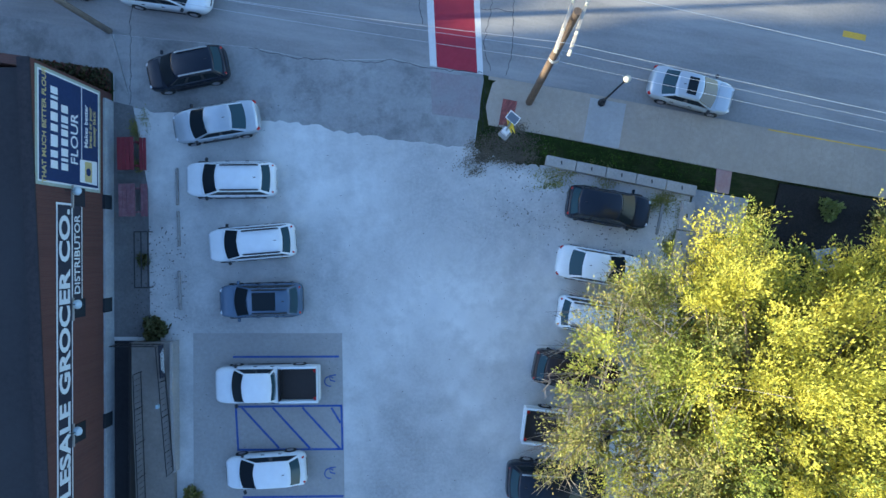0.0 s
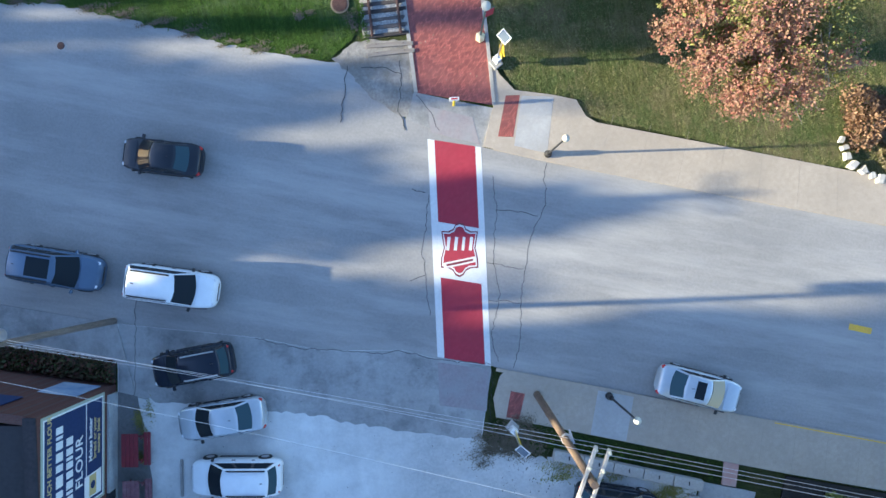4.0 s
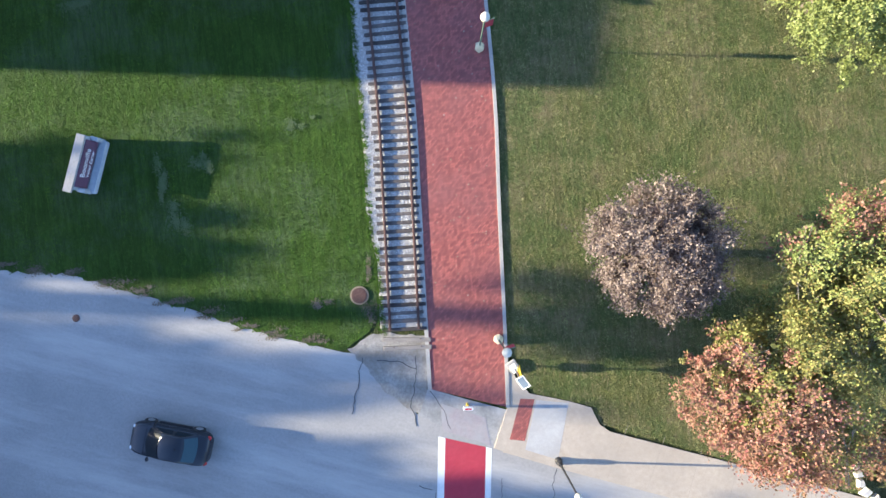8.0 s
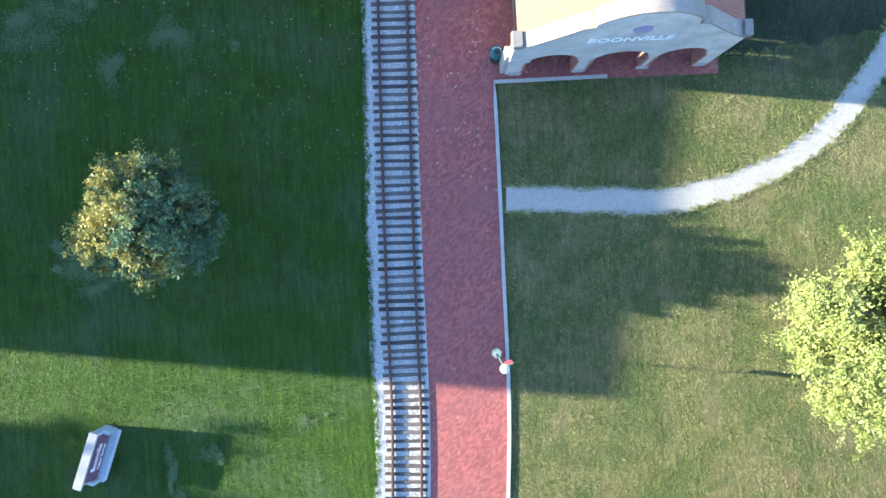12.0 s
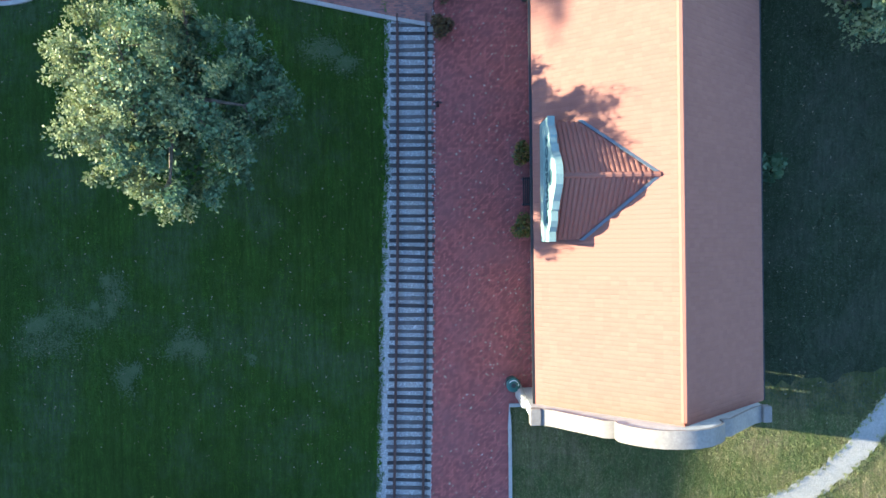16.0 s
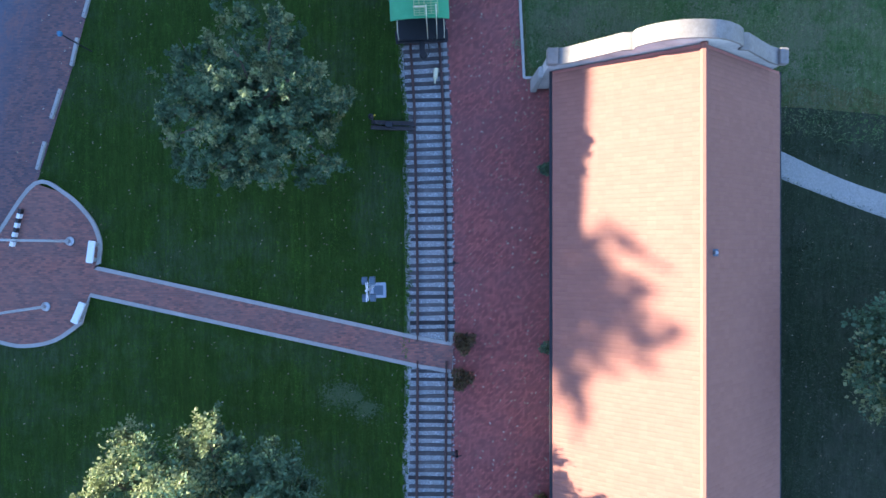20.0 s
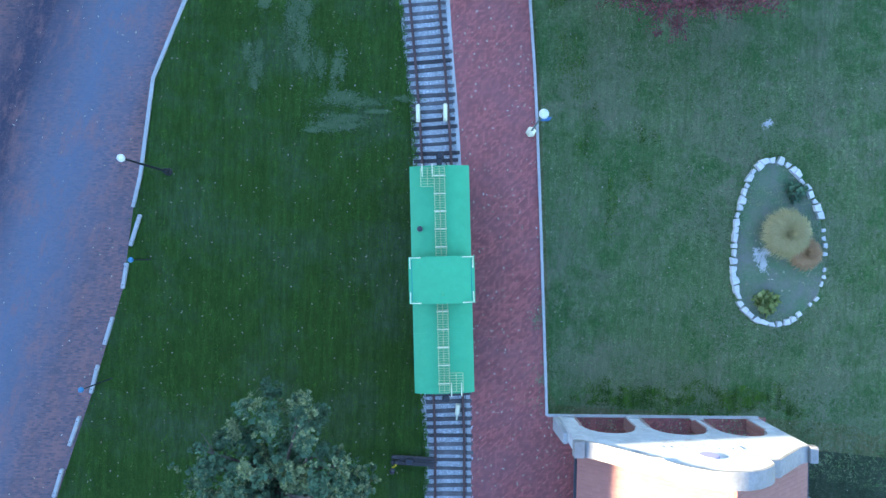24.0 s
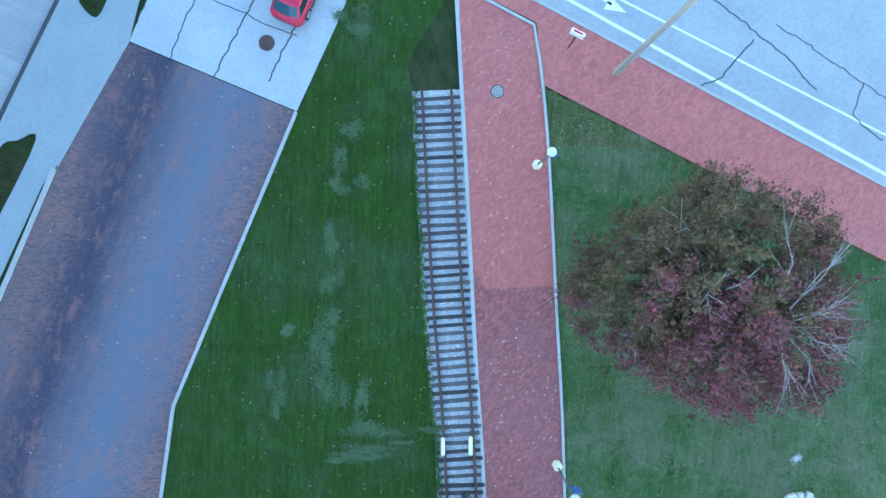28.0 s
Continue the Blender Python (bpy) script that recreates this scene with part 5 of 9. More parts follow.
    for i in range(fan):  # pale bare branches fanning out over the top of the crown
        a = -1.1 + 2.3 * (i + rnd.random()) / fan if i < fan * 0.8 else rnd.uniform(1.4, 2.2)
        hub = Vector((0.14 * rx * math.cos(a) + 1.1, 0.14 * ry * math.sin(a) - 0.5, mid + 0.75 * hz))
        far = rnd.uniform(0.45, 0.82)
        end = Vector((rx * far * math.cos(a), ry * far * math.sin(a), mid + hz * (math.sqrt(1 - far * far) + 0.06)))
        bend = hub.lerp(end, 0.5) + Vector((rnd.gauss(0, 0.2), rnd.gauss(0, 0.2), 0.45))
        g = Geo().tube(hub, bend, 0.028, 0.017, 5).tube(bend, end, 0.017, 0.007, 5)
        for k in range(9):
            f = rnd.uniform(0.0, 0.85)
            b0 = bend.lerp(end, f) if k % 3 else hub.lerp(bend, 0.4 + 0.6 * f)
            b1 = b0 + (end - hub).normalized() * rnd.uniform(0.5, 1.3) + Vector((rnd.gauss(0, 0.4), rnd.gauss(0, 0.4), rnd.uniform(-0.1, 0.25)))
            g.tube(b0, b1, 0.013, 0.006, 4)
        part("branch", g, M_TWIG, t, "pale bare branch")
    w = np.array([r * r for _, r in cs])
    if side:  # the far side of the crown is thin
        w = w * np.array([0.5 if c[0] < -0.62 * rx and 0.05 * ry < c[1] < 0.7 * ry else 1.0 for c, _ in cs])
    w = w / w.sum()
    centres, radii = np.array([c for c, _ in cs]), np.array([r for _, r in cs])
    hub = np.array([0, 0, base + 0.3 * (height - base)])
    shoots = count // per
    pick = rng.choice(len(cs), shoots, p=w)
    axis = centres[pick] - hub
    axis /= np.linalg.norm(axis, axis=1, keepdims=True) + 1e-9
    d = loose * rng.normal(0, 1, (shoots, 3)) + 0.9 * axis + np.array([0, 0, 0.3])
    d /= np.linalg.norm(d, axis=1, keepdims=True)
    root = centres[pick] + rng.normal(0, 0.42, (shoots, 3)) * radii[pick][:, None] * np.array([1, 1, 0.8 * flat])
    long = radii[pick] * rng.uniform(0.55, 1.15, shoots) * spray
    f = (np.arange(per)[None, :] + rng.uniform(0, 1, (shoots, per))) / per
    off = rng.normal(0, 1, (shoots, per, 3))
    off -= (off * d[:, None, :]).sum(2, keepdims=True) * d[:, None, :]
    wide = (0.05 + 0.16 * (1 - f) * f * 2) * long[:, None]
    pts = root[:, None, :] + d[:, None, :] * (long[:, None] * f)[:, :, None] + off * wide[:, :, None]
    pts[:, :, 2] += 0.12 * long[:, None] * f * f
    aim = (0.7 * d[:, None, :] + 0.6 * off + np.array([0, 0, 0.25])).reshape(-1, 3)
    pts = pts.reshape(-1, 3)
    lobe = np.repeat(centres[pick], per, axis=0)
    face = (pts - np.array([0, 0, base + 0.25 * (height - base)])) / max(rx, ry) + 0.7 * (pts - lobe) / np.repeat(radii[pick] * spray, per)[:, None]
    face /= np.linalg.norm(face, axis=1, keepdims=True) + 1e-9
    owner = np.repeat((pick * 7 + seed) % 10 / 10.0 + rng.uniform(-0.2, 0.2, shoots), per) + rng.uniform(-0.12, 0.12, shoots * per)
    if lean_to is not None:  # leaf tones shift across the crown: autumn turning, and painted lit and shaded sides
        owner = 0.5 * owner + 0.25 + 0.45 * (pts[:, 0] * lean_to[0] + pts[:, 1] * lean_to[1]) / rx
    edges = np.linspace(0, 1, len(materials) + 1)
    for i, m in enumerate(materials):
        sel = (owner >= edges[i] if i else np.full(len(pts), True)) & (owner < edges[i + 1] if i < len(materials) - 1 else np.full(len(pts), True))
        if sel.any():
            loose_quads("crown", leaf_quads(rng, pts[sel], aim[sel], leaf, 0.45 * narrow, face[sel], narrow), m, t)
    deep = count // 14  # broad leaves in the heart; inner's darker tone paints shade into the gaps
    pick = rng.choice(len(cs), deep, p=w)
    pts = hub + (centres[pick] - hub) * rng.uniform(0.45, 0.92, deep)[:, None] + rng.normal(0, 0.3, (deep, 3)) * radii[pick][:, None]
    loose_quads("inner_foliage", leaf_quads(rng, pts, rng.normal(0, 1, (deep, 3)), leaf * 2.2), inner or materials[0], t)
    return t


L_YELLOW = leaf_material("yellow_green_leaves", [(0.64, 0.58, 0.09), (0.7, 0.62, 0.11), (0.6, 0.56, 0.08), (0.72, 0.63, 0.14)], (0.52, 0.5, 0.08), through=0.5)
L_SPRING = leaf_material("bright_green_leaves", [(0.34, 0.38, 0.07), (0.4, 0.42, 0.09), (0.31, 0.36, 0.06), (0.43, 0.43, 0.11)], (0.22, 0.27, 0.05), through=0.45)
L_LIME = leaf_material("light_green_leaves", [(0.17, 0.21, 0.055), (0.24, 0.27, 0.09), (0.18, 0.23, 0.06), (0.3, 0.31, 0.13)], (0.12, 0.15, 0.045))
L_BURGUNDY = leaf_material("burgundy_leaves", [(0.17, 0.125, 0.108), (0.3, 0.24, 0.2), (0.1, 0.07, 0.066), (0.4, 0.33, 0.275)], (0.08, 0.055, 0.052))
L_RED = leaf_material("rusty_red_leaves", [(0.31, 0.095, 0.09), (0.34, 0.165, 0.12), (0.21, 0.14, 0.08), (0.37, 0.2, 0.17)], (0.16, 0.11, 0.058))
L_OLIVE = leaf_material("olive_leaves", [(0.19, 0.215, 0.055), (0.29, 0.285, 0.085), (0.32, 0.245, 0.095), (0.14, 0.175, 0.045)], (0.09, 0.115, 0.036))
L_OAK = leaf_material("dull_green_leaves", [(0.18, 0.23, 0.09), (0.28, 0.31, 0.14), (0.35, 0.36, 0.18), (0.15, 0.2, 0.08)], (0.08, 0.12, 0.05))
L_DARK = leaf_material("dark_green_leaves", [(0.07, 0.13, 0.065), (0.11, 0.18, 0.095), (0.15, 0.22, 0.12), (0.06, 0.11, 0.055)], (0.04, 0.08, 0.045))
L_GOLDLIT = leaf_material("sunlit_golden_leaves", [(0.3, 0.27, 0.07), (0.4, 0.34, 0.1), (0.2, 0.21, 0.055)], (0.11, 0.12, 0.04))
L_MAROON = leaf_material("maroon_leaves", [(0.12, 0.042, 0.048), (0.19, 0.06, 0.065), (0.34, 0.095, 0.095), (0.11, 0.062, 0.065)], (0.07, 0.036, 0.04))
L_BROWNGREEN = leaf_material("browning_leaves", [(0.12, 0.082, 0.04), (0.18, 0.11, 0.048), (0.1, 0.09, 0.038), (0.22, 0.09, 0.065)], (0.065, 0.052, 0.034))

# part of the olive in these two yellow crowns stands for shade
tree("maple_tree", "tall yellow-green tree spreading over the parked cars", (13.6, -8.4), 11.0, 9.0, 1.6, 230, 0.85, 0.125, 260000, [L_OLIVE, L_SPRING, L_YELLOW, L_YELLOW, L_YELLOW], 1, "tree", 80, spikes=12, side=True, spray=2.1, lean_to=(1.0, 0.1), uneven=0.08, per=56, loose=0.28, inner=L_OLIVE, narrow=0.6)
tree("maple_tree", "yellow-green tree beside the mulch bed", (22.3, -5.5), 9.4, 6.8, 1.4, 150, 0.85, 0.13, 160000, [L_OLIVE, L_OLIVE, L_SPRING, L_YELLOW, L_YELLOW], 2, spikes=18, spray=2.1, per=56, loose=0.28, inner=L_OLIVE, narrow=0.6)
tree("sapling", "leafy green sapling behind the parking lot", (14.7, -2.0), 4.6, 2.3, 0.5, 36, 0.5, 0.15, 11000, [L_LIME, L_OLIVE], 21, spikes=8, spray=1.8)
tree("plum_tree", "rounded burgundy-leaved tree on the lawn", (8.15, 31.65), 6.4, 3.2, 1.3, 90, 0.55, 0.095, 70000, [L_BURGUNDY], 3, "tree", 4)
tree("maple_tree", "autumn tree turning red and rusty orange", (13.9, 25.6), 7.6, 4.2, 1.6, 110, 0.6, 0.11, 58000, [L_OLIVE, L_OLIVE, L_RED, L_RED], 4, "tree", 10, spikes=9, spray=1.5, lean_to=(-0.7, -0.7))
tree("maple_tree", "autumn tree turning olive and yellow", (17.2, 31.0), 8.0, 4.0, 1.8, 90, 0.6, 0.11, 46000, [L_OLIVE, L_OLIVE, L_LIME, L_RED], 5, "tree", 16, spikes=9, spray=1.5, lean_to=(-0.2, 0.9))
tree("lime_tree", "large light green leafy tree in the sun", (16.4, 45.1), 9.0, 5.0, 1.6, 150, 0.7, 0.11, 105000, [L_LIME], 6, spikes=8, spray=1.2, uneven=0.08)
# pear and oak: pale west, dark lowered east; light put into colour and shape
tree("pear_tree", "golden-green young tree on the shaded lawn", (-17.75, 46.35), 7.0, 2.9, 1.0, 90, 0.5, 0.12, 40000, [L_GOLDLIT, L_GOLDLIT, L_DARK, L_DARK], 7, spikes=7, spray=1.2, lean_to=(0.8, 0.0), uneven=0.09, tilt=0.7, inner=L_DARK)
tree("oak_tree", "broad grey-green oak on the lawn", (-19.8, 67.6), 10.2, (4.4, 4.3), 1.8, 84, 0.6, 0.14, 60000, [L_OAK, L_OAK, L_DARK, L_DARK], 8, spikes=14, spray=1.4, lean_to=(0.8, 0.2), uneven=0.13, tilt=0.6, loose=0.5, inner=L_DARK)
tree("oak_tree", "dense dark green oak standing in shade", (-20.9, 85.8), 7.8, 4.25, 1.2, 170, 0.44, 0.12, 62000, [L_DARK, L_DARK, L_OAK], 9, spikes=4, spray=0.7, uneven=0.1)
tree("maple_tree", "spreading maroon maple thinning in autumn", (-8.5, 114.95), 8.6, (5.9, 5.1), 1.4, 240, 0.6, 0.11, 92000, [L_BROWNGREEN, L_BROWNGREEN, L_MAROON, L_MAROON], 10, "tree", 14, spikes=16, fan=9, spray=1.5, lean_to=(0.5, -0.75), uneven=0.09)
tree("yew_tree", "dark green tree behind the station", (11.6, 79.5), 6.0, 3.1, 0.8, 34, 0.8, 0.19, 12000, [L_DARK, L_OAK], 12)

# crowns out of view, each sized to put one shadow in place
for i, (y, reach, r, leaves) in enumerate(((10.9, 75, 1.0, 3600), (17.6, 9, 0.65, 3500), (12.4, 1, 1.1, 2600), (18.9, -5, 0.5, 9000), (20.3, -13, 0.4, 9000), (21.5, -21, 0.3, 6000), (22.5, -8, 0.35, 6000), (23.5, -25, 0.3, 6000), (24.4, -14, 0.3, 6000), (24.0, -3, 2.0, 1300), (30.2, -15, 1.8, 1700), (34.3, -8, 0.9, 500), (32.2, -9, 1.0, 420), (33.4, -24, 1.2, 2600), (30.6, -13, 0.8, 260))):
    shade_tree(y, reach, r, -95.0, i, leaves)
shade_tree(79.6, 15.6, 4.0, -95.0, 9, 9000)
shade_tree(27.9, 14.0, 1.7, -95.0, 10, 480, 5.5)

# ---- the station ----
DEPOT = pose(-1.87, 56.45, 0.05, 0, 0, 10.0)  # origin at the foot of the south-west eave, y along the ridge
LEN, WID, RIDGE_U, EAVE_W, EAVE_E, RIDGE_Z = 34.4, 10.72, 5.45, 3.5, 3.35, 7.4
station = thing("train_station", "old station with clay tile roof and curved stucco parapets", "building", "", DEPOT)
M_TEAL = surface("pale_teal_stucco", (0.26, 0.36, 0.31), (0.32, 0.42, 0.37), 8.0, 0.8, (0.22, 0.31, 0.27), 0.4, 0.8, 0, 0.003, 0.3)
M_TEALCAP = surface("teal_cap_stone", (0.17, 0.25, 0.23), (0.23, 0.31, 0.29), 8.0, 0.8, (0.13, 0.2, 0.19), 0.4, 0.8, 0, 0.003, 0.3)
M_COPING = surface("weathered_coping", (0.19, 0.165, 0.145), (0.28, 0.25, 0.22), 6.0, 0.8, (0.15, 0.13, 0.11), 0.6, 0.85, 0, 0.006, 0.5)
M_FLASH = plain("blue_grey_flashing", (0.10, 0.135, 0.17), 0.55, 0.2)
M_JAMB = brick_material("jamb_brick", (0.30, 0.12, 0.09), (0.40, 0.17, 0.13), (0.3, 0.24, 0.2), 0.2, 0.075, 0.0, (0.25, 0.12, 0.1))

for name, u0, u1 in (("wall", 0.85, 1.05), ("wall", 9.65, 9.85)):
    part(name, Geo().box(((u0 + u1) / 2, LEN / 2, 1.75), (u1 - u0, LEN - 6.0, 3.5)), M_STUCCO, station)
    part("wall_base", Geo().box(((u0 + u1) / 2, LEN / 2, 0.5), (u1 - u0 + 0.08, LEN - 5.9, 1.0)), M_WALLBRICK, station, "red brick lower wall")
# piers added out of sight, spaced to leave only thin sun streaks
for v0 in (0.3, LEN - 3.3):
    for k, (lo, hi) in enumerate(((0.0, 0.62), (0.74, 1.4), (1.5, 2.2), (2.3, 3.0))):
        part("porch_pier", Geo().box((0.95, v0 + (lo + hi) / 2, 1.75), (0.2, hi - lo, 3.5)), M_STUCCO, station)
for v in (3.1, LEN - 3.1):
    part("wall", Geo().box((5.35, v, 1.75), (8.8, 0.2, 3.5)), M_STUCCO, station)
for s, u in ((-1, 0.84), (1, 9.86)):
    for i in range(8):
        v = 5.2 + i * 3.4
        if s < 0 and i == 3:
            continue
        w = part("window", Geo().box((u, v, 1.9), (0.1, 1.3, 1.6), 0, 0.02), M_WHITEPAINT, station)
        for k in (-0.31, 0.31):
            part("pane", Geo().box((u + s * 0.04, v + k, 1.9), (0.06, 0.54, 1.4)), M_WINDOW, w)
part("door", Geo().box((0.83, 15.4, 1.1), (0.1, 1.6, 2.2), 0, 0.02), plain("green_door_paint", (0.05, 0.14, 0.1), 0.5), station)


def roof_z(u):
    return EAVE_W + (RIDGE_Z - EAVE_W) * u / RIDGE_U if u <= RIDGE_U else RIDGE_Z - (RIDGE_Z - EAVE_E) * (u - RIDGE_U) / (WID - RIDGE_U)


# roof slopes: a board deck, and rows of barrel tiles laid over it
def roof_slab(u0, u1):
    z0, z1 = roof_z(u0), roof_z(u1)
    return Geo().loft([[(u0, v, z0 - 0.2), (u1, v, z1 - 0.2), (u1, v, z1 - 0.04), (u0, v, z0 - 0.04)] for v in (0.3, LEN - 0.3)])


roof_w = part("roof", roof_slab(0.0, RIDGE_U), M_TILE, station, "long slope of cream and red clay tiles")
roof_e = part("roof", roof_slab(RIDGE_U, WID), M_TILE, station, "long slope of dull red clay tiles")
TILE_W, TILE_L = 0.2, 0.36


def tile_geo(gg, u, v, s, du, dz, lift, wid, n=5):
    """One barrel tile: a shallow arched trough that overlaps the next one down the slope."""
    rings = []
    nx, nz = -dz * s, du * s
    if nz < 0:
        nx, nz = -nx, -nz
    for e, up in ((0.0, 0.028 + lift), (1.12, 0.0 + lift)):
        ring = []
        for i in range(n):
            a = math.pi * i / (n - 1)
            q = v - wid / 2 * math.cos(a)
            h = up + 0.038 * math.sin(a)
            ring.append((u + du * e + nx * h, q, roof_z(u) + dz * e + nz * h))
        rings.append(ring)
    gg.loft(rings, cap=False, closed=False)


def lay_tiles(parent, u_eave, u_ridge, seed):
    rnd = random.Random(seed)
    L = math.hypot(u_ridge - u_eave, RIDGE_Z - roof_z(u_eave))
    rows, cols = int(L / TILE_L), int((LEN - 0.7) / TILE_W)
    du, dz = (u_ridge - u_eave) / rows, (RIDGE_Z - roof_z(u_eave)) / rows
    gg = Geo()
    s = 1 if u_ridge > u_eave else -1
    single = Geo()
    tile_geo(single, 0.0, 0.0, s, du, dz, -0.024, TILE_W * 1.02)
    one = mesh_of("tile", single, M_TILES)
    base_z = roof_z(0.0)
    for r in range(rows):
        for c in range(cols):
            u = u_eave + du * r
            if s > 0 and 30 <= c < 50 and roof_z(u) < 7.0:  # the tiles in front of the dormer, one by one
                ob = new("tile", one)
                ob.parent, ob.location = parent, (u, 0.35 + TILE_W * (c + 0.5), roof_z(u) - base_z)
                continue
            tile_geo(gg, u, 0.35 + TILE_W * (c + 0.5), s, du, dz, -0.03 + rnd.uniform(0, 0.012), TILE_W * 1.02)
    ob = part("tiles", gg, M_TILES, parent, "overlapping barrel roof tiles")
    ob["kind"] = "stuff"
    return ob


def tile_material():
    k = Nodes("barrel_tile")
    geo = k.node("ShaderNodeNewGeometry")
    vec = k.coords()
    grain = k.noise(vec, 5.0, 5.0, 0.7)
    broad = k.noise(vec, 0.35, 4.0, 0.6, 0.35, 0.68)
    col = k.mix(geo.outputs["Random Per Island"], (0.225, 0.095, 0.068), (0.25, 0.11, 0.079))
    col = k.mix(k.math("MULTIPLY", broad, 0.35), col, (0.2, 0.087, 0.064))
    col = k.mix(k.math("MULTIPLY", grain, 0.25), col, (0.16, 0.063, 0.048))
    return k.done(col, 0.72, 0.0, 0.3)


M_TILES = tile_material()
lay_tiles(roof_w, 0.0, RIDGE_U - 0.08, 21)
lay_tiles(roof_e, WID, RIDGE_U + 0.08, 22)
for i in range(84):
    v = 0.5 + i * 0.4
    part("ridge_tile", Geo().tube((RIDGE_U, v, RIDGE_Z + 0.0), (RIDGE_U, v + 0.43, RIDGE_Z + 0.015), 0.175, 0.16, 8, False), M_TILES, station)
for u, z in ((-0.07, EAVE_W - 0.1), (WID + 0.07, EAVE_E - 0.1)):
    gut = part("gutter", Geo().loft([[(u - 0.06, v, z), (u + 0.06, v, z), (u + 0.06, v, z - 0.1), (u - 0.06, v, z - 0.1)] for v in (0.3, LEN - 0.3)]), M_TRIM, station, "dark eaves gutter")
    for i in range(12):
        part("bracket", Geo().box((u, 1.5 + i * 2.9, z + 0.02), (0.16, 0.03, 0.03)), M_TRIM, gut)

# curved end parapets with three arches each
HALF = [(0.0, 8.05), (0.7, 8.0), (1.3, 7.75), (1.85, 7.35), (2.2, 6.95), (2.22, 6.55), (2.65, 6.5), (3.05, 6.1), (3.75, 5.45), (4.5, 4.75), (5.0, 4.45)]
HUMP = -0.35  # the crest stands a little west of the middle


def parapet_top(x):
    x = abs(x - HUMP)
    for (a, za), (b, zb) in zip(HALF, HALF[1:]):
        if a <= x <= b:
            return za + (zb - za) * (x - a) / max(b - a, 1e-6)
    return 4.45


def end_wall(v_out, out):
    """v_out: the outer face; out: +1 to the north, -1 to the south."""
    c, th = 5.35, 0.55
    wall = Geo()
    arches = [(-3.5, 1.3), (-0.08, 1.38), (2.95, 1.22)]
    xs = sorted(set([-5.65, 4.95] + [HUMP + s * h[0] for h in HALF for s in (-1, 1)] + [a + r * math.cos(math.pi * i / 10) for a, r in arches for i in range(11)]))

    def bottom(x):
        for a, r in arches:
            if abs(x - a) < r - 1e-6:
                return 1.75 + math.sqrt(max(0, 1 - ((x - a) / r) ** 2)) * 1.2
        return 0.0
    a, b = v_out, v_out - out * th
    rings = []
    for x in xs:
        if rings and x - rings[-1][0] < 1e-4:
            continue
        jamb = [s for q, r in arches for s in (-1, 1) if abs(x - q - s * r) < 1e-5]
        lows = [bottom(x)] if not jamb else ([0.0, 1.75] if jamb[0] < 0 else [1.75, 0.0])
        rings += [(x, lo) for lo in lows]
    wall.loft([[(c + x, a, lo), (c + x, b, lo), (c + x, b, parapet_top(x)), (c + x, a, parapet_top(x))] for x, lo in rings])
    w = part("end_wall", wall, M_STUCCO, station, "stucco gable wall with three open arches")
    cap = Geo()
    line = [(-5.65, 4.45)] + [(HUMP - x, z) for x, z in reversed(HALF)] + [(HUMP + x, z) for x, z in HALF[1:]] + [(4.95, 4.45)]
    a, b = v_out + out * 0.1, v_out - out * (th + 0.08)
    cap.loft([[(c + x, a, z), (c + x, b, z), (c + x, b, z + 0.14), (c + x, a, z + 0.14)] for x, z in line])
    part("coping", cap, M_COPING, w, "pale weathered coping stone", True, 50)
    for x, wd in ((-5.55, 0.5), (4.85, 0.4)):
        part("corner_block", Geo().box((c + x, v_out - out * th / 2, 4.55), (wd, th + 0.2, 0.4), 0, 0.05), M_COPING, w)
    for q, r in arches:  # brick lining of the openings
        for k in (-1, 1):
            part("jamb", Geo().box((c + q + k * (r + 0.02), v_out - out * (th / 2 + 0.02), 0.88), (0.12, th + 0.1, 1.74), 0, 0.01), M_JAMB, w, "red brick jamb of the arch")
    for x in (-5.15, -1.83, 1.5, 4.5):
        part("pier_base", Geo().box((c + x, v_out + out * 0.02, 0.14), (0.62, 0.12, 0.3), 0, 0.02), M_KERB, w)
    part("medallion", Geo().tube((c + HUMP, v_out, 6.0), (c + HUMP, v_out + out * 0.06, 6.0), 0.42, 0.4, 20), plain("purple_grey_medallion", (0.25, 0.22, 0.32), 0.6), w, "round grey-purple medallion")
    return w


w_s = end_wall(-0.25, -1)
w_n = end_wall(LEN + 0.3, 1)


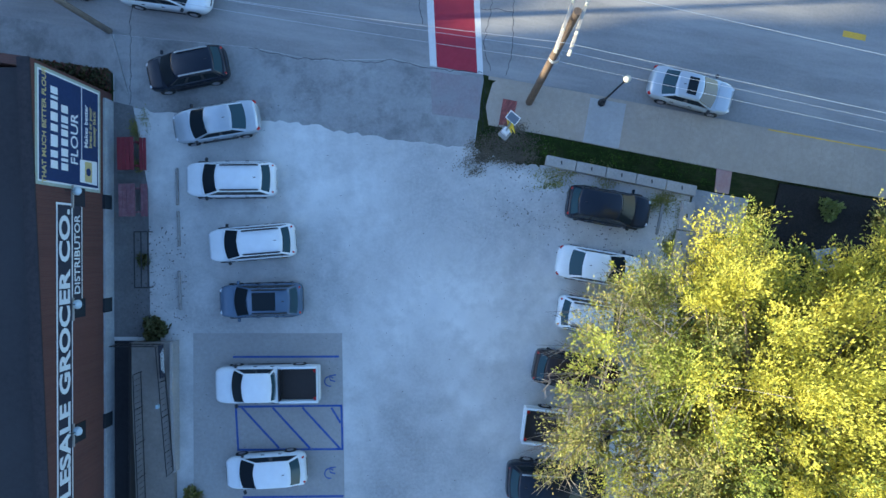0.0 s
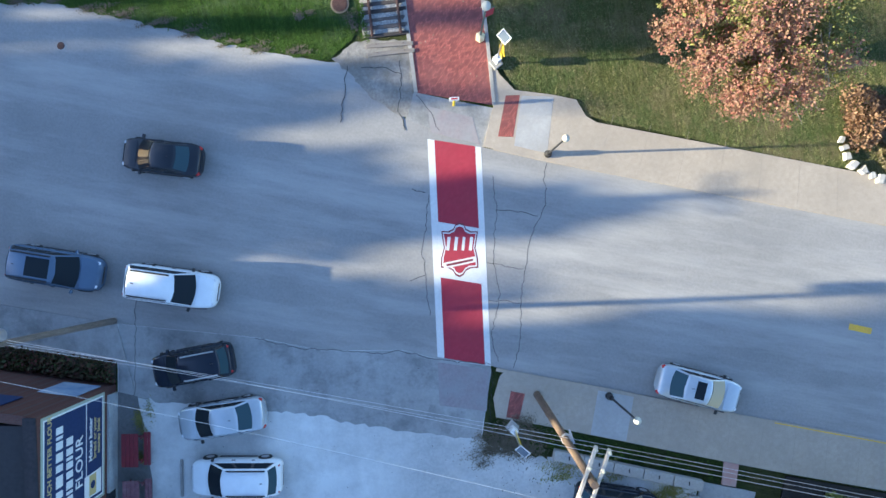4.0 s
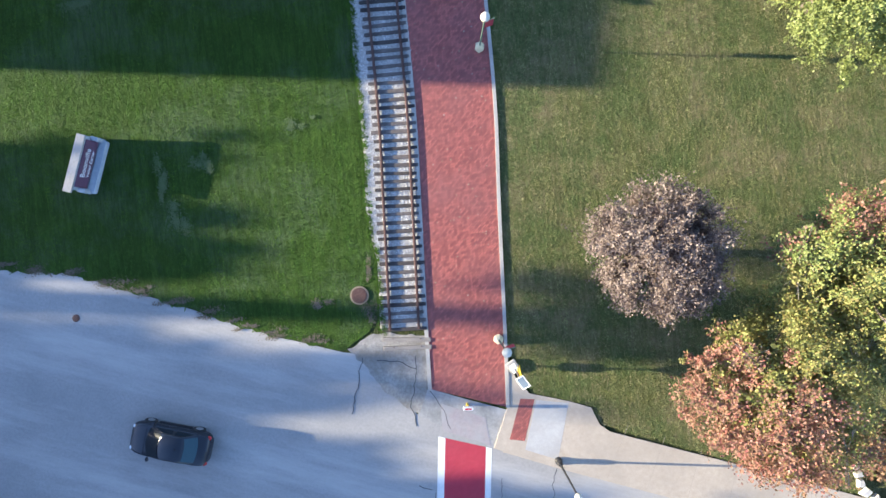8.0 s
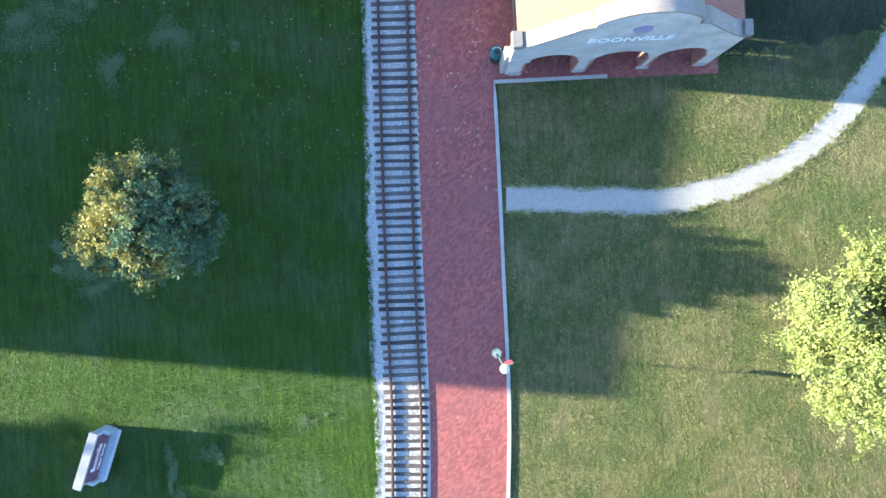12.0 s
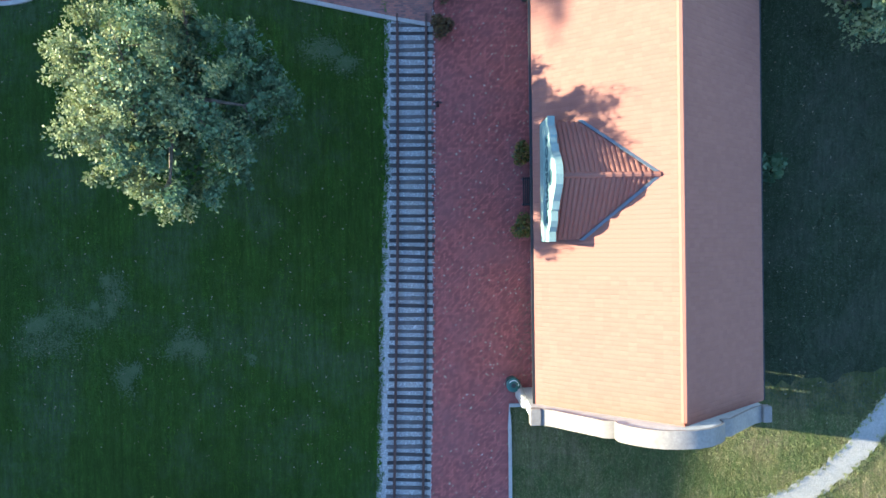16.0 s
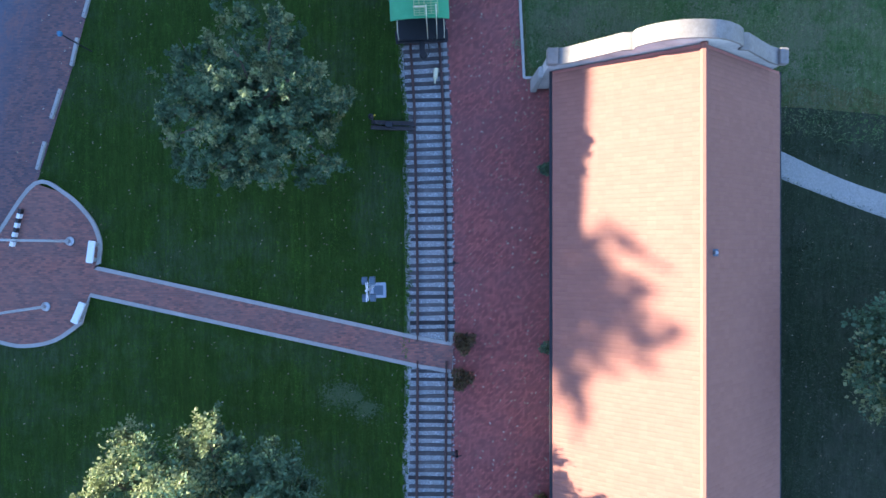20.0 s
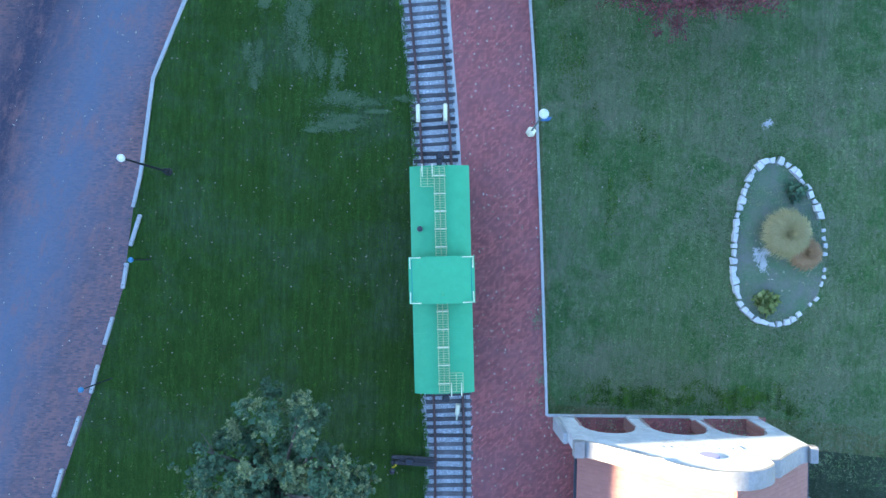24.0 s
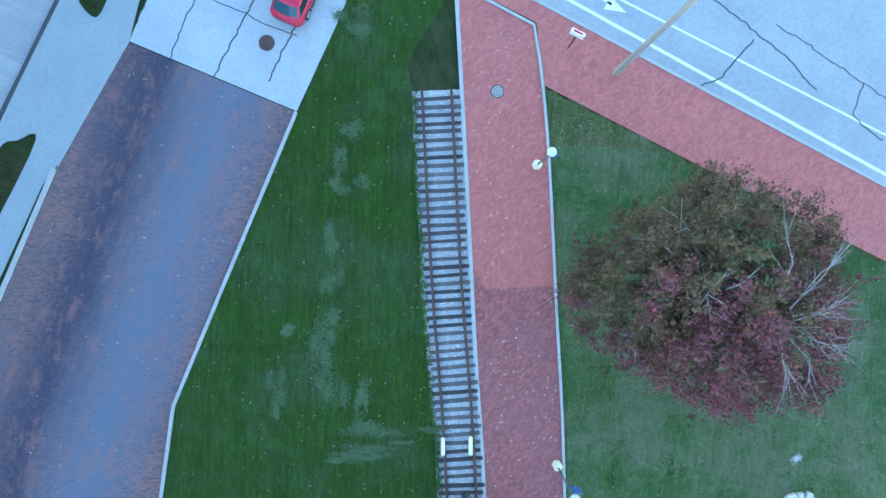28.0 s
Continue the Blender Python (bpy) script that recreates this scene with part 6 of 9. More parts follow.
def lettering(name, text, size, m, material, parent, extrude=0.015, align="CENTER", bold=0.008):
    """Raised letters, each one a mesh of its own."""
    cu = bpy.data.curves.new(name, "FONT")
    cu.body, cu.size, cu.extrude, cu.align_x, cu.align_y = text, size, extrude, align, "CENTER"
    cu.resolution_u, cu.offset = 3, bold
    ob = bpy.data.objects.new(name, cu)
    me = bpy.data.meshes.new_from_object(ob)
    bpy.data.objects.remove(ob)
    root = list(range(len(me.vertices)))

    def find(i):
        while root[i] != i:
            root[i] = root[root[i]]
            i = root[i]
        return i
    for e in me.edges:
        root[find(e.vertices[0])] = find(e.vertices[1])
    spans = collections.defaultdict(list)
    for p in me.polygons:
        spans[find(p.vertices[0])].append(p)
    groups = []  # pieces that stand over one another, such as a dot and its stem, are one letter
    for faces in sorted(spans.values(), key=lambda q: min(me.vertices[i].co.x for p in q for i in p.vertices)):
        xs = [me.vertices[i].co.x for p in faces for i in p.vertices]
        if groups and min(xs) < groups[-1][1] - 0.3 * (max(xs) - min(xs)):
            groups[-1][0].extend(faces)
            groups[-1][1] = max(groups[-1][1], max(xs))
        else:
            groups.append([list(faces), max(xs)])
    for faces, _ in groups:
        ids = sorted({i for p in faces for i in p.vertices})
        at = {i: n for n, i in enumerate(ids)}
        g = Geo().add([me.vertices[i].co for i in ids], [tuple(at[i] for i in p.vertices) for p in faces])
        part("letter", g, material, parent).matrix_basis = m
    bpy.data.meshes.remove(me)


lettering("lettering", "BOONVILLE", 0.73, pose(4.85, -0.265, 4.75, 90, 0, 0), M_WHITEPAINT, w_s)
lettering("lettering", "BOONVILLE", 0.73, pose(5.0, LEN + 0.315, 4.75, 90, 0, 180), M_WHITEPAINT, w_n)
part("corner_pillar", Geo().box((-0.4, 0.15, 1.3), (0.32, 0.7, 2.6), 0, 0.05, 0.8), M_KERB, station)
part("corner_pillar", Geo().box((-0.4, LEN - 0.1, 1.3), (0.32, 0.7, 2.6), 0, 0.05, 0.8), M_KERB, station)

# dormer over the entrance
DV, DH, DE, DR = 10.6, 2.62, 4.85, 6.85
dormer = part("dormer", Geo().loft([[(0.75, DV - DH + 0.15, 3.9), (0.75, DV + DH - 0.15, 3.9), (0.75, DV + DH - 0.15, DE), (0.75, DV, DR - 0.15), (0.75, DV - DH + 0.15, DE)], [(4.6, DV - DH + 0.15, 3.9), (4.6, DV + DH - 0.15, 3.9), (4.6, DV + DH - 0.15, DE - 0.2), (4.6, DV, DR - 0.3), (4.6, DV - DH + 0.15, DE - 0.2)]]), M_STUCCO, station, "tiled entrance dormer with a shaped front")
U_TIP = RIDGE_U * (DR - EAVE_W) / (RIDGE_Z - EAVE_W)
U_LOW = RIDGE_U * (DE - EAVE_W) / (RIDGE_Z - EAVE_W)
for s in (-1, 1):
    a, b, c, d = (0.6, DV, DR), (U_TIP, DV, DR), (U_LOW, DV + s * DH, DE), (0.6, DV + s * DH, DE)
    g = Geo().loft([[(p[0], p[1], p[2] - 0.08) for p in (a, b, c, d)], [(p[0], p[1], p[2] + 0.0) for p in (a, b, c, d)]])
    slope = part("dormer_roof", g, M_TILE, dormer, "small slope of clay tiles")
    gg = Geo()
    n = 20
    for i in range(n):  # courses of tiles that run down from the dormer's ridge
        u = 0.7 + i * 0.215
        if u > U_TIP - 0.1:
            break
        reach = min(1.0, (U_TIP - u) / (U_TIP - U_LOW))
        m = max(1, int(reach * 8))
        for j in range(m):
            f0, f1 = j / 8, min((j + 1.1) / 8, reach)
            rings = []
            for f, up in ((f0, 0.0), (f1, 0.03)):
                rings.append([(u - 0.1 * math.cos(math.pi * q / 4), DV + s * DH * f, DR + (DE - DR) * f + up + 0.055 * math.sin(math.pi * q / 4)) for q in range(5)])
            gg.loft(rings, cap=False, closed=False)
    ob = part("dormer_tiles", gg, M_TILES, slope, "barrel tiles on the dormer")
    ob["kind"] = "stuff"
    v0, v1 = (U_LOW, DV + s * DH, DE + 0.05), (U_TIP, DV, DR + 0.06)
    part("valley", Geo().loft([[(q[0] - 0.09, q[1] + s * 0.05, q[2] + 0.03), (q[0] + 0.12, q[1] + s * 0.06, q[2] + 0.04), (q[0] + 0.12, q[1] + s * 0.06, q[2] - 0.05), (q[0] - 0.09, q[1] + s * 0.05, q[2] - 0.05)] for q in (v0, v1)]), M_FLASH, dormer, "blue-grey metal valley")
for i in range(10):
    u = 0.7 + i * 0.4
    part("ridge_tile", Geo().tube((u, DV, DR + 0.02), (u + 0.43, DV, DR + 0.035), 0.105, 0.13, 8, False), M_TILES, dormer)
front = [(-2.72, 5.55), (-2.3, 5.55), (-2.1, 5.85), (-1.85, 6.05), (-1.4, 6.1), (-1.38, 6.35), (-1.05, 6.5), (-0.8, 6.85), (-0.4, 7.25), (0, 7.35)]
front = front + [(-x, z) for x, z in front[-2::-1]]
for nm, u0, u1, zz, mat in (("dormer_front", 0.35, 0.6, 0.0, M_TEAL), ("dormer_coping", 0.335, 0.64, 0.07, M_TEALCAP)):
    lo = 3.6 if nm == "dormer_front" else None
    g = Geo().loft([[(u0, DV + x, lo or z), (u1, DV + x, lo or z), (u1, DV + x, z + zz), (u0, DV + x, z + zz)] for x, z in front])
    part(nm, g, mat, dormer, "pale teal shaped front")
part("dormer_oval", Geo().tube((0.34, DV, 6.2), (0.30, DV, 6.2), 0.34, 0.32, 16), plain("teal_oval", (0.05, 0.12, 0.125), 0.6), dormer, "dark teal oval ornament")
lettering("lettering", "BOONVILLE", 0.72, pose(0.335, DV, 5.2, 90, 0, 270), plain("teal_letters", (0.03, 0.085, 0.09), 0.6), dormer, 0.015, "CENTER", 0.012)
part("dormer_band", Geo().box((0.32, DV, 4.3), (0.1, 5.4, 0.9), 0, 0.02), M_TEALCAP, dormer, "pale band under the lettering")
part("vent_pipe", Geo().tube((6.03, 25.6, 6.85), (6.03, 25.6, 7.25), 0.07, 0.07, 10), M_STEEL, station, "small grey roof vent")
part("vent_flashing", Geo().box((6.03, 25.6, 6.99), (0.34, 0.3, 0.05), 0, 0.01), M_FLASH, station)

# ---- the grocery warehouse ----
store = thing("warehouse", "brick warehouse with painted advertising wall and flat roof", "building")
M_MURALBLUE = surface("mural_navy_paint", (0.012, 0.026, 0.085), (0.02, 0.04, 0.115), 6.0, 0.8, (0.035, 0.055, 0.11), 0.4, 0.75, 0, 0.002, 0.3)
M_MURALBLACK = surface("mural_black_paint", (0.015, 0.018, 0.03), (0.03, 0.034, 0.05), 6.0, 0.8, (0.05, 0.055, 0.07), 0.4, 0.75, 0, 0.002, 0.3)
M_MURALWHITE = surface("mural_white_paint", (0.62, 0.66, 0.66), (0.72, 0.75, 0.74), 8.0, 0.8, (0.5, 0.53, 0.53), 0.4, 0.75, 0, 0.002, 0.3)
M_MURALGREEN = surface("mural_sage_paint", (0.28, 0.34, 0.28), (0.36, 0.41, 0.33), 6.0, 0.8, None, 0, 0.75, 0, 0.002, 0.3)
M_MURALGOLD = plain("mural_gold_paint", (0.48, 0.40, 0.17), 0.7)
X0, Y1, Y0 = -17.95, 8.1, -40.0
NW = (-33.0, 10.25)  # the front runs slightly askew


def store_top(y):
    return 6.55 - (Y1 - y) * 0.062 if y > -15 else 5.14


wall = Geo().loft([[(X0, y, -0.2), (X0 - 0.4, y, -0.2), (X0 - 0.4, y, store_top(y)), (X0, y, store_top(y))] for y in (Y1, -15, Y0)])
part("wall_east", wall, M_WALLBRICK, store, "red brick wall with painted signs")
fl = [(X0, Y1), NW]
part("wall_north", Geo().loft([[(x, y, -0.2), (x - 0.05, y - 0.4, -0.2), (x - 0.05, y - 0.4, 6.55), (x, y, 6.55)] for x, y in fl]), M_WALLBRICK, store)
part("wall_west", Geo().box((-33.0, -15, 3.0), (0.4, 49.6, 6.2)), M_WALLBRICK, store)
part("wall_south", Geo().box((-25.5, Y0, 2.5), (15, 0.4, 5.2)), M_WALLBRICK, store)
part("roof", Geo().loft([[(X0 - 0.4, y, store_top(y) - 0.45), (-32.8, y, store_top(y) - 0.65), (-32.8, y, store_top(y) - 0.25), (X0 - 0.4, y, store_top(y) - 0.15)] for y in (Y1 - 0.4, -15, Y0 + 0.2)]), M_ROOFDARK, store, "dark flat roof")
part("parapet_cap", Geo().loft([[(X0 + 0.05, y, store_top(y)), (X0 - 0.5, y, store_top(y)), (X0 - 0.5, y, store_top(y) + 0.08), (X0 + 0.05, y, store_top(y) + 0.08)] for y in (Y1, -15, Y0)]), surface("dark_coping", (0.02, 0.02, 0.024), (0.038, 0.036, 0.04), 5, 0.6), store)
part("plinth", Geo().box((X0 + 0.05, -11.2, 0.42), (0.12, 37.8, 0.9)), surface("grimy_white_paint", (0.3, 0.32, 0.33), (0.42, 0.44, 0.44), 6, 0.8, (0.22, 0.23, 0.24), 0.6), store, "white painted foundation")


def on_wall(y0, y1, z0, z1, depth=0.02):
    return Geo().box((X0 + depth / 2, (y0 + y1) / 2, (z0 + z1) / 2), (depth, abs(y1 - y0), z1 - z0))


# the two painted signs; the flour maker's name is left as plain blocks
s1 = part("painted_sign", on_wall(2.7, 7.95, 1.15, 6.2, 0.02), M_MURALGREEN, store, "navy painted flour advertisement with sage border")
part("sign_rim", on_wall(2.84, 7.82, 1.3, 6.05, 0.026), M_MURALWHITE, s1)
part("sign_field", on_wall(2.92, 7.74, 1.38, 5.97, 0.032), M_MURALBLUE, s1)


def wall_text(text, size, y, z, mat, parent, ext=0.006):
    """Letters that read along the wall, their tops to the sky."""
    lettering("lettering", text, size, pose(X0 + 0.036, y, z, 90, 0, 90), mat, parent, ext)


wall_text("THAT MUCH BETTER FLOUR", 0.40, 5.35, 5.62, M_MURALGOLD, s1)
for row, (z, widths) in enumerate(((4.92, (0.5, 0.45, 0.75, 0.45, 0.55, 0.5, 0.2, 0.45)), (4.15, (0.45, 0.2, 0.5, 0.45, 0.42, 0.2, 0.45, 0.5)))):
    y = 3.5
    for wd in widths:
        part("letter_block", Geo().box((X0 + 0.036, y + wd / 2 - 0.05, z), (0.012, wd * 0.72, 0.5)), M_MURALWHITE, s1)
        y += wd
wall_text("FLOUR", 0.8, 5.1, 3.36, M_MURALWHITE, s1)
part("rule", Geo().box((X0 + 0.036, 6.0, 2.8), (0.01, 3.6, 0.05)), M_MURALWHITE, s1)
wall_text("Makes better", 0.40, 5.9, 2.42, M_MURALWHITE, s1)
wall_text("bread or your", 0.36, 5.9, 2.06, M_MURALGOLD, s1)
wall_text("money back", 0.36, 5.9, 1.72, M_MURALGOLD, s1)
part("flour_sack", Geo().loft([[(X0 + 0.034, 3.05, 1.5), (X0 + 0.034, 4.25, 1.5), (X0 + 0.034, 4.2, 2.95), (X0 + 0.034, 3.1, 2.95)], [(X0 + 0.042, 3.05, 1.5), (X0 + 0.042, 4.25, 1.5), (X0 + 0.042, 4.2, 2.95), (X0 + 0.042, 3.1, 2.95)]]), M_MURALWHITE, s1, "painted white flour sack")
part("sack_label", Geo().box((X0 + 0.043, 3.65, 2.25), (0.008, 1.0, 0.6)), M_MURALGOLD, s1)
part("sack_seal", Geo().tube((X0 + 0.042, 3.65, 2.25), (X0 + 0.052, 3.65, 2.25), 0.2, 0.2, 12), M_MURALBLUE, s1)
s2 = part("painted_sign", on_wall(-30.0, 2.0, 3.55, 4.75, 0.02), M_MURALWHITE, store, "long black and white painted grocer sign")
part("sign_field", on_wall(-29.9, 1.9, 3.63, 4.67, 0.027), M_MURALBLACK, s2)
lettering("lettering", "WHOLESALE GROCER CO.", 1.08, pose(X0 + 0.036, 1.75, 4.14, 90, 0, 90) @ Matrix.Diagonal((1.35, 1, 1, 1)), M_MURALWHITE, s2, 0.006, "RIGHT", 0.035)
s3 = part("painted_sign", on_wall(-2.85, 2.0, 2.75, 3.55, 0.02), M_MURALWHITE, store, "small black and white painted sign")
part("sign_field", on_wall(-2.77, 1.92, 2.83, 3.52, 0.027), M_MURALBLACK, s3)
wall_text("DISTRIBUTOR", 0.62, -0.45, 3.17, M_MURALWHITE, s3)
for y in (2.35, -3.05, -9.1, -15.0):
    wn_ = part("window", on_wall(y - 0.45, y + 0.45, 2.55, 3.5, 0.05), M_WINDOW, store, "small dark high window")
    part("lintel", on_wall(y - 0.55, y + 0.55, 3.5, 3.62, 0.08), M_KERB, wn_)
    part("basement_window", on_wall(y - 0.45, y + 0.3, 0.25, 0.95, 0.13), M_WINDOW, store, "dark opening in the white foundation")
    lamp = part("wall_lamp", Geo().lathe((X0 + 0.35, y + 0.25, 3.7), [(0.02, 0.22), (0.1, 0.2), (0.21, 0.06), (0.22, 0.0)], 12), plain("lamp_shade", (0.45, 0.55, 0.6), 0.4), store, "pale round lamp shade")
    part("lamp_arm", Geo().pipe([(X0, y + 0.25, 4.1), (X0 + 0.3, y + 0.25, 4.15), (X0 + 0.35, y + 0.25, 3.9)], 0.02), M_TRIM, lamp)
part("front_mural", Geo().loft([[(x, y + 0.03, z) for x, y, z in ((X0 - 0.3, Y1 + 0.04, 0.9), (-29, 9.35, 0.9), (-29, 9.35, 3.1), (X0 - 0.3, Y1 + 0.04, 3.1))], [(x, y + 0.06, z) for x, y, z in ((X0 - 0.3, Y1 + 0.04, 0.9), (-29, 9.35, 0.9), (-29, 9.35, 3.1), (X0 - 0.3, Y1 + 0.04, 3.1))]]), surface("front_mural_paint", (0.06, 0.16, 0.34), (0.28, 0.34, 0.42), 0.9, 0.5, (0.45, 0.5, 0.55), 0.6, 0.7, 0, 0.0), store, "blue and white mural along the front")
part("front_sign", Geo().loft([[(x, y + 0.04, z) for x, y, z in ((X0 - 2.0, Y1 + 0.29, 4.3), (-29, 9.35, 4.3), (-29, 9.35, 6.0), (X0 - 2.0, Y1 + 0.29, 6.0))], [(x, y + 0.07, z) for x, y, z in ((X0 - 2.0, Y1 + 0.29, 4.3), (-29, 9.35, 4.3), (-29, 9.35, 6.0), (X0 - 2.0, Y1 + 0.29, 6.0))]]), M_MURALBLUE, store, "navy painted sign along the front")

# ---- street and trail furniture ----
def street_lamp(at, label, height=4.85, group="globe street lamps"):
    t = thing("street_lamp", label, "street lamp", group, pose(at[0], at[1], 0.1))
    part("base", Geo().lathe((0, 0, 0), [(0.2, 0), (0.2, 0.12), (0.15, 0.2), (0.14, 0.55), (0.09, 0.65)], 12), M_BLACK, t)
    part("pole", Geo().tube((0, 0, 0.6), (0, 0, height - 0.35), 0.06, 0.045, 10), M_BLACK, t)
    part("collar", Geo().lathe((0, 0, height - 0.38), [(0.05, 0), (0.11, 0.05), (0.12, 0.1), (0.09, 0.12)], 12), M_BLACK, t)
    part("globe", Geo().lathe((0, 0, height - 0.27), [(0.08, 0), (0.14, 0.06), (0.175, 0.16), (0.165, 0.26), (0.11, 0.34), (0.03, 0.38)], 14), M_GLOBE, t, "white opal globe", True)
    return t


street_lamp((4.88, 20.35), "black street lamp with white globe on the pavement")
street_lamp((8.17, 7.56), "black street lamp with white globe by the kerb")
street_lamp((-30.52, 99.06), "black street lamp with white globe on the lawn")


def trail_lamp(at, label, turn=0, banner="red"):
    t = thing("trail_lamp", label, "lamp post", "cream trail lamps", pose(at[0], at[1], 0.06, 0, 0, turn))
    m = M_CREAM
    part("plinth", Geo().lathe((0, 0, 0), [(0.26, 0), (0.26, 0.3), (0.2, 0.42), (0.1, 0.55)], 6), m, t, "cream six-sided plinth")
    part("pole", Geo().tube((0, 0, 0.5), (0, 0, 4.1), 0.05, 0.035, 8), M_LAMPGREEN, t, "slim green pole")
    part("collar", Geo().lathe((0, 0, 4.02), [(0.05, 0), (0.1, 0.04), (0.11, 0.1)], 12), M_LAMPGREEN, t)
    part("head", Geo().lathe((0, 0, 4.1), [(0.08, 0), (0.18, 0.08), (0.23, 0.22), (0.21, 0.33), (0.08, 0.42)], 14), M_GLOBE, t, "round white lamp head", True)
    part("bracket", Geo().box((0.26, 0.0, 3.75), (0.52, 0.04, 0.04), 0, 0.01), M_LAMPGREEN, t)
    part("banner", Geo().box((0.28, 0.0, 3.3), (0.42, 0.03, 0.85), 0, 0.01), M_BANNER[banner], t, banner + " cloth banner")
    return t


M_CREAM = plain("cream_paint", (0.70, 0.64, 0.42), 0.5)
M_LAMPGREEN = plain("dull_green_paint", (0.10, 0.15, 0.11), 0.5)
M_BANNER = {"red": plain("red_banner_cloth", (0.35, 0.04, 0.06), 0.8), "blue": plain("blue_banner_cloth", (0.04, 0.12, 0.30), 0.8)}
trail_lamp((1.28, 26.5), "cream trail lamp with round head beside the brick trail", 25)
trail_lamp((-0.8, 41.65), "cream trail lamp with round head on the shaded trail", 25)
trail_lamp((-12.45, 104.75), "cream trail lamp beside the trail kerb", 10, "blue")
trail_lamp((-16.6, 119.6), "cream trail lamp near the end of the trail", 10, "blue")


def utility_pole(at, label, top, arms, lean=(0, 0), r=0.19, wood=None):
    t = thing("utility_pole", label, "utility pole", "", pose(at[0], at[1], 0.05))
    part("pole", Geo().tube((0, 0, -0.1), (lean[0] * 0.3, lean[1] * 0.3, top * 0.3), r, r * 0.92, 12).tube((lean[0] * 0.3, lean[1] * 0.3, top * 0.3), (lean[0], lean[1], top), r * 0.92, r * 0.66, 12), wood or M_WOODPOLE, t, "", True)
    for (cx, cy, z, ln, a) in arms:
        arm = part("crossarm", Geo().box((cx, cy, z), (ln, 0.11, 0.13), a, 0.015), M_ARM, t, "pale timber crossarm")
        ca, sa = math.cos(radians(a)), math.sin(radians(a))
        for k in (-0.46, -0.2, 0.2, 0.46):
            part("insulator", Geo().lathe((cx + ca * ln * k, cy + sa * ln * k, z + 0.06), [(0.03, 0), (0.06, 0.05), (0.045, 0.1), (0.055, 0.14), (0.02, 0.2)], 8), M_GLOBE, arm)
    return t


M_ARM = surface("bleached_timber", (0.46, 0.40, 0.32), (0.62, 0.55, 0.45), 6, 1.0, (0.35, 0.3, 0.24), 0.4, 0.85, 0, 0.006, 0.5)
p1 = utility_pole((4.36, 7.62), "tall wooden utility pole with two pale crossarms", 12.7, [(-0.35, 0.0, 12.25, 2.5, 71), (0.1, -0.1, 12.25, 2.5, 71)], (-0.1, 0.03), 0.2)
part("clamp", Geo().lathe((0.0, 0.0, 7.6), [(0.2, 0), (0.23, 0.04), (0.23, 0.2), (0.2, 0.24)], 10), M_STEEL, p1)
part("bracket", Geo().box((0.1, 0.25, 8.2), (0.08, 0.6, 0.08), 20, 0.01), M_STEEL, p1)
p2 = utility_pole((-18.05, 11.45), "wooden utility pole with a transformer beside the hedge", 10.5, [(0, 0, 10.0, 2.2, 80)], (-0.3, 0.05), 0.17, surface("grey_pole_wood", (0.11, 0.095, 0.08), (0.22, 0.19, 0.16), 5.0, 0.8, (0.07, 0.06, 0.055), 0.5, 0.85, 0, 0.01, 0.6, (4, 4, 0.4)))
part("transformer", Geo().lathe((-0.1, 0.42, 8.2), [(0.2, 0), (0.27, 0.08), (0.27, 0.9), (0.2, 1.0), (0.05, 1.05)], 14), M_STEEL, p2, "grey drum transformer", True)
# out of view; placed for the thin shadow it throws across the street
utility_pole((-45.0, 16.0), "wooden utility pole on the pavement to the west", 13.6, [(0, 0, 13.1, 2.2, 80)], (0, 0), 0.24)
utility_pole((-13.6, 125.05), "leaning pale utility pole by the far street", 11.0, [], (0.25, 0.1), 0.17, surface("pale_pole_wood", (0.3, 0.26, 0.21), (0.42, 0.37, 0.31), 5.0, 0.8, (0.24, 0.21, 0.18), 0.5, 0.85, 0, 0.01, 0.6, (4, 4, 0.4)))


def wire(name, a, b, sag, label, r=0.008, n=14):
    a, b = Vector(a), Vector(b)
    pts = [a.lerp(b, i / n) - Vector((0, 0, sag * 4 * (i / n) * (1 - i / n))) for i in range(n + 1)]
    g = Geo().pipe(pts, r, 5)
    ob = part(name, g, M_WIRE)
    return tagged(ob, label, "cable", "overhead wires")


M_WIRE = plain("pale_wire", (0.55, 0.55, 0.56), 0.4, 0.6)
for dx, dy, z, w in ((-0.1, 1.0, 12.4, -0.7), (-0.35, -0.9, 12.4, 0.9), (0.0, 0.2, 8.3, 0.0), (0.0, -0.1, 7.8, 0.25)):
    wire("overhead_wire", (4.36 + dx, 7.62 + dy, z), (-18.05 + 0.2 * w, 11.5 - w, 10.1 if z > 9 else z - 0.3), 0.35, "thin pale overhead wire between utility poles")
    wire("overhead_wire", (4.36 + dx, 7.62 + dy, z), (64 + dx, -4.5 + dy, z), 0.9, "thin pale overhead wire leading along the street")
    wire("overhead_wire", (-18.05 + 0.2 * w, 11.5 - w, 10.1 if z > 9 else z - 0.3), (-70, 20 - w, z), 0.9, "thin pale overhead wire leading along the street")


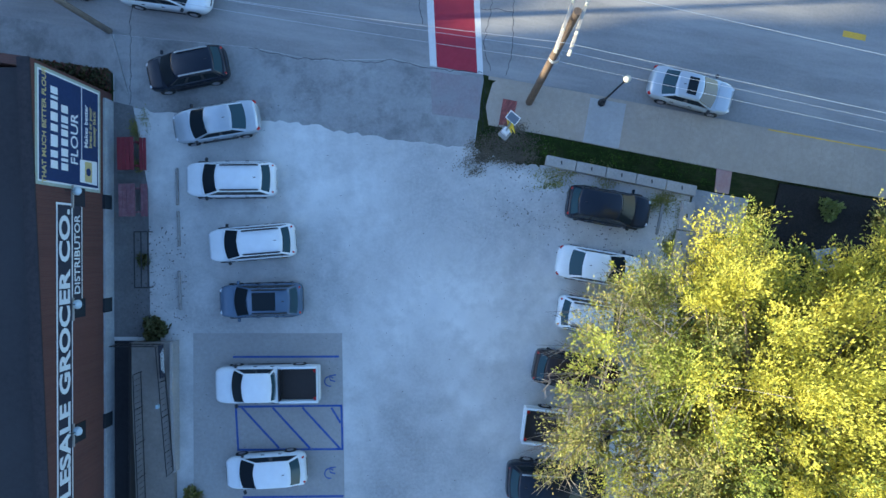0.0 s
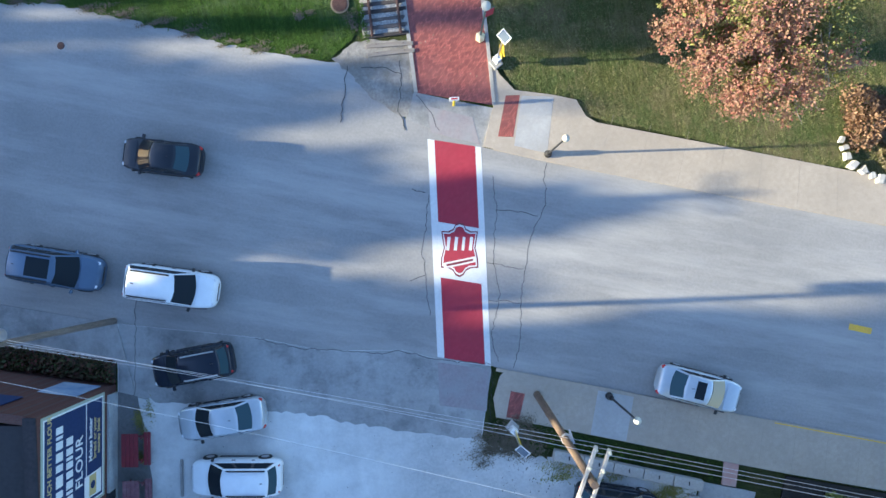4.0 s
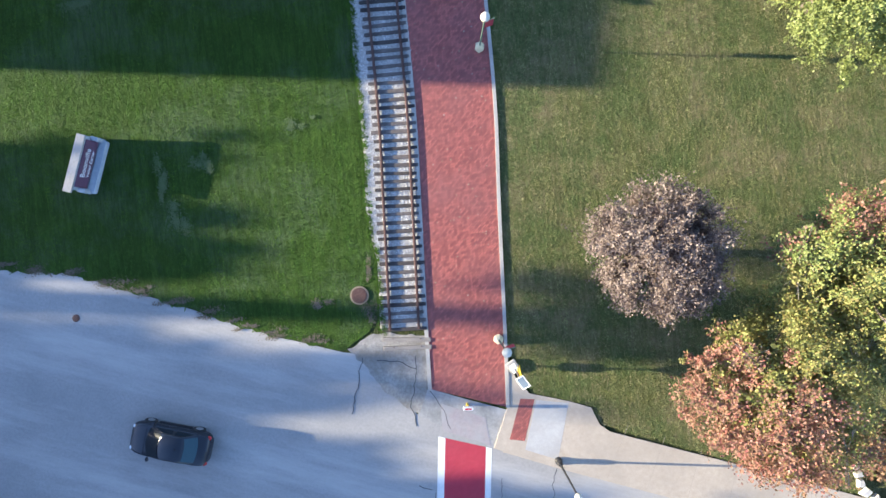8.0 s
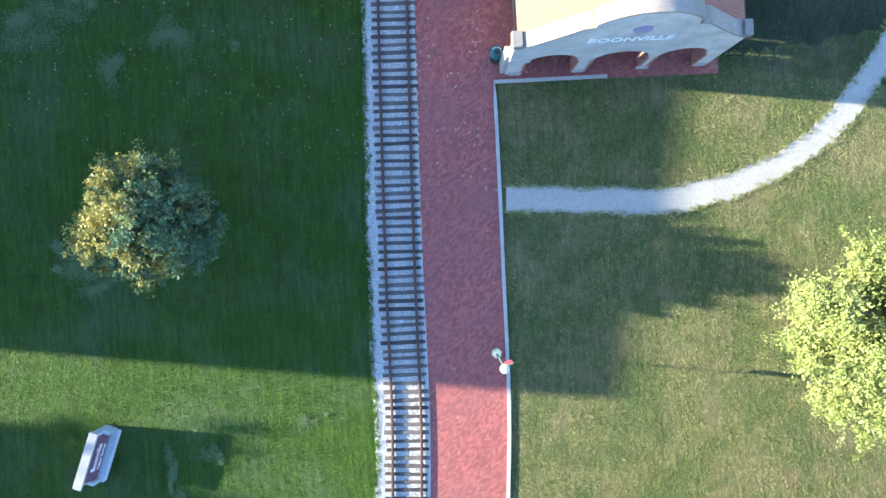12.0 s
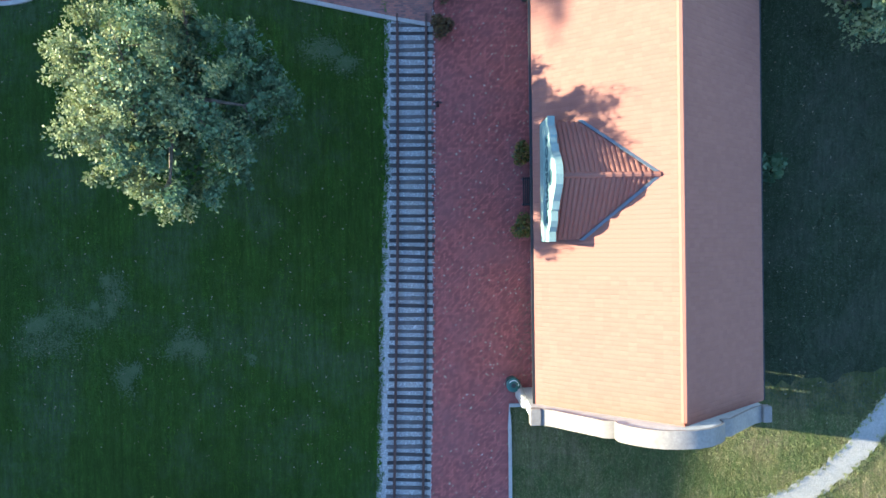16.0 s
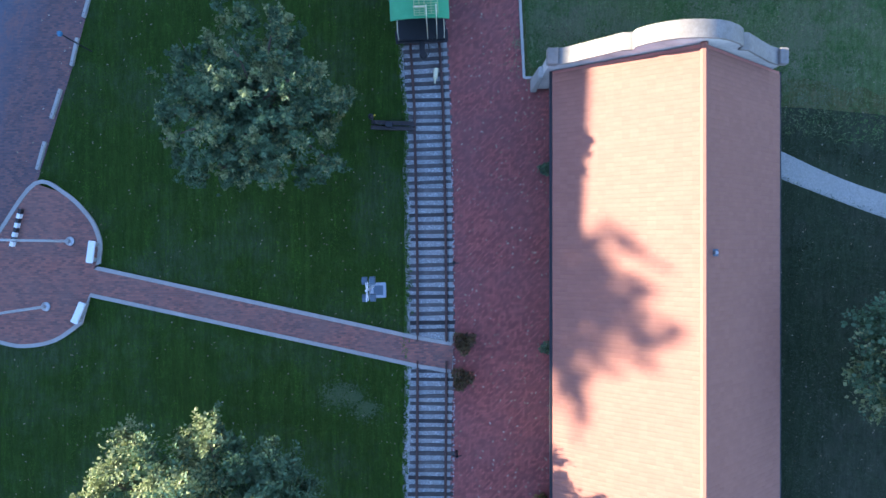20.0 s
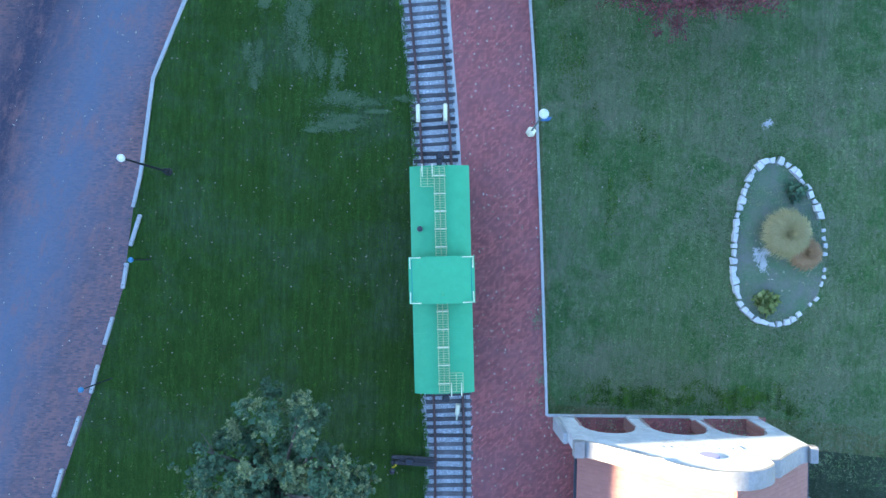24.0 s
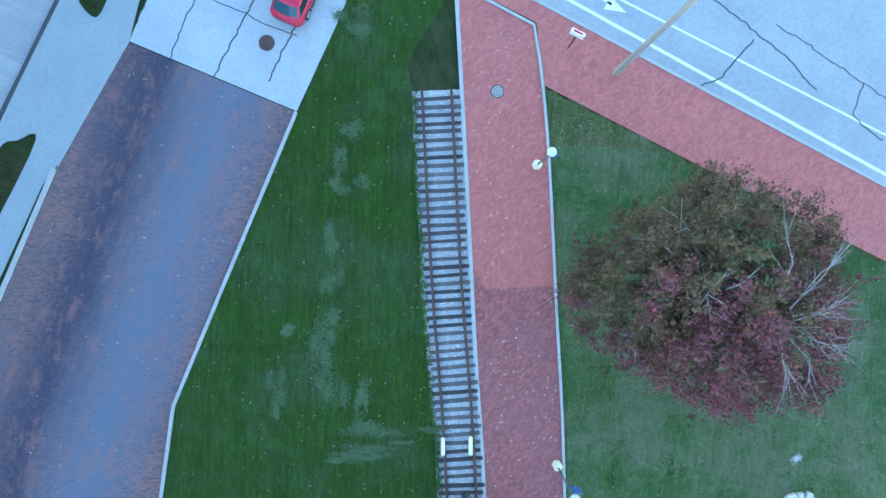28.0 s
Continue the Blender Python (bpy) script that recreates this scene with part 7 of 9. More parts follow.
def beacon(at, turn, label, signs):
    t = thing("crossing_beacon", label, "road sign", "solar crossing beacons", pose(at[0], at[1], 0.1, 0, 0, turn))
    part("footing", Geo().box((0, 0, 0.06), (0.55, 0.55, 0.2), 0, 0.04), M_KERB, t)
    part("post", Geo().tube((0, 0, 0.1), (0, 0, 4.05), 0.045, 0.045, 8), M_STEEL, t)
    part("cabinet", Geo().box((0.0, 0.0, 0.75), (0.36, 0.32, 0.5), 0, 0.03), M_WHITEPAINT, t)
    panel = part("solar_panel", Geo().loft([[(-0.3, -0.16, 3.970), (0.3, -0.16, 3.970), (0.3, 0.22, 4.210), (-0.3, 0.22, 4.210)], [(-0.3, -0.18, 4.000), (0.3, -0.18, 4.000), (0.3, 0.2, 4.240), (-0.3, 0.2, 4.240)]]), M_WHITEPAINT, t, "tilted solar panel with white rim")
    part("cell_sheet", Geo().loft([[(-0.26, -0.15, 4.012), (0.26, -0.15, 4.012), (0.26, 0.17, 4.216), (-0.26, 0.17, 4.216)], [(-0.26, -0.155, 4.027), (0.26, -0.155, 4.027), (0.26, 0.165, 4.231), (-0.26, 0.165, 4.231)]]), plain("solar_cells", (0.09, 0.12, 0.16), 0.5), panel)
    for z, s in signs:
        face, mark = Geo(), Geo().box((0.09, 0, z), (0.006, 0.16 * s, 0.4 * s))
        face.loft([[(q, x * s, z + y * s) for x, y in ((0, -0.55), (0.55, 0), (0, 0.55), (-0.55, 0))] for q in (0.06, 0.085)])
        for g in (face, mark):
            g.v = [tuple(pose(0, 0, 0, 0, 0, 60) @ Vector(p)) for p in g.v]
        sg = part("warning_sign", face, M_SIGNYELLOW, t, "yellow diamond warning sign")
        part("symbol", mark, M_BLACK, sg)
    return t


beacon((3.05, 5.92), -40, "crossing beacon with yellow sign and solar panel on grass", [(2.75, 1.0), (1.9, 0.7)])
beacon((2.12, 25.15), -50, "crossing beacon with yellow sign and solar panel by the trail", [(2.75, 1.0), (1.9, 0.7)])
t = thing("trail_bollard", "yellow bollard with a small red and white sign", "bollard", "", pose(-0.1, 22.95, 0.03))
part("post", Geo().lathe((0, 0, 0), [(0.07, 0), (0.07, 1.0), (0.04, 1.06)], 10), M_SIGNYELLOW, t)
s = part("sign", Geo().box((0, 0.06, 1.05), (0.5, 0.16, 0.28), 4, 0.02), M_WHITEPAINT, t, "white sign plate with red print")
part("print_bar", Geo().box((0, 0.05, 1.192), (0.34, 0.08, 0.006), 4), M_REDLAMP, s)
t = thing("stop_sign", "small white sign with red print on a dark post", "road sign", "", pose(-16.25, 125.8, 0.06))
part("post", Geo().tube((0, 0, 0), (0.02, 0, 2.2), 0.035, 0.035, 8), M_BLACK, t)
s = part("sign", Geo().box((0.02, 0.02, 2.1), (0.72, 0.2, 0.4), -15, 0.02), M_WHITEPAINT, t, "white plate with red print")
part("print_bar", Geo().box((0.02, 0.02, 2.303), (0.5, 0.1, 0.006), -15), M_REDLAMP, s)

# visitor sign on the lawn
t = thing("welcome_sign", "grey stone visitor sign with red panel on the lawn", "sign", "", pose(-20.62, 34.05, 0.03, 0, 0, 80.0) @ Matrix.Scale(0.88, 4))
M_SIGNSTONE = surface("pale_grey_stone", (0.30, 0.335, 0.37), (0.42, 0.45, 0.48), 5, 0.8, (0.24, 0.27, 0.3), 0.5, 0.85, 0, 0.015, 0.6)
part("base", Geo().box((0, -0.5, 0.2), (3.2, 0.5, 0.4), 0, 0.08), M_SIGNSTONE, t, "rough stone base")
part("body", Geo().box((0, 0.1, 0.75), (3.2, 0.4, 1.5), 0, 0.04), M_SIGNSTONE, t)
part("cap", Geo().box((-0.1, 0.12, 1.56), (3.4, 0.52, 0.14), 0, 0.03), M_KERB, t, "pale stone cap")
for x in (-1.55, 1.55):
    part("end_stone", Geo().box((x, -0.26, 0.55), (0.25, 0.5, 0.9), 0, 0.06), M_SIGNSTONE, t)
panel = part("panel", Geo().loft([[(-1.4, -0.12, 0.5), (1.4, -0.12, 0.5), (1.4, -0.05, 1.4), (-1.4, -0.05, 1.4)], [(-1.4, -0.35, 0.55), (1.4, -0.35, 0.55), (1.4, -0.14, 1.42), (-1.4, -0.14, 1.42)]]), plain("maroon_panel", (0.11, 0.05, 0.085), 0.6), t, "sloping maroon name panel")
for txt, sz, z, y in (("Boonville", 0.46, 1.08, -0.232), ("Visitor Center", 0.27, 0.74, -0.314)):
    lettering("lettering", txt, sz, pose(0.05, y, z, 76.4, 0, 0), M_WHITEPAINT, panel, 0.01, "CENTER", 0.0)

# crossing signal, semaphore and small trackside things
t = thing("crossbuck", "white and grey railway crossing signal on the lawn", "railway signal", "", pose(-14.65, 78.35, 0.04, 0, 0, 12))
part("footing", Geo().box((0.25, -0.2, 0.1), (0.8, 0.8, 0.2), 0, 0.04), M_SIGNSTONE, t)
part("mast", Geo().tube((0, 0, 0.1), (0, 0, 3.4), 0.06, 0.05, 10), M_WHITEPAINT, t)
for a in (45, -45):
    g = Geo()
    g.box((0, 0, 0), (1.15, 0.04, 0.17), 0, 0.01)
    g.v = [tuple(pose(0, -0.08, 2.9, 0, a, 90) @ Vector(p)) for p in g.v]
    part("blade", g, M_WHITEPAINT, t, "white crossbuck blade")
for x in (-0.42, 0.42):
    for k in (-1, 1):
        part("signal_lamp", Geo().tube((k * 0.06, x, 2.2), (k * 0.32, x, 2.2), 0.2, 0.2, 12), M_FLASH, t)
part("hatch", Geo().box((0.25, -0.2, 0.205), (0.5, 0.5, 0.03), 0, 0.01), M_FLASH, t)
part("target", Geo().box((0.05, 0, 2.2), (0.05, 1.0, 0.14), 0, 0.01), M_STEEL, t)
t = thing("switch_stand", "black switch stand with yellow arm beside the rails", "railway signal", "", pose(-16.05, 86.75, 0.04, 0, 0, 5))
part("mast", Geo().tube((0, 0, 0), (0, 0, 1.9), 0.04, 0.03, 8), M_BLACK, t)
part("lantern", Geo().lathe((0, 0, 1.75), [(0.12, 0), (0.14, 0.1), (0.14, 0.25), (0.06, 0.34)], 10), M_BLACK, t)
part("target", Geo().box((0.05, 0.1, 1.5), (0.3, 0.04, 0.22), 40, 0.01), M_SIGNYELLOW, t, "small yellow target")
for y in (-0.14, 0.14):
    part("head_timber", Geo().box((0.95, y, 0.08), (2.3, 0.2, 0.14), 3, 0.02), M_TIE, t)
part("rod", Geo().tube((0.2, 0, 0.2), (2.2, 0.08, 0.2), 0.03, 0.03, 6), M_BLACK, t)
part("gearbox", Geo().box((0.75, 0, 0.22), (0.4, 0.3, 0.24), 0, 0.04), M_BLACK, t)
for x, y in ((-18.38, 104.55), (-17.0, 104.87)):
    t = thing("wheel_chock", "pale yellow wheel stop clamped on the rail", "wheel stop", "yellow wheel stops", pose(x, y, 0.22, 0, 0, 12))
    part("block", Geo().box((0, 0, 0.14), (0.22, 0.95, 0.26), 0, 0.05, 0.85), M_CREAM, t)
    part("clamp", Geo().box((0, -0.2, -0.02), (0.3, 0.2, 0.1), 0, 0.02), M_RUST, t)
t = thing("track_marker", "pale yellow marker lying between the rails", "marker", "", pose(-13.37, 89.9, 0.07, 0, 0, 5))
part("board", Geo().box((0, 0, 0.12), (0.24, 0.6, 0.2), 0, 0.04, 0.85), M_CREAM, t)
part("handle", Geo().box((0.0, -0.4, 0.12), (0.08, 0.3, 0.08), 0, 0.02), M_CREAM, t)
for x, y in ((-8.86, 70.55), (-10.72, 80.3)):
    t = thing("trackside_bollard", "short black post at the platform edge", "post", "platform posts", pose(x, y, 0.06, 0, 0, 10))
    part("post", Geo().lathe((0, 0, 0), [(0.09, 0), (0.06, 0.1), (0.05, 0.8), (0.08, 0.86), (0.03, 0.95)], 10), M_BLACK, t)
    part("bar", Geo().box((0, 0.0, 0.7), (0.5, 0.06, 0.08), 0, 0.02), M_BLACK, t)

# flag poles, stone seats and barrier on the plaza
M_POLEPAINT = plain("pale_pole_paint", (0.5, 0.52, 0.54), 0.4)
for x, y in ((-30.7, 77.95), (-31.36, 74.36)):
    t = thing("flag_pole", "tall slim pale metal pole on a round base", "pole", "plaza poles", pose(x, y, 0.13))
    part("base", Geo().lathe((0, 0, 0), [(0.24, 0), (0.24, 0.08), (0.12, 0.16), (0.09, 0.3)], 14), M_STEEL, t)
    part("pole", Geo().tube((0, 0, 0.1), (0, 0, 8.0), 0.075, 0.045, 10), M_POLEPAINT, t)
    part("finial", Geo().lathe((0, 0, 8.0), [(0.03, 0), (0.07, 0.05), (0.07, 0.1), (0.02, 0.14)], 10), M_STEEL, t)
for x, y, a in ((-29.32, 77.62, 2), (-29.42, 74.4, -14)):
    t = thing("stone_seat", "smooth white block seat at the plaza edge", "bench", "white plaza seats", pose(x, y, 0.13, 0, 0, a))
    part("seat", Geo().box((0, 0, 0.42), (0.36, 1.15, 0.12), 0, 0.03), M_WHITEPAINT, t)
    for q in (-0.4, 0.4):
        part("leg", Geo().box((0, q, 0.18), (0.28, 0.2, 0.36), 0, 0.02), M_KERB, t)
t = thing("striped_barrier", "black and white striped barrier lying by the drive", "barrier", "", pose(-33.5, 78.2, 0.13, 0, 0, 86))
for i in range(8):
    part("stripe", Geo().box((-0.9 + 0.25 * i, 0, 0.14), (0.25, 0.16, 0.24)), M_BLACK if i % 2 else M_WHITEPAINT, t)

# kerb stones along the drive, and ground lamps
for a, b in (((-31.54, 96.6), (-31.72, 94.9)), ((-31.72, 94.0), (-31.67, 92.65)), ((-31.88, 91.1), (-32.03, 89.6)), ((-32.15, 88.5), (-32.21, 87.0)), ((-32.56, 85.7), (-32.78, 84.1)), ((-32.9, 82.86), (-33.05, 81.34))):
    a, b = Vector(a), Vector(b)
    c, d = (a + b) / 2, b - a
    t = thing("kerb_stone", "pale concrete kerb bar beside the brick drive", "kerb stone", "drive kerb bars", pose(c.x, c.y, 0.04, 0, 0, math.degrees(math.atan2(d.y, d.x))))
    part("bar", Geo().box((0, 0, 0.09), (d.length, 0.18, 0.18), 0, 0.03), M_KERB, t)
    for k in (-0.35, 0.35):
        part("pin", Geo().tube((d.length * k, 0, 0.17), (d.length * k, 0, 0.195), 0.025, 0.025, 8), M_RUST, t)
for x, y, h in ((-30.6, 94.4, 2.0), (-31.35, 87.94, 2.7)):
    t = thing("path_light", "low dark post light on the lawn", "lamp", "low post lights", pose(x, y, 0.04))
    part("post", Geo().tube((0, 0, 0), (0, 0, h), 0.035, 0.03, 8), M_BLACK, t)
    part("head", Geo().lathe((0, 0, h - 0.05), [(0.05, 0), (0.14, 0.06), (0.12, 0.14), (0.03, 0.2)], 10), plain("blue_lamp_head", (0.05, 0.16, 0.26), 0.4), t, "blue lamp head")

# old sleepers laid across the end of the rails
for i, (x, y, a) in enumerate(((-3.5, 26.12, 4.0), (-3.42, 25.7, 6.5))):
    t = thing("timber", "weathered grey sleeper laid across the rail ends", "timber", "sleepers at the rail ends", pose(x, y, 0.0, 0, 0, a))
    part("beam", Geo().box((0, 0, 0.05), (2.5, 0.22, 0.14), 0, 0.02), surface("weathered_sleeper", (0.17, 0.15, 0.13), (0.3, 0.27, 0.24), 7, 1.0, (0.12, 0.1, 0.09), 0.5, 0.9, 0, 0.01, 0.7, (0.3, 4, 4)) if i == 0 else bpy.data.materials["weathered_sleeper"], t)
    for k in (-0.72, 0.72):
        part("spike", Geo().box((k, 0.05, 0.13), (0.05, 0.05, 0.03), 20, 0.008), M_RUST, t, "rusty spike head")

# manholes
M_SOILRING = surface("trodden_soil", (0.16, 0.13, 0.09), (0.24, 0.2, 0.14), 9, 1.0, (0.11, 0.09, 0.06), 0.5, 0.95, 0, 0.01, 0.6)
for x, y, z, r, lab in ((-6.15, 28.25, 0.09, 0.42, "rusty iron manhole cover in the grass"), (-19.34, 122.88, 0.06, 0.3, "grey manhole cover in the bricks"), (-31.4, 122.9, 0.045, 0.42, "dark manhole cover in the concrete drive"), (-20.9, 26.0, 0.012, 0.17, "small dark drain cover in the street")):
    t = thing("manhole_cover", lab, "manhole cover", "", pose(x, y, z))
    part("ring", Geo().lathe((0, 0, 0), [(r * 1.18, -0.06), (r * 1.18, 0.012), (r, 0.016)], 20), M_KERB if x < -30 else M_SOILRING if z == 0.09 else M_RUST, t)
    lid = part("lid", Geo().lathe((0, 0, 0.0), [(r * 0.98, 0.0), (r * 0.98, 0.026), (r * 0.9, 0.03)], 20), M_KERB if z == 0.06 else M_RUST, t)
    for k in range(-2, 3):
        part("rib", Geo().box((0, k * r * 0.33, 0.034), (2 * r * 0.8 * math.sqrt(1 - (k * 0.33) ** 2), 0.03, 0.012)), M_RUST, lid)

# ---- platform: planters, bench, bin ----
def shrub(name, label, at, r, h, mat, seed, z0, count=900, leaf=0.12, group="", pot=None):
    rng = np.random.default_rng(seed)
    t = thing(name, label, "shrub", group, pose(at[0], at[1], z0))
    top = 0.0
    if pot:
        part("pot", Geo().lathe((0, 0, 0), [(r * 0.5, 0), (r * 0.62, 0.05), (r * 0.75, 0.4), (r * 0.85, 0.46), (r * 0.8, 0.5)], 14), pot, t)
        top = 0.42
    part("stem", Geo().tube((0, 0, 0), (0.03, 0.02, top + h * 0.6), 0.05, 0.02, 6), M_BARK, t)
    d = rng.normal(0, 1, (count, 3))
    d[:, 2] = np.abs(d[:, 2])
    d /= np.linalg.norm(d, axis=1, keepdims=True)
    lob = 1 + (0.25 if count < 5000 else 0.06) * np.sin(3 * np.arctan2(d[:, 1], d[:, 0]) + seed)
    p = d * (rng.uniform(0.3, 1, count) ** 0.5 * lob)[:, None] * np.array([r, r, h]) + np.array([0, 0, top])
    loose_quads("foliage", leaf_quads(rng, p, d, leaf), mat, t)
    return t


M_POT = plain("dark_pot", (0.05, 0.05, 0.055), 0.6)
L_FLOWER = leaf_material("mixed_flower_leaves", [(0.07, 0.11, 0.03), (0.12, 0.15, 0.04), (0.30, 0.22, 0.05), (0.30, 0.10, 0.05)], (0.05, 0.07, 0.03))
shrub("potted_plant", "bushy dark green potted plant at the path end", (-9.5, 76.35), 0.52, 0.7, L_BROWNGREEN, 31, 0.06, 900, 0.13, "platform planters", M_POT)
shrub("potted_plant", "bushy dark green potted plant at the path end", (-9.28, 74.5), 0.52, 0.7, L_BROWNGREEN, 32, 0.06, 900, 0.13, "platform planters", M_POT)
shrub("potted_plant", "flowering potted plant by the station wall", (-4.05, 68.72), 0.55, 0.8, L_FLOWER, 33, 0.06, 1000, 0.13, "platform planters", M_POT)
shrub("potted_plant", "flowering potted plant by the station wall", (-3.42, 65.0), 0.6, 0.8, L_FLOWER, 34, 0.06, 1000, 0.13, "platform planters", M_POT)
shrub("potted_plant", "small green potted plant under the eave", (-5.3, 76.8), 0.3, 0.6, L_DARK, 35, 0.06, 400, 0.1, "platform planters", M_POT)
shrub("potted_plant", "small green potted plant under the eave", (-6.95, 85.9), 0.3, 0.6, L_DARK, 36, 0.06, 400, 0.1, "platform planters", M_POT)
shrub("shrub", "dark drooping shrub beside the station wall", (8.75, 70.1), 0.7, 0.8, L_DARK, 37, 0.035, 160, 0.34)
t = thing("bench", "dark slatted bench against the station wall", "bench", "", pose(-3.55, 66.85, 0.06, 0, 0, 100))
for i in range(5):
    part("slat", Geo().box((0, -0.2 + i * 0.1, 0.45), (1.5, 0.08, 0.03), 0, 0.01), M_BLACK, t)
for i in range(3):
    part("back_slat", Geo().box((0, 0.3 * -1 - 0.02 * i, 0.6 + i * 0.12), (1.5, 0.03, 0.09), 0, 0.01), M_BLACK, t)
for x in (-0.65, 0.65):
    part("leg", Geo().box((x, 0.0, 0.22), (0.06, 0.5, 0.44), 0, 0.01), M_BLACK, t)
t = thing("litter_bin", "round dark green litter bin with pale ring", "bin", "", pose(-2.72, 56.95, 0.06))
M_BINGREEN = plain("bin_green", (0.01, 0.075, 0.065), 0.4)
part("drum", Geo().lathe((0, 0, 0), [(0.26, 0), (0.3, 0.05), (0.3, 0.85), (0.34, 0.88)], 18), M_BINGREEN, t, "", True)
lid = part("lid", Geo().lathe((0, 0, 0.86), [(0.36, 0), (0.37, 0.05), (0.3, 0.13), (0.12, 0.16)], 18), M_BINGREEN, t, "", True)
part("opening", Geo().lathe((0, 0, 1.0), [(0.12, 0), (0.12, 0.025), (0.1, 0.026)], 14), M_BLACK, lid)
ring = [(0.24 * math.cos(a), 0.24 * math.sin(a)) for a in [radians(20 * i) for i in range(9)]]
part("label_ring", Geo().wall_strip(ring, 0.05, 0.98, 1.0), M_WHITEPAINT, lid)

# ---- the caboose ----
M_CABGREEN = surface("green_caboose_roof", (0.06, 0.27, 0.115), (0.072, 0.31, 0.135), 3.0, 0.4, (0.052, 0.23, 0.10), 0.5, 0.55, 0, 0.002, 0.3)
M_CABSIDE = plain("green_caboose_side", (0.02, 0.19, 0.12), 0.5)
cab = thing("caboose", "green railway caboose with cupola standing on the track", "railway car", "", pose(-15.5, 96.5, 0.03, 0, 0, 12.65))
CL = 10.55
part("body", Geo().box((0, 0, 2.2), (2.6, 8.6, 2.5), 0, 0.04), M_CABSIDE, cab)
part("frame", Geo().box((0, 0, 0.9), (2.3, 10.2, 0.25), 0, 0.03), M_BLACK, cab)
prof = [(-1.39, 3.40), (-1.1, 3.53), (-0.6, 3.63), (0, 3.67), (0.6, 3.63), (1.1, 3.53), (1.39, 3.40)]
part("roof", Geo().loft([[(x, y, z) for x, z in prof] + [(x, y, z - 0.1) for x, z in reversed(prof)] for y in (-CL / 2, CL / 2)]), M_CABGREEN, cab, "bright green curved metal roof", True)
for i in range(9):
    y = -CL / 2 + 0.3 + i * 1.243
    if abs(y) > 1.1:
        part("roof_seam", Geo().loft([[(x, y - 0.02, z + 0.012) for x, z in prof] + [(x, y - 0.02, z - 0.02) for x, z in reversed(prof)], [(x, y + 0.02, z + 0.012) for x, z in prof] + [(x, y + 0.02, z - 0.02) for x, z in reversed(prof)]]), M_CABGREEN, cab)
cup = part("cupola", Geo().box((0, 0.02, 4.05), (2.75, 1.9, 1.0), 0, 0.03), M_CABSIDE, cab)
prof2 = [(-1.48, 4.52), (-0.8, 4.64), (0, 4.68), (0.8, 4.64), (1.48, 4.52)]
part("cupola_roof", Geo().loft([[(x, y, z) for x, z in prof2] + [(x, y, z - 0.08) for x, z in reversed(prof2)] for y in (-1.03, 1.07)]), M_CABGREEN, cup, "green cupola roof", True)
for s in (-1, 1):
    for x in (-0.85, 0.85):
        part("window", Geo().box((x, 0.02 + s * 0.955, 4.12), (0.8, 0.06, 0.42), 0, 0.01), M_WINDOW, cup)
    for y in (-0.45, 0.45):
        part("window", Geo().box((s * 1.38, y, 4.12), (0.06, 0.7, 0.42), 0, 0.01), M_WINDOW, cup)
    for y, d in ((-1.0, 1), (1.03, -1)):
        part("grab_rail", Geo().pipe([(s * 1.4, y + d * 0.5, 4.60), (s * 1.42, y, 4.60), (s * 0.92, y, 4.66)], 0.022), M_CREAM, cup)
    for y in (-3.2, -2.0, 2.0, 3.2):
        part("side_window", Geo().box((s * 1.31, y, 2.5), (0.05, 0.7, 0.75), 0, 0.01), M_WINDOW, cab)
# running boards on the roof, with ladders
def grating(x0, x1, y0, y1, z):
    g = Geo()
    n = int((y1 - y0) / 0.11)
    for i in range(n + 1):
        g.box(((x0 + x1) / 2, y0 + (y1 - y0) * i / n, z), (x1 - x0, 0.018, 0.025))
    for x in (x0, (x0 + x1) / 2, x1):
        g.box((x, (y0 + y1) / 2, z), (0.03, y1 - y0, 0.03))
    return g


M_GRATE = plain("yellowed_steel_grating", (0.40, 0.44, 0.20), 0.5, 0.3)
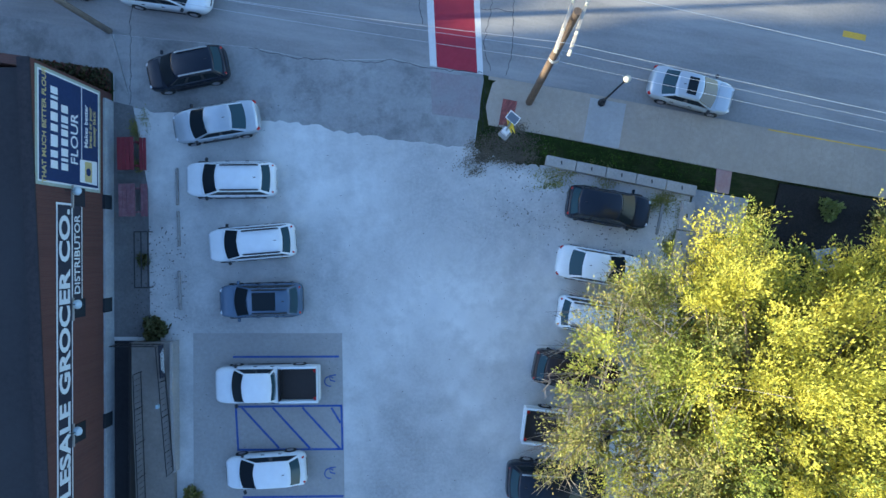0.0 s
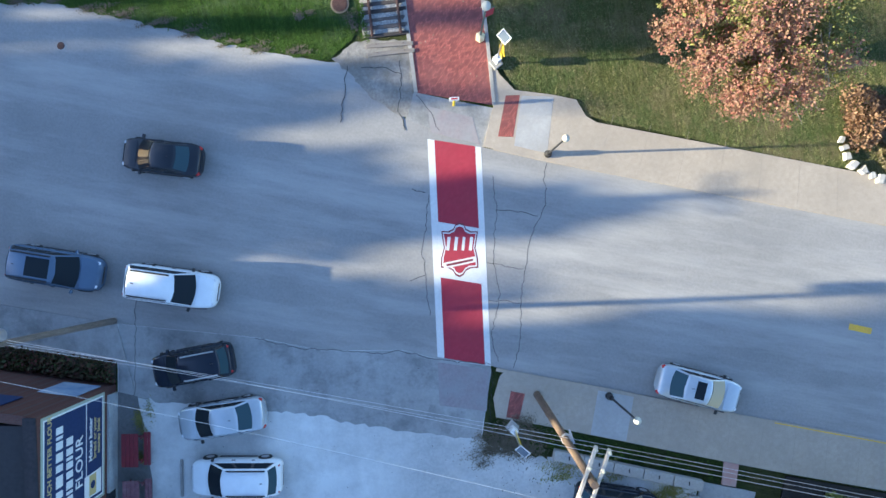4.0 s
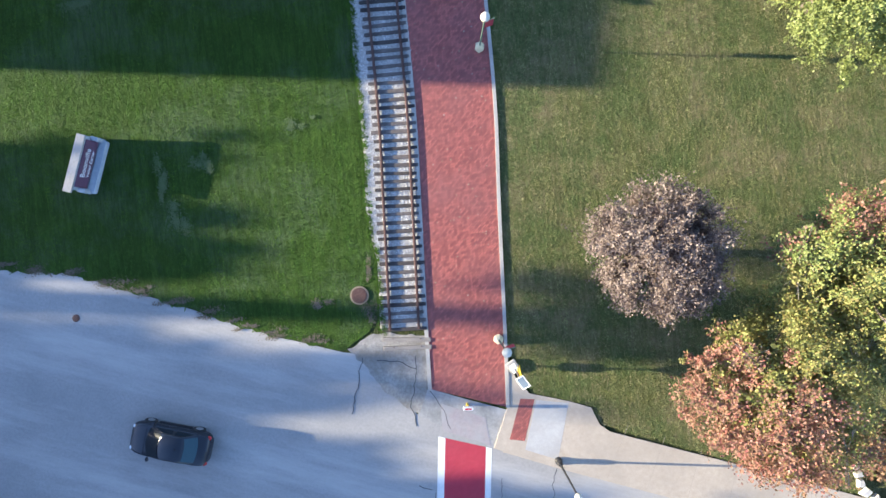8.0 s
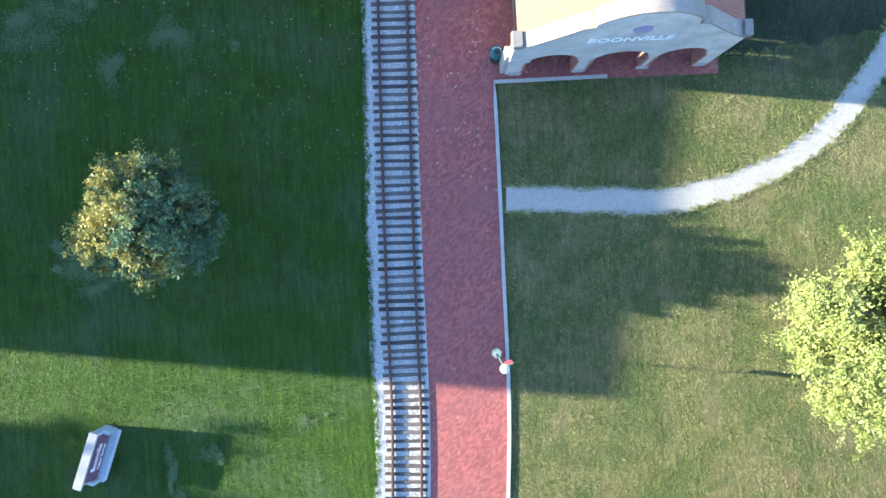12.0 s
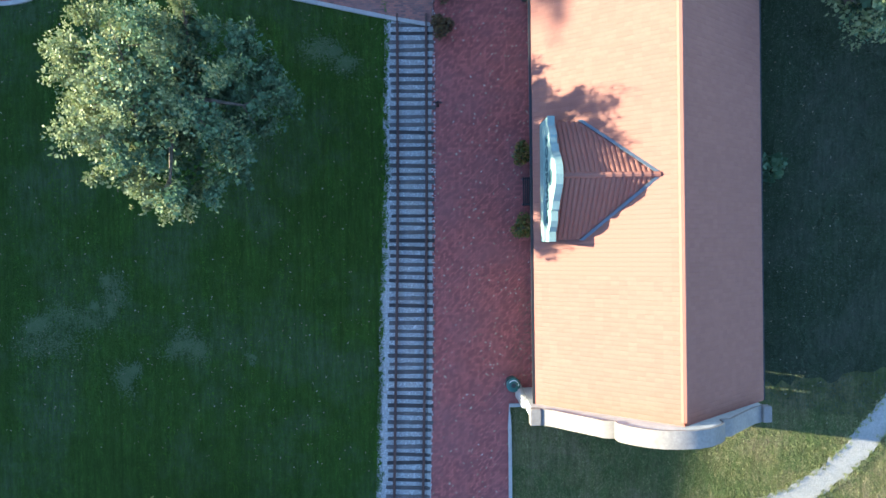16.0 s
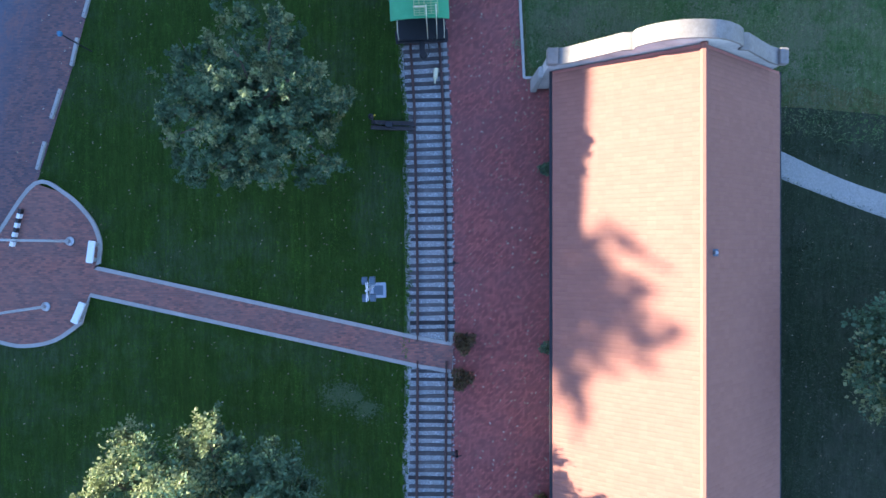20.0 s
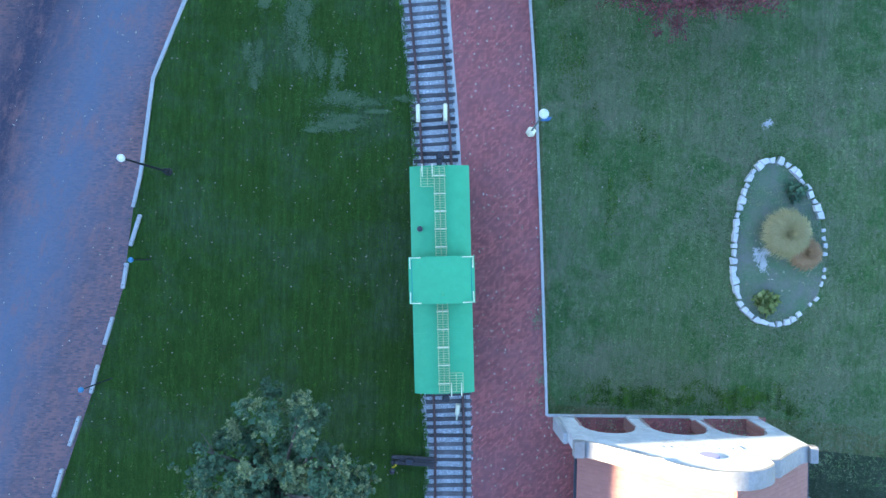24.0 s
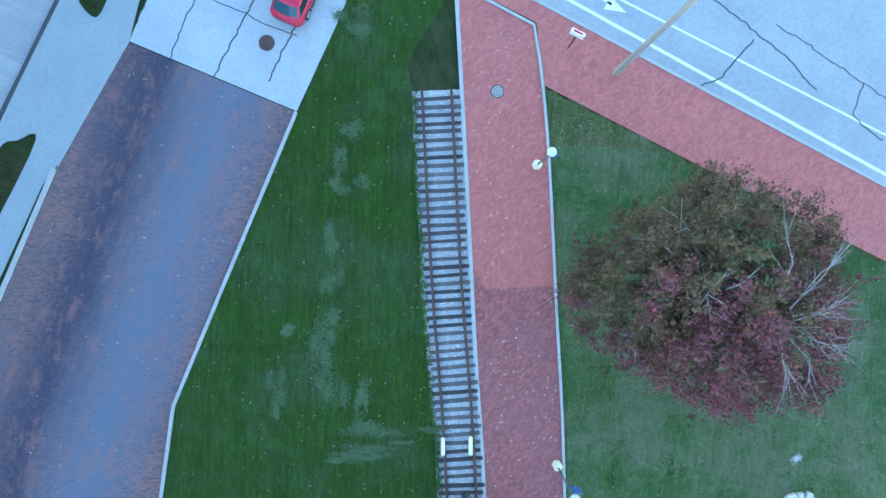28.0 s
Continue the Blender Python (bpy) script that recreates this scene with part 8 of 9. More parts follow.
for s, y0, y1 in ((-1, -5.2, -1.05), (1, 1.1, 5.2)):
    rb = part("running_board", grating(-0.24, 0.24, y0, y1, 3.78), M_GRATE, cab, "pale steel roof walkway")
    for i in range(5):
        y = y0 + (y1 - y0) * (i + 0.5) / 5
        part("cleat", Geo().box((0, y, 3.74), (0.56, 0.06, 0.06), 0, 0.01), M_CREAM, rb)
    part("platform_grating", grating(-s * 0.24 - (0.62 if s > 0 else 0), -s * 0.24 + (0 if s > 0 else 0.62), s * 5.15 - (0.85 if s > 0 else 0), s * 5.15 + (0 if s > 0 else 0.85), 3.79), M_GRATE, rb)
    for q in (0.32, 0.78):
        part("ladder_rail", Geo().pipe([(-s * q, s * 4.75, 3.8), (-s * q, s * 4.9, 4.15), (-s * q, s * 5.3, 4.1), (-s * q, s * 5.4, 3.3), (-s * q, s * 5.42, 1.1)], 0.022), M_CREAM, cab)
    part("end_platform", Geo().box((0, s * 4.85, 1.08), (2.5, 1.15, 0.08), 0, 0.01), M_BLACK, cab)
    for x in (-1.15, 1.15):
        part("end_rail", Geo().pipe([(x, s * 4.4, 2.1), (x, s * 5.38, 2.1), (x, s * 5.4, 1.1)], 0.022), M_CREAM, cab)
        part("step", Geo().box((x * 1.05, s * 5.1, 0.55), (0.3, 0.65, 0.05), 0, 0.01), M_BLACK, cab)
    part("brake_beam", Geo().box((0, s * 5.42, 0.85), (2.4, 0.12, 0.2), 0, 0.02), M_BLACK, cab)
    cp = part("coupler", Geo().box((0, s * 5.75, 0.82), (0.28, 0.75, 0.26), 0, 0.05), M_BLACK, cab, "black steel coupler")
    part("knuckle", Geo().lathe((0.04, s * 6.15, 0.66), [(0.16, 0), (0.2, 0.06), (0.2, 0.28), (0.14, 0.34)], 10), M_BLACK, cp)
    part("hose", Geo().pipe([(0.3, s * 5.45, 0.8), (0.36, s * 5.75, 0.5), (0.3, s * 6.0, 0.45), (0.1, s * 6.2, 0.55)], 0.03), M_BLACK, cp)
    truck = part("truck", Geo().box((0, s * 3.3, 0.55), (1.9, 2.2, 0.3), 0, 0.05), M_BLACK, cab)
    for x in (-0.755, 0.755):
        for y in (-0.75, 0.75):
            part("wheel", Geo().tube((x - 0.07, s * 3.3 + y, 0.62), (x + 0.07, s * 3.3 + y, 0.62), 0.41, 0.41, 18), M_RUST, truck)
part("stovepipe", Geo().lathe((-0.95, 2.35, 3.45), [(0.09, 0), (0.09, 0.4), (0.14, 0.42), (0.13, 0.5), (0.03, 0.56)], 12), M_BLACK, cab, "small dark stove pipe")
part("cupola_vent", Geo().lathe((0.05, -0.6, 4.62), [(0.08, 0), (0.08, 0.1), (0.04, 0.14)], 10), M_CABGREEN, cup)

# ---- rock-ringed flower bed ----
bed = thing("flower_bed", "oval bed ringed with white limestone blocks", "flower bed", "", pose(0, 0, 0.035))
RING = smooth_line([(-0.76, 99.84), (-1.05, 102.0), (-1.02, 103.4), (-0.75, 104.9), (-0.07, 105.68), (1.14, 105.62), (2.43, 104.36), (3.1, 103.4), (3.65, 102.0), (3.92, 100.3), (3.6, 98.9), (2.63, 97.8), (1.51, 97.37), (0.35, 97.75), (-0.39, 98.71), (-0.76, 99.84)], 6)
part("soil", Geo().prism([(p[0], p[1]) for p in RING[:-1]], 0.0, 0.03), surface("bed_soil", (0.055, 0.1, 0.038), (0.1, 0.14, 0.07), 8, 0.9, (0.14, 0.125, 0.105), 0.8, 0.95, 0, 0.03, 0.8), bed)
rnd = random.Random(5)
rock_me = []
for k in range(6):
    g = Geo().box((0, 0, 0.13), (0.5 - 0.04 * k, 0.28 + 0.05 * (k % 3), 0.26), 0, 0.025, 0.9)
    g.v = [(x + 0.12 * noise.noise((x * 4, y * 4, k)), y + 0.1 * noise.noise((x * 5, y * 5, k + 9)), z) for x, y, z in g.v]
    rock_me.append(mesh_of("rock", g, M_STONE))
for i, (x, y, a) in enumerate(along(RING, 0.4)):
    east = x > 3.2
    if east and rnd.random() < 0.3:
        continue
    ob = new("rock", rnd.choice(rock_me))
    ob.parent = bed
    ob.matrix_basis = pose(x + rnd.uniform(-0.04, 0.04), y + rnd.uniform(-0.04, 0.04), rnd.uniform(-0.05, 0.0), 0, 0, a + rnd.uniform(-10, 10)) @ Matrix.Scale((0.55 if east else 0.92) * rnd.uniform(0.75, 1.15), 4)


def fountain_grass(label, at, r, h, material, seed, count):
    """A tuft of thin blades that rise from one crown and arch over to all sides."""
    rng = np.random.default_rng(seed)
    t = thing("ornamental_grass", label, "ornamental grass", "", pose(at[0], at[1], 0.06))
    a = rng.uniform(0, 6.283, count)
    reach, top = r * np.sqrt(rng.uniform(0.0, 1.0, count)) * rng.uniform(0.85, 1.1, count), h * rng.uniform(0.75, 1.1, count)
    c, q = np.cos(a), np.sin(a)
    sway = rng.normal(0, 0.09, count)

    def at_share(f, z, w):
        x, y = reach * f * c - sway * f * q, reach * f * q + sway * f * c
        return np.stack([x - w * q, y + w * c, z], 1), np.stack([x + w * q, y - w * c, z], 1)
    rows = [at_share(0.05, 0 * top, 0.008), at_share(0.4, 0.72 * top, 0.011), at_share(0.8, 0.95 * top * (1 - 0.25 * reach / r), 0.009), at_share(1.0, top * (0.95 - 0.5 * reach / r), 0.004)]
    quads = np.concatenate([np.stack([p[0], p[1], n[1], n[0]], 1) for p, n in zip(rows, rows[1:])])
    loose_quads("blades", quads, material, t)
    part("crown", Geo().lathe((0, 0, 0), [(0.16 * r, -0.02), (0.12 * r, 0.12), (0.04 * r, 0.2)], 12), material, t, "dense base of the tuft")
    return t


fountain_grass("large tan tuft of dry ornamental grass", (1.35, 102.1), 1.35, 1.15, leaf_material("dry_grass_blades", [(0.36, 0.29, 0.13), (0.46, 0.36, 0.17), (0.3, 0.27, 0.11)], (0.27, 0.23, 0.09)), 41, 5200)
fountain_grass("smaller brown tuft of dry ornamental grass", (2.55, 101.3), 0.92, 0.85, leaf_material("brown_grass_blades", [(0.36, 0.21, 0.1), (0.42, 0.25, 0.12), (0.3, 0.19, 0.09)], (0.24, 0.15, 0.07)), 42, 3000)
shrub("ornamental_grass", "low yellow-green spiky plant in the bed", (1.2, 98.45), 0.5, 0.4, L_LIME, 43, 0.06, 260, 0.3)
shrub("ornamental_grass", "low green plant in the bed", (1.6, 104.4), 0.5, 0.35, L_DARK, 44, 0.06, 260, 0.2)

# rocks and dry shrub beside the north pavement
rnd = random.Random(8)
g2 = "border rocks by the pavement"
for x, y, s in ((20.5, 21.2, 0.8), (20.62, 20.75, 0.9), (20.75, 20.3, 1.0), (21.1, 19.85, 1.1), (21.6, 19.55, 1.1), (22.1, 19.3, 0.9), (22.5, 19.1, 1.2)):
    ob = new("rock", rnd.choice(rock_me))
    ob.matrix_basis = pose(x, y, 0.03, 0, 0, rnd.uniform(0, 180)) @ Matrix.Scale(1.05 * s, 4)
    tagged(ob, "rough pale limestone rock at the lawn edge", "rock", g2)
shrub("shrub", "rusty brown low shrub behind the border rocks", (21.9, 22.4), 1.6, 1.1, leaf_material("rusty_shrub", [(0.24, 0.13, 0.08), (0.32, 0.2, 0.12), (0.18, 0.11, 0.07)], (0.12, 0.08, 0.05)), 45, 0.035, 3200, 0.16)
shrub("shrub", "dry tan low shrub behind the border rocks", (23.6, 20.9), 1.3, 0.8, leaf_material("tan_shrub", [(0.26, 0.2, 0.12), (0.2, 0.18, 0.09), (0.3, 0.24, 0.16)], (0.14, 0.12, 0.07)), 46, 0.035, 2200, 0.16)

# ---- things round the parking lot ----
for i in range(5):  # concrete blocks that close the lot
    a, b = Vector((5.2, 4.5)), Vector((13.1, 2.85))
    c = a.lerp(b, (i + 0.5) / 5)
    t = thing("concrete_block", "long pale concrete barrier block with a lifting slot", "concrete block", "lot barrier blocks", pose(c.x, c.y, 0.016, 0, 0, -11.8))
    part("block", Geo().box((0, 0, 0.22), (1.58, 0.55, 0.44), 0, 0.03), M_KERB, t)
    part("slot", Geo().box((0.02, 0.02, 0.44), (0.07, 0.2, 0.012), 10), M_BLACK, t)
for i in range(3):
    a, b = Vector((12.75, 2.3)), Vector((11.9, -2.3))
    c = a.lerp(b, (i + 0.5) / 3)
    t = thing("concrete_block", "long pale concrete barrier block with a lifting slot", "concrete block", "lot barrier blocks", pose(c.x, c.y, 0.016, 0, 0, 79.5))
    part("block", Geo().box((0, 0, 0.22), (1.5, 0.6, 0.44), 0, 0.03), M_KERB, t)
    part("slot", Geo().box((0.02, 0.02, 0.44), (0.2, 0.07, 0.012), 10), M_BLACK, t)
for x, y, a, ln in ((-14.42, 3.15, 91, 2.0), (-14.35, 0.9, 92, 1.9), (-14.3, -2.4, 92, 2.1), (11.3, 1.4, 78, 1.7)):
    t = thing("wheel_stop", "weathered concrete wheel stop on the lot", "wheel stop", "lot wheel stops", pose(x, y, 0.02, 0, 0, a))
    part("bar", Geo().box((0, 0, 0.06), (ln, 0.16, 0.12), 0, 0.04, 0.97), surface("old_wheel_stop", (0.24, 0.23, 0.22), (0.33, 0.32, 0.3), 6, 0.8) if a == 91 else bpy.data.materials["old_wheel_stop"], t)
    for k in (-0.35, 0.35):
        part("pin", Geo().tube((ln * k, 0, 0.1), (ln * k, 0, 0.128), 0.025, 0.025, 8), M_RUST, t)
M_REDWOOD = surface("red_stained_boards", (0.16, 0.02, 0.03), (0.23, 0.035, 0.045), 5, 0.9, (0.13, 0.04, 0.05), 0.4, 0.6, 0, 0.004, 0.4)
M_WORNRED = surface("worn_red_boards", (0.17, 0.07, 0.09), (0.28, 0.17, 0.18), 4, 1.2, (0.12, 0.03, 0.04), 0.5, 0.7, 0, 0.004, 0.4)
for x, y, m, lab in ((-16.62, 4.82, M_REDWOOD, "dark red wooden picnic table with attached bench"), (-16.55, 2.38, M_WORNRED, "faded red wooden picnic table with attached bench")):
    t = thing("picnic_table", lab, "table", "picnic tables", pose(x, y, 0.016, 0, 0, 1))
    for i in range(4):
        part("board", Geo().box((-0.55 + i * 0.22, 0, 0.74), (0.205, 1.72, 0.04), 0, 0.01), m, t)
    for i in range(2):
        part("bench_board", Geo().box((0.45 + i * 0.19, 0, 0.44), (0.17, 1.72, 0.04), 0, 0.01), m, t)
    for q in (-0.62, 0.62):
        part("trestle", Geo().box((0.05, q, 0.36), (1.2, 0.07, 0.09), 0, 0.01), m, t)
        for xx in (-0.45, 0.3):
            part("leg", Geo().tube((xx - 0.15, q, 0.0), (xx + 0.05, q, 0.72), 0.05, 0.05, 6), m, t)
t = thing("bike_rack", "black tubular metal rack with dry weeds inside", "rack", "", pose(-16.12, -0.75, 0.016, 0, 0, 0.5))
for x in (-0.36, 0.0, 0.36):
    part("bar", Geo().tube((x, -1.47, 0.55), (x, 1.47, 0.55), 0.03, 0.03, 8), M_BLACK, t)
for y in (-1.47, 1.47):
    part("cross_bar", Geo().tube((-0.36, y, 0.55), (0.36, y, 0.55), 0.03, 0.03, 8), M_BLACK, t)
    for x in (-0.36, 0.36):
        part("leg", Geo().tube((x, y, 0), (x, y, 0.55), 0.03, 0.03, 8), M_BLACK, t)
L_WEED = leaf_material("dry_weeds", [(0.10, 0.11, 0.04), (0.16, 0.14, 0.06), (0.07, 0.09, 0.03)], (0.06, 0.07, 0.03))
shrub("weed_clump", "dry brown weeds growing through the rack", (-16.2, -0.8), 0.32, 0.35, L_WEED, 51, 0.016, 160, 0.16)
shrub("weed_clump", "dark weedy bush at the ramp's end", (-15.6, -4.45), 0.6, 0.55, L_WEED, 52, 0.016, 700, 0.2)
shrub("weed_clump", "small green bush beside the ramp", (-13.6, -13.6), 0.6, 0.5, L_OLIVE, 53, 0.016, 500, 0.2)
t = thing("access_ramp", "concrete ramp with black railings along the warehouse", "ramp", "", pose(0, 0, 0))
part("ramp", Geo().loft([[(-16.55, y, -0.05), (-14.5, y, -0.05), (-14.5, y, z), (-16.55, y, z)] for y, z in ((-5.1, 0.75), (-7.5, 0.75), (-15.0, 0.2))]), surface("ramp_concrete", (0.19, 0.172, 0.15), (0.26, 0.238, 0.21), 5.0, 0.4, (0.15, 0.138, 0.122), 0.5, 0.88, 0.0, 0.004, 0.4), t, "worn concrete ramp deck")
# flat dark sheet; its colour stands for the shade in the gap
part("gutter", Geo().box((-17.2, -12.0, 0.02), (1.25, 13.8, 0.04)), M_ROOFDARK, t, "dark sheet standing for the shaded gap beside the wall")
part("kerb_rail", Geo().box((-16.6, -10.0, 0.45), (0.1, 9.8, 0.9), 0, 0.01), M_BLACK, t, "black steel edge of the ramp")
part("ramp_wall", Geo().loft([[(-14.5, y, -0.05), (-14.35, y, -0.05), (-14.35, y, z), (-14.5, y, z)] for y, z in ((-5.05, 0.85), (-7.5, 0.85), (-12.0, 0.5))]), M_KERB, t)
for (xa, ya, za), (xb, yb, zb), n in (((-14.85, -5.2, 0.75), (-14.45, -11.9, 0.4), 22), ((-16.0, -6.6, 0.75), (-15.95, -14.5, 0.3), 26), ((-17.2, -5.15, 0.75), (-14.9, -5.15, 0.75), 8)):
    a, b = Vector((xa, ya, za)), Vector((xb, yb, zb))
    for h in (0.15, 0.95):
        part("rail", Geo().tube(a + Vector((0, 0, h)), b + Vector((0, 0, h)), 0.025, 0.025, 6), M_BLACK, t)
    for i in range(n + 1):
        p = a.lerp(b, i / n)
        part("baluster", Geo().tube(p + Vector((0, 0, 0.0 if i % 6 == 0 else 0.15)), p + Vector((0, 0, 0.95)), 0.022 if i % 6 == 0 else 0.011, None, 5), M_BLACK, t)
part("notice_board", Geo().box((-14.78, -6.0, 1.15), (0.06, 1.7, 0.5), 3, 0.01), M_MURALBLACK, t, "dark notice board with unreadable white print")
for k in range(3):
    part("print_bar", Geo().box((-14.74, -6.0, 1.02 + 0.13 * k), (0.012, 1.3 - 0.2 * k, 0.05), 3), M_MURALWHITE, t)
for y in (-8.3, -13.2):
    part("meter", Geo().box((-14.9 if y > -10 else -15.98, y, 1.3), (0.16, 0.2, 0.3), 0, 0.03), plain("pale_blue_box", (0.35, 0.5, 0.6), 0.5) if y > -10 else bpy.data.materials["pale_blue_box"], t, "small pale blue box")
hedge = thing("hedge", "clipped hedge turning red along the warehouse front", "hedge", "", pose(0, 0, 0.0))
rng = np.random.default_rng(61)
n = 9000
u = rng.uniform(0, 1, n)
hx = -17.85 - u * 16.0
hy0, hy1 = 8.25 + u * 1.9, 9.3 + u * 2.35
w = rng.uniform(0, 1, n)
hp = np.stack([hx, hy0 + (hy1 - hy0) * w, 0.75 * (1 - np.abs(2 * w - 1) ** 4) * rng.uniform(0.5, 1.05, n)], axis=1)
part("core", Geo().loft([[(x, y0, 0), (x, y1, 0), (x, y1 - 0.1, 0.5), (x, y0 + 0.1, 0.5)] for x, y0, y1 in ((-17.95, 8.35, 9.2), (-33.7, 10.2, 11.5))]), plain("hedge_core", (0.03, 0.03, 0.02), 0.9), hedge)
loose_quads("foliage", leaf_quads(rng, hp, np.tile([0, 0, 1.0], (n, 1)), 0.16), leaf_material("hedge_leaves", [(0.05, 0.075, 0.03), (0.09, 0.08, 0.035), (0.16, 0.05, 0.05), (0.06, 0.085, 0.03)], (0.04, 0.04, 0.025)), hedge)
slab("front_pavement", [(-17.0, 8.0), (-17.9, 11.3), (-24, 12.3), (-60, 18), (-60, 14.5), (-33, 11.3), (-17.9, 9.25)], -0.1, 0.09, M_APRON, "grey concrete pavement before the hedge", "pavement")
slab("side_walk", [(-17.85, 7.7), (-16.8, 7.45), (-16.0, 3.0), (-15.9, -4.9), (-17.85, -4.9)], -0.1, 0.024, M_SIDEWALK, "concrete strip along the warehouse wall, darkened for its shade", "pavement")

# ---- planting bed in the east ----
t = thing("utility_box", "pale concrete box with a dark hatch in the mulch", "utility box", "", pose(19.95, -0.75, 0.11, 0, 0, 10))
part("box", Geo().box((0, 0, 0.2), (1.2, 1.15, 0.4), 0, 0.04), M_SIGNSTONE, t)
part("hatch", Geo().lathe((0, 0, 0.4), [(0.3, 0), (0.3, 0.02), (0.12, 0.03)], 12), M_BLACK, t)
part("handle", Geo().box((0, 0, 0.44), (0.24, 0.05, 0.03), 30, 0.01), M_STEEL, t)
for i, (x, y, r) in enumerate(((20.2, 1.9, 0.55), (22.9, 1.3, 0.5), (18.6, -0.6, 0.6), (23.2, -1.6, 0.6), (21.6, -2.4, 0.5), (17.9, -2.0, 0.6), (14.6, -0.2, 0.9), (13.6, -1.6, 0.9), (13.2, -3.4, 1.1))):
    shrub("shrub", "low green shrub in the planting bed" if x > 16 else "unkempt green bush over the concrete pad", (x, y), r, r * 0.9, L_OLIVE if i % 2 else L_LIME, 70 + i, 0.11, int(900 * r), 0.17, "shrubs by the mulch bed")

# ---- grass blades, fallen leaves and gravel ----
def inside(poly, x, y):
    """Which of the points lie in the polygon."""
    hit = np.zeros(len(x), bool)
    n = len(poly)
    for i in range(n):
        (x0, y0), (x1, y1) = poly[i], poly[(i + 1) % n]
        cross = ((y0 > y) != (y1 > y)) & (x < (x1 - x0) * (y - y0) / ((y1 - y0) if y1 != y0 else 1e-9) + x0)
        hit ^= cross
    return hit


def scatter(poly, n, rng, box):
    x, y = rng.uniform(box[0], box[1], n), rng.uniform(box[2], box[3], n)
    ok = inside(poly, x, y)
    return x[ok], y[ok]


def blades(name, poly, box, n, z, material, label, seed, height=0.1, broad=1.0):
    rng = np.random.default_rng(seed)
    x, y = scatter(poly, n // 3, rng, box)
    x, y = np.repeat(x, 3), np.repeat(y, 3)  # blades stand in small tufts
    x, y = x + rng.normal(0, 0.05, len(x)), y + rng.normal(0, 0.05, len(y))
    keep = np.ones(len(x), bool)
    for keep_out in NO_GRASS:
        keep &= ~inside(keep_out, x, y)
    x, y = x[keep], y[keep]
    m = len(x)
    a = rng.uniform(0, 6.283, m)
    w = rng.uniform(0.012, 0.032, m) * broad
    h = height * rng.uniform(0.5, 1.3, m)
    lx, ly = rng.normal(0, 0.07, m), rng.normal(0, 0.07, m)
    p0 = np.stack([x - w * np.cos(a), y - w * np.sin(a), np.full(m, z - 0.01)], 1)
    p1 = np.stack([x + w * np.cos(a), y + w * np.sin(a), np.full(m, z - 0.01)], 1)
    p2 = np.stack([x + lx, y + ly, z + h], 1)
    ob = tri_mesh(name, np.stack([p0, p1, p2], 1), material)
    return tagged(ob, label, "grass", "", "stuff")


NO_GRASS = [pl + pr[::-1], PLAZA, [(-1.2, 99.5), (0, 106), (4.2, 103), (4.1, 99), (1.5, 97)], list(bl) + list(br)[::-1], [(-6.15 + 0.6 * math.cos(0.6 * i), 28.25 + 0.6 * math.sin(0.6 * i)) for i in range(10)], [(4.0, 89.3), (18, 87), (18, 85.6), (4.0, 88.0)]]
L_GRASS = leaf_material("grass_blades", [(0.056, 0.125, 0.012), (0.085, 0.17, 0.016), (0.12, 0.2, 0.024), (0.058, 0.135, 0.012)], (0.042, 0.1, 0.016), (0.12, 0.205, 0.04), 0.5, 1.2, 0.5)



def worn_spots(name, spots, material, label, seed, z0=0.06, dense=1500):
    """Pale flattened grass in worn spots: place and the two half widths."""
    rng = np.random.default_rng(seed)
    tri = []
    for x, y, rx, ry in spots:
        turn, n = 10.0, int(dense * rx * ry) + 40
        k = 6  # a ragged spot out of smaller ones
        sx, sy, sr = rng.normal(0, 0.6, k) * rx, rng.normal(0, 0.6, k) * ry, rng.uniform(0.3, 0.9, k)
        pick = rng.integers(0, k, n)
        p, q = sx[pick] + rng.normal(0, 0.5, n) * rx * sr[pick], sy[pick] + rng.normal(0, 0.5, n) * ry * sr[pick]
        c, s = math.cos(radians(turn)), math.sin(radians(turn))
        bx, by = x + p * c - q * s, y + p * s + q * c
        a, ln, w = rng.uniform(0, 6.283, n), rng.uniform(0.05, 0.12, n), 0.022
        z = z0 + rng.uniform(0, 0.09, n)
        tri.append(np.stack([np.stack([bx - w * np.sin(a), by + w * np.cos(a), z], 1), np.stack([bx + w * np.sin(a), by - w * np.cos(a), z], 1), np.stack([bx + ln * np.cos(a), by + ln * np.sin(a), z + 0.02], 1)], 1))
    return tagged(tri_mesh(name, np.concatenate(tri), material), label, "grass", "", "stuff")


worn_spots("white_gravel", [(0.5, 100.6, 0.3, 0.55), (0.7, 101.0, 0.2, 0.25), (-0.46, 107.6, 0.25, 0.2)], M_STONE, "small patch of white gravel in the bed", 243, 0.07, 2500)
L_STRAW = leaf_material("flattened_pale_grass", [(0.08, 0.135, 0.045), (0.11, 0.155, 0.065), (0.14, 0.175, 0.085), (0.07, 0.125, 0.04)], (0.08, 0.13, 0.05))
